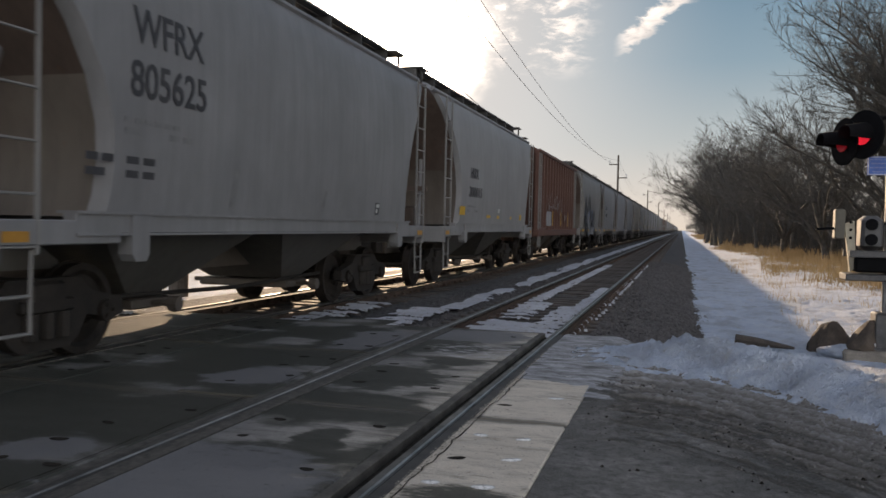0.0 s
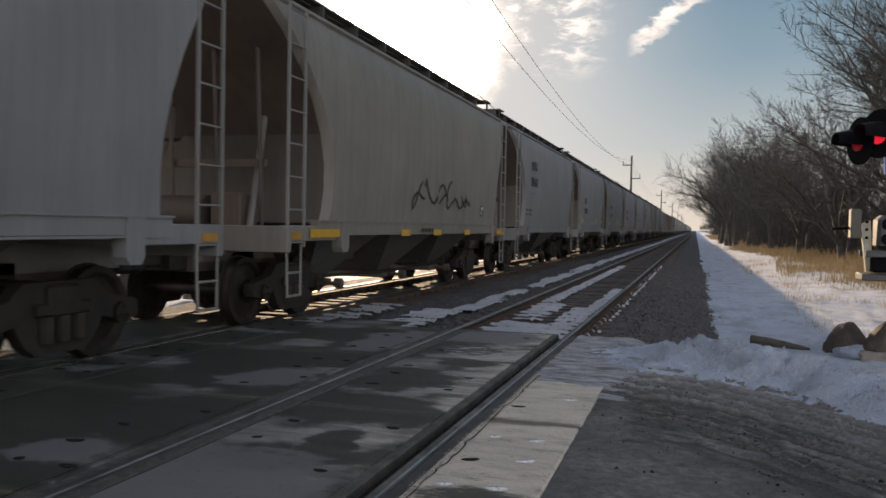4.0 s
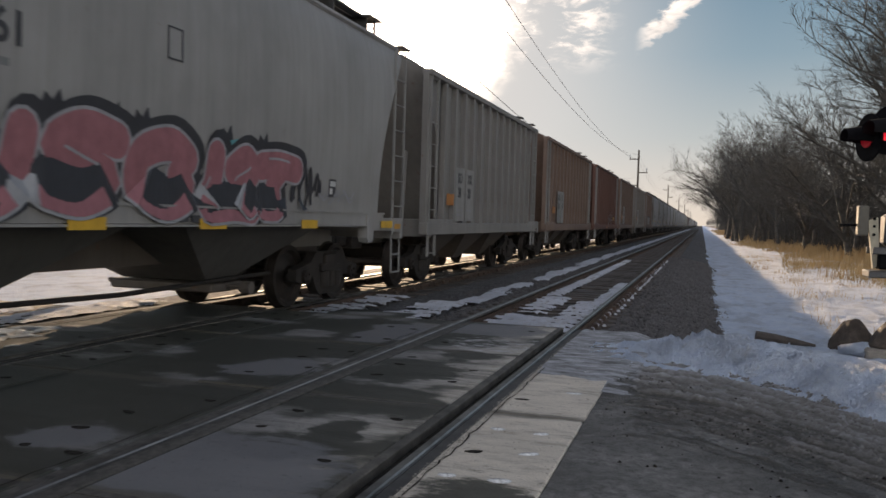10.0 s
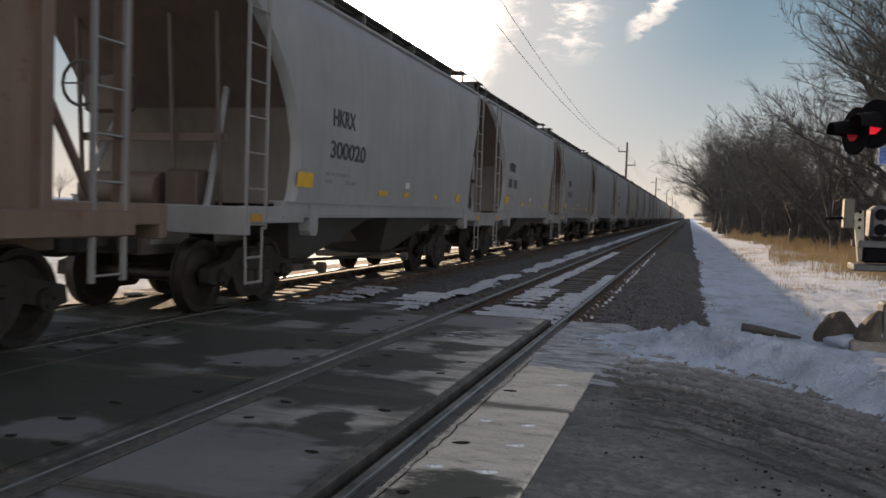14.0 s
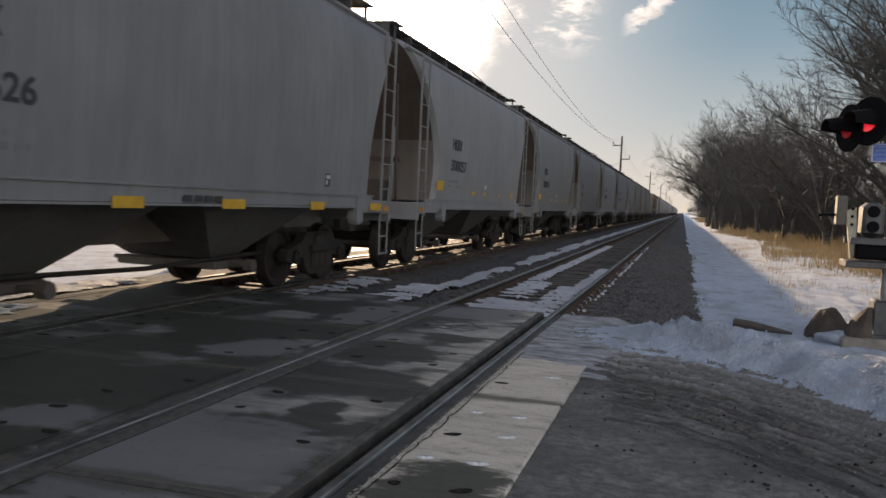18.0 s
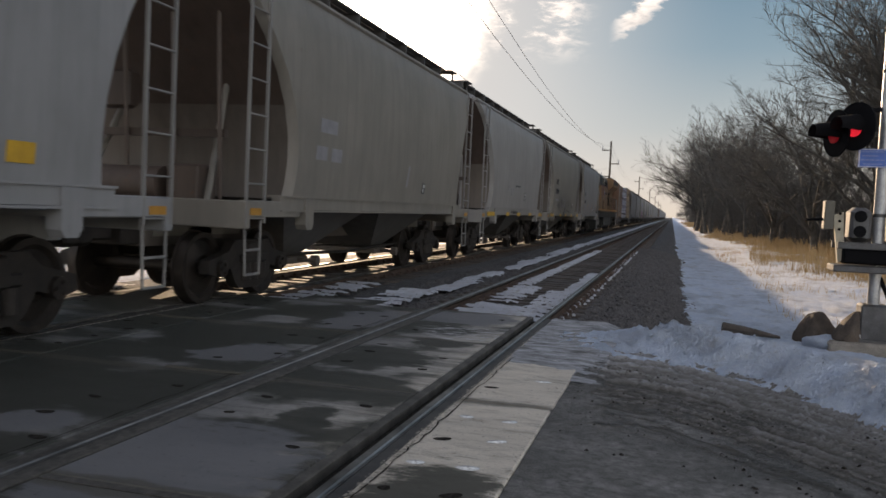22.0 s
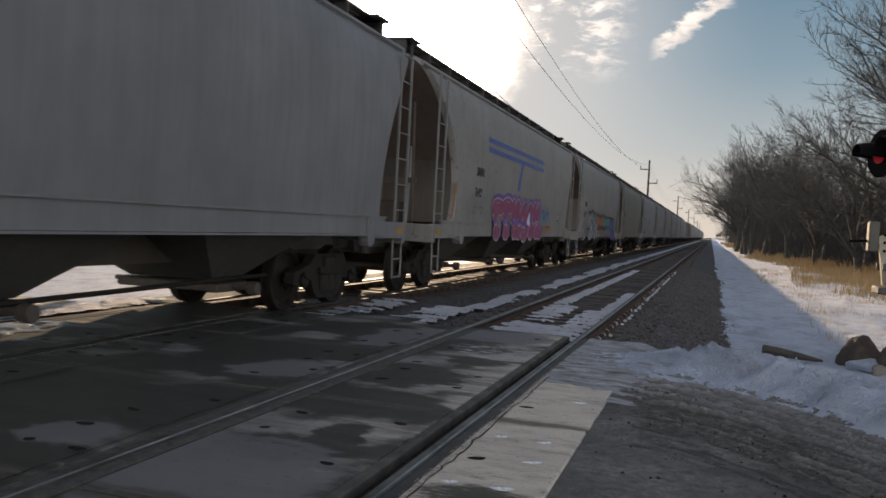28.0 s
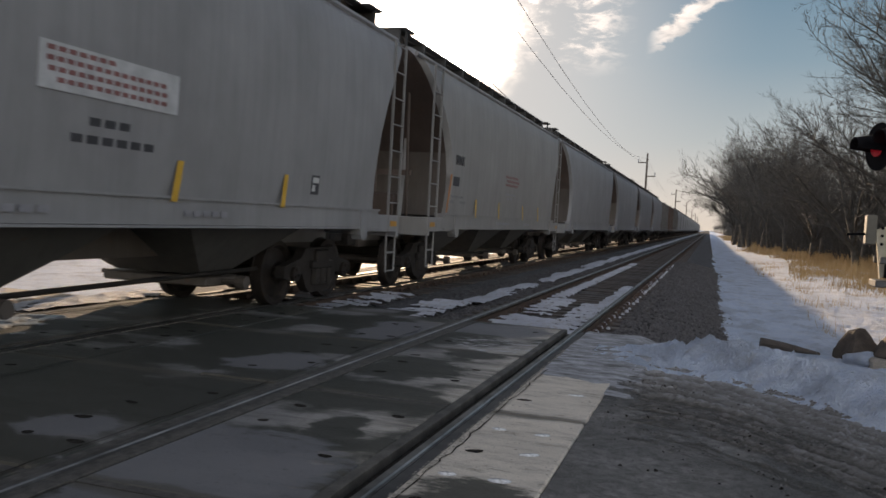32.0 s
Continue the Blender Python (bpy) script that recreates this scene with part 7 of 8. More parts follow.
def lumber_car(length):
    half = length / 2
    root = tagged(new("lumber_flatcar"), "centre-beam flatcar loaded with bare and white-wrapped lumber bundles", "flatcar", "cars of the train")
    part("deck", Mesh().box(-1.42, 1.42, -half + .95, half - .95, .90, 1.02, .01).box(-.25, .25, -half + 1, half - 1, .6, .92), FRAME_DARK, root)
    for s in (-1, 1):
        part("side_sill", Mesh().box(min(s * 1.38, s * 1.50), max(s * 1.38, s * 1.50), -half + .95, half - .95, .86, 1.03, .012), FRAME_DARK, root)
        b = part("bulkhead", Mesh().box(-1.5, 1.5, min(s * (half - 1.25), s * (half - 1.0)), max(s * (half - 1.25), s * (half - 1.0)), .9, 4.38, .02), BULKHEAD, root, "brown steel end bulkhead")
        for i in range(5):
            z = 1.2 + i * .72
            part("bulkhead_rib", Mesh().box(-1.5, 1.5, min(s * (half - 1.0), s * (half - .88)), max(s * (half - 1.0), s * (half - .88)), z, z + .1, .01), BULKHEAD, b)
        for x in (-.8, .8):
            part("bulkhead_post", Mesh().box(x - .08, x + .08, min(s * (half - 1.0), s * (half - .84)), max(s * (half - 1.0), s * (half - .84)), .9, 4.35, .01), BULKHEAD, b)
        part("ladder", ladder(1.53, s * (half - 1.12), .5, 4.2, .3, 10), RAIL_PAINT, root)
        truck(root, s * (half - 2.9))
    part("centre_beam", Mesh().box(-.06, .06, -half + 1.2, half - 1.2, 1.0, 4.25), FRAME_DARK, root)
    couplers(root, half)
    part("equipment_box", Mesh().box(-.5, .9, -4.2, -2.4, .42, .75, .08), IRON, root)
    part("brake_tank", Mesh().tube([(.95, -1.2, .52), (.95, .3, .52)], .2, 14), IRON, root)
    for y in (-6.1, -3.5, 2.1, 3.3, 6.4):
        part("stirrup", Mesh().box(1.36, 1.4, y - .02, y + .02, .30, .72).box(1.36, 1.4, y + .36, y + .40, .30, .72).box(1.36, 1.4, y - .02, y + .40, .28, .32), STEEL_DARK, root)
    part("brake_rod", Mesh().tube([(1.2, -7.4, .30), (1.2, -3.4, .44), (1.2, 7, .46)], .02, 6), STEEL_DARK, root)
    # bare bundles
    def bundles(y0, y1, count, tiers, z0, z1, material, name, label):
        dz = (z1 - z0) / tiers
        dy = (y1 - y0) / count
        for s in (-1, 1):
            for t in range(tiers):
                for c in range(count):
                    a, b = y0 + c * dy + .015, y0 + (c + 1) * dy - .015
                    m = Mesh().box(min(s * .10, s * 1.46), max(s * .10, s * 1.46), a, b, z0 + t * dz + .03, z0 + (t + 1) * dz - .005, .012)
                    ob = part(name, m, material, root, label if s > 0 else "")
                    for q in (a + .5, b - .6):
                        part("sticker", Mesh().box(min(s * .12, s * 1.42), max(s * .12, s * 1.42), q, q + .09, z0 + t * dz - .006, z0 + t * dz + .032), BARK, ob)
                    if s > 0:
                        for q in (a + (b - a) * .22, a + (b - a) * .78):
                            part("strap", Mesh().box(1.458, 1.466, q, q + .025, z0 + t * dz + .05, z0 + (t + 1) * dz), STEEL_DARK, ob)
                        if c == 0 and t in (1, 2, 3):
                            part("tag", Mesh().box(1.46, 1.468, a + .05, a + .3, z0 + (t + 1) * dz - .2, z0 + (t + 1) * dz - .08), SPRAY["sky"], ob)
    bundles(-10.15, -3.92, 2, 5, 1.03, 4.22, LUMBER, "lumber_package", "bare brown lumber bundle")
    bundles(4.22, 10.15, 2, 5, 1.03, 4.22, LUMBER_PALE, "lumber_package", "bare pale lumber bundle")
    # wrapped bundles
    for s in (-1, 1):
        for t in range(4):
            z0, z1 = 1.03 + t * .795, 1.03 + (t + 1) * .795
            end = 4.12 if t == 0 else 3.75
            for c in range(2):
                a = -3.86 + c * (end + 3.86) / 2
                b = a + (end + 3.86) / 2 - .02
                ob = part("wrapped_package", Mesh().box(min(s * .10, s * 1.47), max(s * .10, s * 1.47), a, b, z0 + .02, z1 - .005, .03), WRAP, root, "white plastic-wrapped lumber bundle" if s > 0 else "")
                if s < 0:
                    continue
                for i in range(4):
                    y = a + .12 + i * (b - a) / 4
                    part("strap", Mesh().box(1.468, 1.476, y - .1, y - .075, z0 + .05, z1), WRAP_INK, ob)
                    n = 16
                    cy, cz = y + .08, z0 + .43
                    sheet(ob, [(cy + .11 * math.cos(6.28319 * k / n), cz + .125 * math.sin(6.28319 * k / n)) for k in range(n)], 1.476, WRAP_RED, "printed_mark")
                    sheet(ob, [(cy + .078 * math.cos(6.28319 * k / n), cz + .09 * math.sin(6.28319 * k / n)) for k in range(n)], 1.479, WRAP, "printed_mark")
                    part("printed_mark", Mesh().box(1.478, 1.482, cy - .035, cy + .035, cz - .05, cz + .05), WRAP_RED, ob)
                    m = Mesh()
                    for k in range(7):
                        yy = y + .27 + k * .088
                        h = .22 if k == 0 else .16
                        m.box(1.472, 1.476, yy, yy + .04, cz - .05, cz - .05 + h).box(1.472, 1.476, yy + .04, yy + .07, cz - .05 + h * .4, cz - .05 + h * .6)
                    for k in range(6):
                        m.box(1.472, 1.476, y + .36 + k * .08, y + .36 + k * .08 + .045, cz - .14, cz - .10)
                    part("printed_line", m, WRAP_INK, ob)
    for a, b in ((-9.1, -8.4), (-7.55, -6.2), (-5.85, -5.25)):
        part("number_plate", Mesh().box(1.44, 1.498, a, b, .66, 1.0, .008), FRAME_DARK, root)
    bars(root, [(-9.0, .76, .5, .15), (-7.45, .76, .42, .15)], LETTER_WHITE, "small_lettering", 1.507)
    lettering("857", .27, LETTER_WHITE, root, -6.95, .76, 1.505, .004)
    lettering("35", .27, LETTER_WHITE, root, -5.75, .76, 1.505, .004)
    for y in (-9.9, 9.2):
        plate(root, "reflector", y, y + .55, .885, .985, SPRAY["orange"], 1.508)
    return root


# ---- the train ----
# where each car's leading end stands along the track when the clip begins
ENDS = [-21.0, -8.5, 3.9, 16.2, 28.6, 41.2, 53.6, 65.2, 77.2, 89.2, 103.15, 116.25, 128.4, 140.75, 153.15, 165.65, 177.95, 190.3, 202.6, 215.9, 228.3, 241.4, 254.0,
        266.6, 278.9, 290.3, 303.1, 314.6, 327.0, 339.9, 353.2, 365.5, 377.8, 390.5, 402.8, 415.2, 427.4, 440.3, 452.3, 465.1, 477.4, 490.3, 502.7, 524.7, 547.6,
        563.3, 579.2, 596.6, 612.8, 627.7, 643.8, 659.8, 675.0, 691.5, 707.3, 723.1, 738.9, 754.7, 770.0, 785.3]
train = []


def size(k):
    return round(ENDS[k + 1] - ENDS[k], 1)


def marks(root, top, number, y=-2.95, z=2.05, h=.25, gap=.46, color=None, wide=1.4):
    """Reporting mark and car number, and the small print below."""
    color = color or LETTER
    if top:
        lettering(top, h * 1.38, color, root, y, z + gap, 1.632, .006, squeeze=.88)
    if number:
        lettering(number, h * 1.38, color, root, y - .05, z, 1.632, .006, squeeze=wide / (len(number) * h * .72))
    bars(root, [(y - .1, z - .26, .9, .05), (y - .1, z - .37, .3, .06), (y + .6, z - .37, .45, .06)], SPRAY["stencil"])


def yellow_row(root, half, wide=False):
    """Square near the leading end and small reflectors along the side."""
    if wide:
        for y, w, z in ((-half + 2.45, .6, 1.6), (.18, .42, 1.6), (1.7, .46, 1.62), (half - 1.7, .46, 1.66)):
            plate(root, "reflector", y, y + w, z, z + .1 if y > -3 else z + .2, YELLOW, 1.634, "yellow reflector")
        plate(root, "notice", 1.78, 2.05, 1.76, 1.86, LETTER_WHITE, 1.634)
        return
    plate(root, "reflector", -half + 2.45, -half + 2.92, 1.60, 1.80, YELLOW, 1.634, "yellow reflector")
    for y, w in ((-.95, .42), (.3, .3), (2.15, .2)):
        plate(root, "reflector", y, y + w, 1.56, 1.64, YELLOW, 1.634, "yellow reflector")
    plate(root, "reflector", half - 2.6, half - 2.3, 1.55, 1.72, YELLOW, 1.634, "yellow reflector")
    plate(root, "notice", .35, .58, 1.72, 1.83, LETTER_WHITE, 1.634)


def yellow_sill(root, half):
    for y, w in ((-half + 1.7, .95), (-1.72, .45), (.13, .5), (2.4, .45), (half - 1.5, .5)):
        plate(root, "reflector", y, y + w, 1.17, 1.28, YELLOW, 1.634, "yellow reflector")
    bars(root, [(-.6, 1.24, .8, .07)], LETTER)


def slashes(root, half, mat, pairs=((-3.6, 1.5, 2.2), (-1.1, 1.5, 1.9), (1.4, 1.5, 1.85))):
    for y, z0, z1 in pairs:
        m = Mesh().add([(1.634, y, z0), (1.634, y + .1, z0), (1.634, y + .2, z1), (1.634, y + .1, z1)], [(0, 1, 2, 3)])
        part("weld_streak", m, mat, root, smooth=0)


def dress(k, root):
    """What is painted on each car's side."""
    half = size(k) / 2
    if k in (2, 10):
        if k == 2:
            marks(root, "WFRX", "805625", -3.4, 2.5, .34, .5, wide=1.35)
        else:
            marks(root, "WFRX", "805612", -3.3, 2.64, .30, .5, wide=1.2)
        slashes(root, half, SPRAY["stencil"], ((-1.6, 1.5, 1.95), (.9, 1.5, 1.8), (1.6, 1.5, 1.75)))
        bars(root, [(-4.0, 1.86, .42, .07), (-3.45, 1.86, .5, .07), (-4.0, 1.73, .36, .07), (-3.45, 1.73, .5, .07)], LETTER)
        placard(root, 3.1, 1.5, .16)
    if k == 15:
        plate(root, "repaint_patch", -3.3, -1.85, 2.50, 2.92, SPRAY["grey"], 1.631)
        marks(root, "WFRX", "811709", -3.18, 2.6, .29, .60, wide=1.12)
        slashes(root, half, SPRAY["grey"], ((-4.1, 1.6, 2.4),))
    numbers = {3: "300015", 11: "300029", 14: "300058", 25: "300020", 29: "300047", 32: "300057", 33: "300019", 35: "300032", 36: "300030", 37: "300020"}
    if k in numbers:
        marks(root, "HKRX", numbers[k])
        yellow_row(root, half, k in (11, 14))
    if k in (12, 13, 26, 27):
        marks(root, "HKRX", "")
        bars(root, [(-3.0, 2.05, 1.4, .25)], LETTER)
        yellow_row(root, half, k < 20)
    if k in (6, 31):
        marks(root, "CEFX", "312859" if k == 6 else "317626", -2.64 if k == 6 else -3.62, 2.12 if k == 6 else 1.97, .22, .47, wide=1.12)
        yellow_sill(root, half)
        placard(root, 3.0, 1.5, .15)
    if k == 5:
        # tall dark figures with pale blue between, sprayed by hand
        for i, (paint, x, shape) in enumerate((
                ("grey", 1.634, ((-.72, 1.02), (-.43, 1.40), (.81, 1.40), (.97, 1.02))), ("grey", 1.634, ((-2.0, 1.0), (-.9, 1.0), (-.6, 2.4), (-1.2, 3.0), (-2.0, 3.05))),
                ("sky", 1.637, ((-1.82, 2.2), (-1.46, 2.2), (-1.47, 1.87), (-1.6, 1.74), (-1.75, 1.8))), ("sky", 1.637, ((-1.24, 2.28), (-.76, 2.32), (-.79, 2.0), (-1.21, 1.97))),
                ("black", 1.640, ((-1.86, 3.1), (-1.62, 2.75), (-1.5, 3.1), (-1.28, 3.08), (-1.33, 2.55), (-1.45, 2.1), (-1.62, 2.28), (-1.8, 2.15), (-1.88, 2.5))),
                ("black", 1.640, ((-1.18, 3.06), (-.75, 3.06), (-.72, 2.78), (-.62, 2.76), (-.64, 2.33), (-.95, 2.42), (-1.26, 2.24), (-1.15, 2.62))),
                ("black", 1.642, ((-.77, 2.34), (-.56, 2.3), (-.42, 1.93), (.0, 1.58), (-.4, 1.36), (-.7, 1.08), (-.95, 1.4), (-.8, 1.9))),
                ("black", 1.640, ((-.36, 2.1), (-.2, 2.28), (.02, 2.36), (.2, 2.2), (.14, 1.78), (-.13, 1.72), (-.31, 1.86))), ("sky", 1.639, ((.1, 2.36), (.42, 2.34), (.33, 1.85), (.15, 1.8))),
                ("black", 1.644, ((.4, 2.35), (.68, 2.34), (.88, 2.0), (.62, 1.62), (.42, 1.4), (.13, 1.41), (.31, 1.83))),
                ("black", 1.642, ((.78, 1.5), (.82, 2.0), (1.1, 2.25), (1.44, 2.34), (1.7, 2.24), (1.78, 1.5), (1.74, .96), (1.45, 1.25), (1.3, 1.05), (1.06, .98))), ("grey", 1.646, ((1.12, 1.3), (1.42, 1.9), (1.4, 1.4), (1.25, 1.2))),
                ("black", 1.640, ((-2.6, 2.6), (-2.0, 2.42), (-1.83, 2.1), (-1.74, 1.7), (-1.8, 1.1), (-2.05, .95), (-2.3, 1.5))), ("grey", 1.643, ((-2.3, 2.2), (-2.0, 2.0), (-2.0, 1.5), (-2.2, 1.6))),
                ("black", 1.640, ((-3.4, 1.0), (-3.3, 2.6), (-2.9, 3.0), (-2.6, 2.5), (-2.75, 1.0))), ("sky", 1.643, ((-3.1, 1.6), (-3.0, 2.3), (-2.85, 2.2), (-2.9, 1.5))))):
            sheet(root, smooth_path(list(shape) + [shape[0]], 4)[:-1], x, SPRAY[paint])
        yellow_sill(root, half)
        placard(root, 2.6, 1.55, .2)
    if k == 9:
        scrawl(root, -1.0, 2.6, 1.55, 2.3, 5, "black", 9, .05)
        scrawl(root, 2.5, 2.9, 1.7, 2.2, 1, "black", 10, .05)
        yellow_sill(root, half)
        placard(root, 4.0, 1.6, .2)
    if k in (16, 34, 41):
        marks(root, "TILX", "332055" if k == 41 else "", -3.45, 1.94, .2, .42, wide=.9)
        if k != 41:
            bars(root, [(-3.5, 1.94, .85, .2)], LETTER)
        for y in (-half + 2.45, -1.4, 1.2, half - 2.5):
            part("reflector", Mesh().add([(1.634, y, 1.5), (1.634, y + .1, 1.5), (1.634, y + .16, 1.98), (1.634, y + .06, 1.98)], [(0, 1, 2, 3)]), AMBER, root, smooth=0)
        placard(root, 2.6, 1.55, .2)
        plate(root, "notice", 2.1, 2.3, 1.55, 1.64, LETTER_WHITE, 1.634)
        slashes(root, half, SPRAY["grey"], ((.4, 1.7, 3.1), (-.8, 1.6, 2.8)))
    if k == 17:
        marks(root, "CBFX", "314645", -3.3, 2.3, .24, .45, wide=1.2)
        for y in (-3.4, -1.4, .4, 2.2, 4.1):
            plate(root, "reflector", y, y + (.9 if y > 4 else .5), 1.25, 1.37, SPRAY["orange"], 1.634, "orange reflector")
        bars(root, [(-1.2, 2.2, .9, .05), (-1.2, 2.1, .7, .05), (-1.2, 2.0, .9, .05), (-3.2, 1.62, 1.6, .05), (.3, 1.62, .9, .05), (1.75, 2.16, .5, .08)] + [(1.45, 2.04 - .1 * i, .78, .04) for i in range(5)], LETTER)
        placard(root, 3.38, 1.62, .2)
    if k == 18:
        marks(root, "", "", -3.3, 2.75, .3)
        lettering("61", .36, LETTER, root, -2.5, 2.55, 1.632, .008)
        piece(root, -4.4, 2.35, 1.22, 2.16, 6, "pink", "silver", 18, shapes=(3, 5, 4, 0, 1, 2))
        sheet(root, [(.56, 1.87), (.66, 2.12), (1.1, 2.2), (1.05, 1.84), (.75, 1.7)], 1.632, SPRAY["teal"])
        scrawl(root, 2.2, 3.0, 1.3, 2.05, 5, "black", 17, .06)
        scrawl(root, 3.0, 4.2, 1.5, 1.75, 4, "grey", 16, .03)
        for y in (-1.9, -1.2, -.8, .62, 1.4):
            sheet(root, [(y - .16, 2.0), (y - .06, 2.26), (y + .02, 2.2), (y + .1, 2.3), (y + .2, 2.0)], 1.630, SPRAY["black"])
        part("marker_frame", Mesh().box(1.63, 1.634, -.42, -.18, 2.80, 2.815).box(1.63, 1.634, -.42, -.18, 3.10, 3.115).box(1.63, 1.634, -.42, -.405, 2.80, 3.11).box(1.63, 1.634, -.195, -.18, 2.80, 3.11), LETTER, root)
        yellow_sill(root, half)
        placard(root, 3.3, 1.6, .2)
    if k == 30:
        slashes(root, half, SPRAY["grey"], ((.6, 1.8, 2.2),))
        placard(root, 2.9, 1.6, .17)
    if k == 38:
        bars(root, [(-3.2, 2.35, .85, .2), (-3.3, 1.95, 1.1, .2)], SPRAY["grey"])
        placard(root, 2.0, 1.6, .17)
        slashes(root, half, SPRAY["grey"], ((.9, 1.7, 2.1),))
    if k == 39:
        yellow_sill(root, half)
        bars(root, [(-1.4, 1.95, .3, .04), (-1.4, 2.05, .3, .04), (-1.0, 2.0, .6, .035), (-1.0, 1.92, .6, .035), (-1.0, 1.84, .6, .035)], SPRAY["grey"])
        bars(root, [(-.9, 1.25, .9, .08), (-.2, 2.1, .9, .06)], LETTER)
        placard(root, 1.6, 1.7, .2)
    if k == 40:
        marks(root, "CEFX", "310704", -3.2, 2.15, .22, .42, wide=1.1)
        plate(root, "print_row", -3.15, -2.1, 1.86, 1.94, SPRAY["grey"], 1.633)
        scrawl(root, -1.75, .6, 1.2, 2.2, 9, "black", 40, .05)
        scrawl(root, -1.7, .7, 1.25, 2.15, 8, "grey", 42, .03)
        scrawl(root, .6, 2.9, 1.3, 2.1, 8, "black", 41, .03)
        scrawl(root, -2.4, -1.9, 1.3, 1.9, 2, "black", 43, .05)
        yellow_sill(root, half)
        placard(root, 3.2, 1.6, .18)
    if k == 46:
        marks(root, "SMNX", "242", -4.86, 1.98, .19, .45, wide=.62)
        scrawl(root, -5.5, -3.6, 1.6, 2.2, 4, "grey", 46, .03)
        piece(root, -3.3, 2.3, .98, 2.1, 6, "magenta", "white", 47, glow="purple", second="magenta")
        for d in (0, .22):
            part("painted_band", Mesh().add([(1.634, -4.0, 3.25 - d), (1.634, 2.5, 3.25 - d), (1.634, 2.5, 3.36 - d), (1.634, -4.0, 3.36 - d)], [(0, 1, 2, 3)]), SPRAY["blue"], root, smooth=0)
        part("painted_band", Mesh().add([(1.634, -.9, 2.3), (1.634, -.6, 2.3), (1.634, -.2, 3.1), (1.634, -.5, 3.1)], [(0, 1, 2, 3)]), SPRAY["blue"], root, smooth=0)
        plate(root, "repaint_patch", 2.6, 3.9, 1.55, 1.93, SPRAY["sky"], 1.633)
        scrawl(root, 2.7, 3.8, 1.5, 2.1, 4, "black", 48, .03)
        scrawl(root, 2.5, 4.0, 1.15, 1.5, 9, "orange", 49, .03)
        placard(root, 5.4, 1.6, .2)
    if k == 47:
        marks(root, "SMNX", "951", -5.45, 1.92, .2, .42, wide=.6)
        piece(root, -4.3, -1.2, .95, 2.15, 4, "silver", "black", 50)
        piece(root, -1.0, .9, 1.25, 2.1, 3, "orange", "red", 51)
        scrawl(root, -.2, 2.6, .95, 1.3, 7, "red", 54, .03)
        piece(root, .95, 3.3, 1.3, 2.05, 4, "teal", "white", 52)
        piece(root, 3.5, 5.3, .95, 2.05, 3, "blue", "purple", 53, second="purple")
        plate(root, "notice", -3.85, -3.6, 2.15, 2.45, SPRAY["grey"], 1.634)
    if k == 48:
        marks(root, "ASHX", "1171", -5.05, 1.88, .2, .44, wide=.75)
        for y in (-3.2, -.2, 3.0):
            plate(root, "reflector", y, y + .09, 1.55, 1.85, YELLOW, 1.634)
        plate(root, "notice", -3.6, -3.35, 2.2, 2.45, SPRAY["grey"], 1.634)
    if k in (49, 50, 51):
        yn = -5.32 if k == 49 else -5.0
        marks(root, "SMNX", "", yn, 2.0, .19, .42)
        bars(root, [(yn - .05, 1.98, .6, .19)], LETTER)
        for y in (-3.44, -1.34, 1.37, 3.5):
            part("reflector", Mesh().add([(1.634, y, 1.36), (1.634, y + .1, 1.36), (1.634, y + .26, 1.76), (1.634, y + .16, 1.76)], [(0, 1, 2, 3)]), YELLOW, root, "yellow reflector", smooth=0)
        if k != 50:
            bars(root, [(-.6, 2.40, 1.4, .06), (-.5, 2.30, 1.45, .06), (-.6, 2.20, 1.4, .06)], LETTER_RED)
            bars(root, [(-.5, 1.97, 1.1, .05), (-.35, 1.86, .6, .05)], SPRAY["grey"])
        bars(root, [(-1.5, 1.22, 1.4, .06), (1.6, 1.22, .8, .06)], SPRAY["grey"])
    if k in (46, 47, 48, 49, 50, 51):
        part("reflector", Mesh().add([(1.634, -half + 2.25, 1.44), (1.634, -half + 2.36, 1.44), (1.634, -half + 2.44, 2.2), (1.634, -half + 2.33, 2.2)], [(0, 1, 2, 3)]), SPRAY["orange"], root, smooth=0)
    if k == 48:
        scrawl(root, -5.1, -3.9, 2.62, 2.95, 3, "teal", 55, .07)
    if k == 49:
        scrawl(root, -4.45, -3.55, 1.34, 2.12, 5, "maroon", 60, .03)
        sheet(root, [(-4.72 + .16 * math.cos(6.28319 * i / 16), 1.56 + .16 * math.sin(6.28319 * i / 16)) for i in range(16)], 1.636, SPRAY["maroon"])
        part("marker_frame", Mesh().box(1.63, 1.634, -3.28, -3.03, 2.13, 2.145).box(1.63, 1.634, -3.28, -3.03, 2.40, 2.415).box(1.63, 1.634, -3.28, -3.265, 2.145, 2.40).box(1.63, 1.634, -3.045, -3.03, 2.145, 2.40).box(1.63, 1.634, -3.19, -3.12, 2.22, 2.32), LETTER, root)
    if k == 50:
        p = plate(root, "notice", -.3, 1.45, 2.18, 2.55, SPRAY["white"], 1.636, "white notice with red print")
        bars(p, [(-.22, 2.48, .8, .04), (-.22, 2.40, 1.5, .04), (-.2, 2.32, 1.5, .04), (-.1, 2.24, 1.4, .04)], LETTER_RED, "print", 1.640)
        bars(root, [(.3, 1.95, .55, .07), (.1, 1.80, 1.1, .07)], LETTER)
        placard(root, 4.4, 1.55, .2)
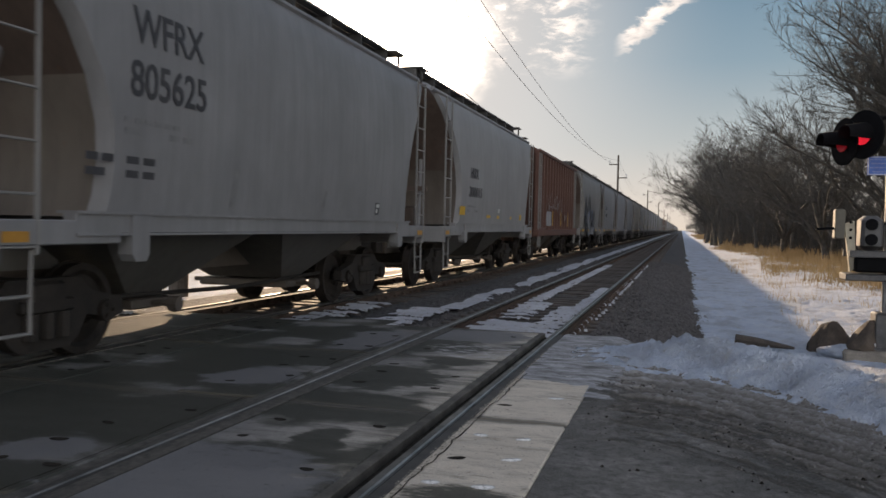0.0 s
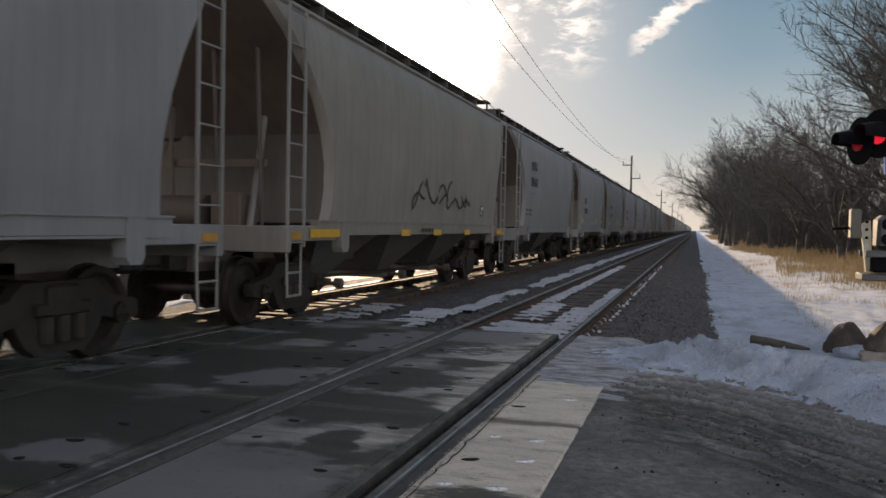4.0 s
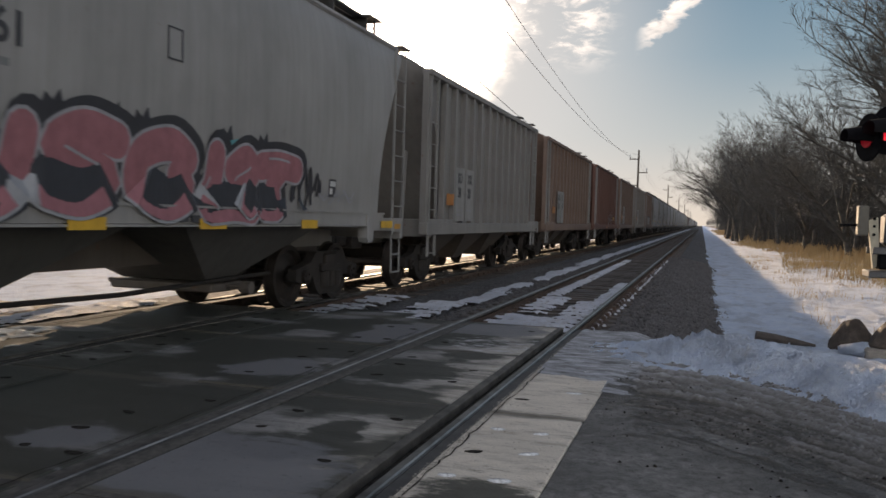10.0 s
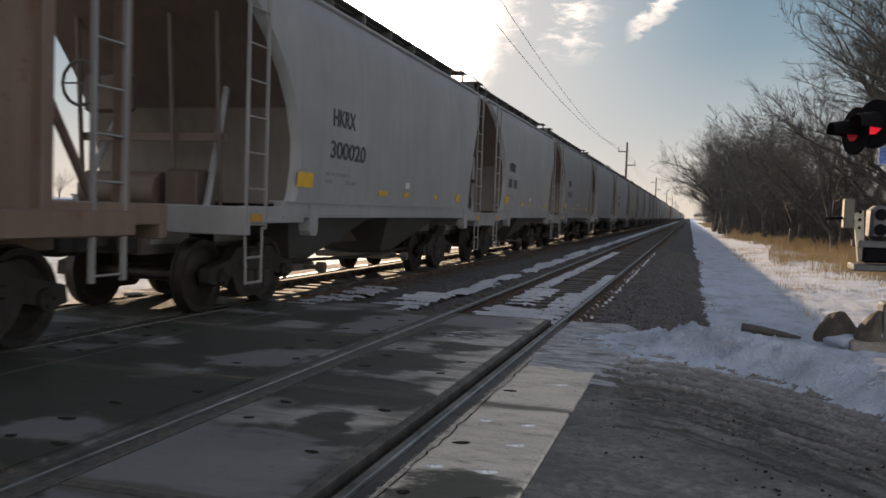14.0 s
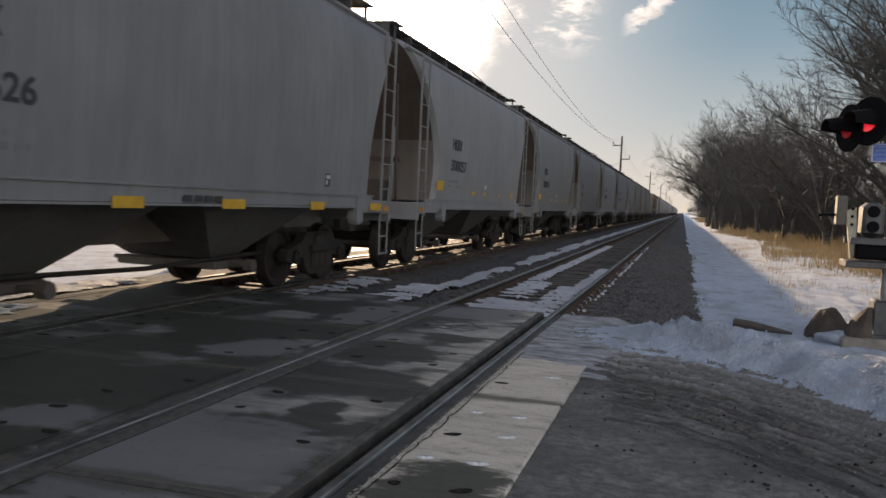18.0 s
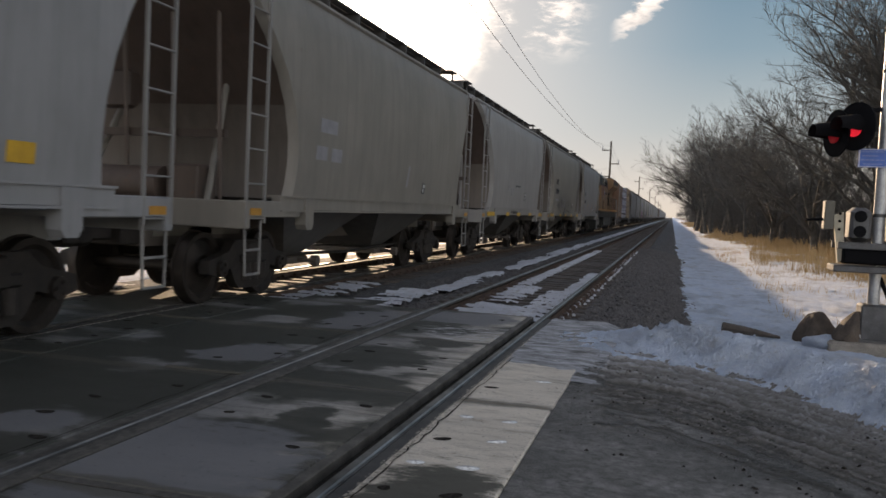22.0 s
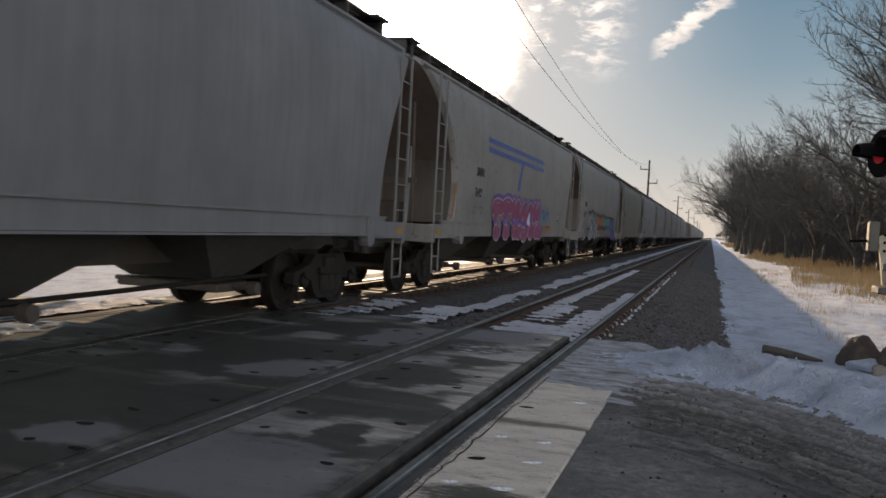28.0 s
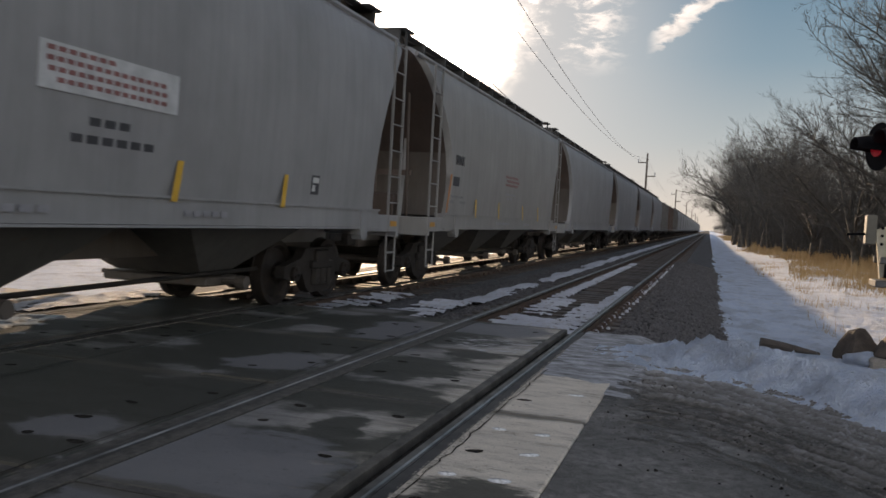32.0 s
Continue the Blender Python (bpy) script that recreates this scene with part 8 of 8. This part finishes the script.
    if k == 4:
        scrawl(root, -3.6, .6, 1.6, 2.7, 6, "grey", 70, .035, 1.612)
        plate(root, "repaint_patch", -3.6, -2.4, 1.4, 1.95, SPRAY["silver"], 1.612)
        for y in (-2.1, .2, 2.4):
            plate(root, "reflector", y, y + .1, 1.4, 2.0, YELLOW, 1.614)
        placard(root, 1.2, 1.6, .24)
    if k in (19, 20, 22, 23):
        plate(root, "repaint_patch", -3.44, -2.79, 1.3, 2.42, SPRAY["patch"], 1.603)
        plate(root, "repaint_patch", -2.70, -2.05, 1.3, 2.42, SPRAY["patch"], 1.603)
        two = {19: "20", 20: "10", 22: "87", 23: "04"}[k]
        for text, y, z in (("SO", -3.3, 2.1), ("XX" if k != 20 else "O", -2.55, 2.1), ("38", -3.3, 1.8), (two, -2.55, 1.8)):
            lettering(text, .30, LETTER, root, y, z, 1.607, .006, squeeze=.8)
        bars(root, [(-3.35, 1.5, .5, .06), (-2.6, 1.5, .45, .06), (-3.35, 1.4, .5, .06)], SPRAY["grey"], "small_lettering", 1.607)
        plate(root, "reflector", -half + 2.1, -half + 2.6, 1.62, 1.85, SPRAY["orange"], 1.612)
    if k == 21:
        scrawl(root, .35, 1.4, 1.1, 2.0, 3, "grey", 71, .03, 1.612)
        scrawl(root, 1.3, 2.6, 1.1, 2.1, 4, "grey", 73, .03, 1.612)
        scrawl(root, .4, 2.5, 1.2, 1.9, 6, "black", 74, .04, 1.611)
        plate(root, "reflector", -.33, .15, 1.05, 1.17, SPRAY["orange"], 1.614)
        plate(root, "reflector", 2.95, 3.28, 1.50, 1.68, YELLOW, 1.614)
    if k == 24:
        piece(root, -2.8, .8, 1.25, 2.0, 4, "patch", "grey", 72, x=1.607)


def side_width(z):
    """Half width of a curved-side car at height z."""
    if z < 1.412:
        return 1.626
    return float(np.interp(z, [q[0] for q in reversed(SHELL)], [q[1] for q in reversed(SHELL)]))


def lay_on(root):
    """Bends what is painted on a car's side to the curve of its tank."""
    for ob in root.children_recursive:
        if not ob.name.startswith(("lettering", "small_lettering", "reflector", "notice", "placard", "graffiti", "repaint_patch", "weld_streak", "painted_band", "print", "marker_frame")):
            continue
        if ob.data.vertices and (ob.matrix_basis @ ob.data.vertices[0].co).x < 1.62:
            continue
        m = ob.matrix_basis
        back = m.inverted()
        lift = .012 if ob.name.startswith("graffiti") else .006
        for v in ob.data.vertices:
            w = m @ v.co
            w.x += side_width(w.z) + lift - 1.63
            v.co = back @ w


PAINTS = {2: GREY, 3: GREY_LIGHT, 4: BROWN, 5: WHITE, 6: GREY_LIGHT, 7: GREY_LIGHT, 8: GREY, 9: TAN, 10: GREY, 15: GREY_LIGHT, 16: TAN, 17: WHITE, 18: WHITE, 19: DARK_GREY, 20: RUST, 21: BROWN, 22: RUST,
          23: TAN_DARK, 24: RUST, 30: TAN, 31: GREY, 34: GREY, 38: TAN, 39: WHITE, 40: TAN, 41: WHITE, 44: GREY, 45: GREY, 46: STAINED, 47: WHITE, 48: TAN, 49: GREY_LIGHT, 50: GREY_LIGHT, 51: WHITE, 56: DARK_GREY, 57: RUST, 58: DARK_GREY}
WORDS = {4: "brown ribbed hopper car with silver scrawls on its side", 5: "white hopper car with large black sprayed figures", 9: "tan hopper car with a black scrawled tag", 18: "white hopper car with pink outlined graffiti",
         19: "dark grey ribbed hopper car with a pale number patch", 20: "rusty ribbed hopper car with a pale number patch", 21: "brown ribbed hopper car with silver graffiti", 22: "rusty brown ribbed hopper car with a pale number patch",
         23: "tan ribbed hopper car with a pale number patch", 24: "rusty ribbed hopper car with silver graffiti", 40: "tan hopper car with black scrawled graffiti", 46: "white hopper car with blue bands and pink graffiti",
         47: "white hopper car with a row of coloured graffiti", 49: "light grey hopper car with a red scrawl", 50: "light grey hopper car with a white notice", 2: "grey hopper car with black lettering and weld streaks",
         15: "light grey hopper car with a patched number", 41: "white hopper car with black lettering and yellow slashes", 39: "white hopper car with yellow marks along its sill"}
RIBBED = (4, 19, 20, 21, 22, 23, 24, 56, 57, 58)
for k in range(len(ENDS) - 1):
    paint = PAINTS.get(k, GREY_LIGHT if k % 3 else GREY)
    far = k > 51 or k < 2
    if k == 42:
        root = locomotive(size(k))
    elif k == 43:
        root = lumber_car(size(k))
    elif k in RIBBED:
        root = ribbed(size(k), paint, label=WORDS.get(k, "dark weathered ribbed hopper car far down the train"), simple=far)
    else:
        plain = {GREY: "weathered grey", GREY_LIGHT: "light grey", TAN: "stained tan", WHITE: "off-white", STAINED: "stained off-white", DARK_GREY: "dark grey"}[paint] + " curved-side hopper car on the far track"
        root = hopper(size(k), paint, 2 if size(k) < 14 else 3, label=WORDS.get(k, plain), simple=far)
    dress(k, root)
    if k not in RIBBED and k not in (42, 43):
        lay_on(root)
    train.append((root, (ENDS[k] + ENDS[k + 1]) / 2))
last = hopper(15.6, GREY, 3, label="weathered grey curved-side hopper car on the far track", simple=True)
u = ENDS[-1]
train.append((last, u + 7.8))
for i in range(21):
    u += 15.6
    train.append((copy_thing(last, pose(0, 0, 0)), u + 7.8))


def share_spin(source, others):
    """Wheelsets at the same seat of their trucks turn alike."""
    for w in others:
        w.rotation_mode = "QUATERNION"
        data = w.animation_data_create()
        data.action = source.animation_data.action
        data.action_slot = source.animation_data.action_slot


def motions():
    for root, u in train:
        walk(root, [(0, pose(TRAIN_X, u, 0)), (32, pose(TRAIN_X, u - SPEED * 32, 0))])
    seats = {}
    for ob in scene.objects:
        if ob.name.startswith("wheelset"):
            seats.setdefault(round(ob.location.y, 2), []).append(ob)
    turn = math.degrees(SPEED / WHEEL_R) / FPS
    for y, sets in seats.items():
        walk(sets[0], [(n / FPS, pose(0, y, WHEEL_R, turn * n)) for n in range(32 * FPS + 1)])
        share_spin(sets[0], sets[1:])


motions()
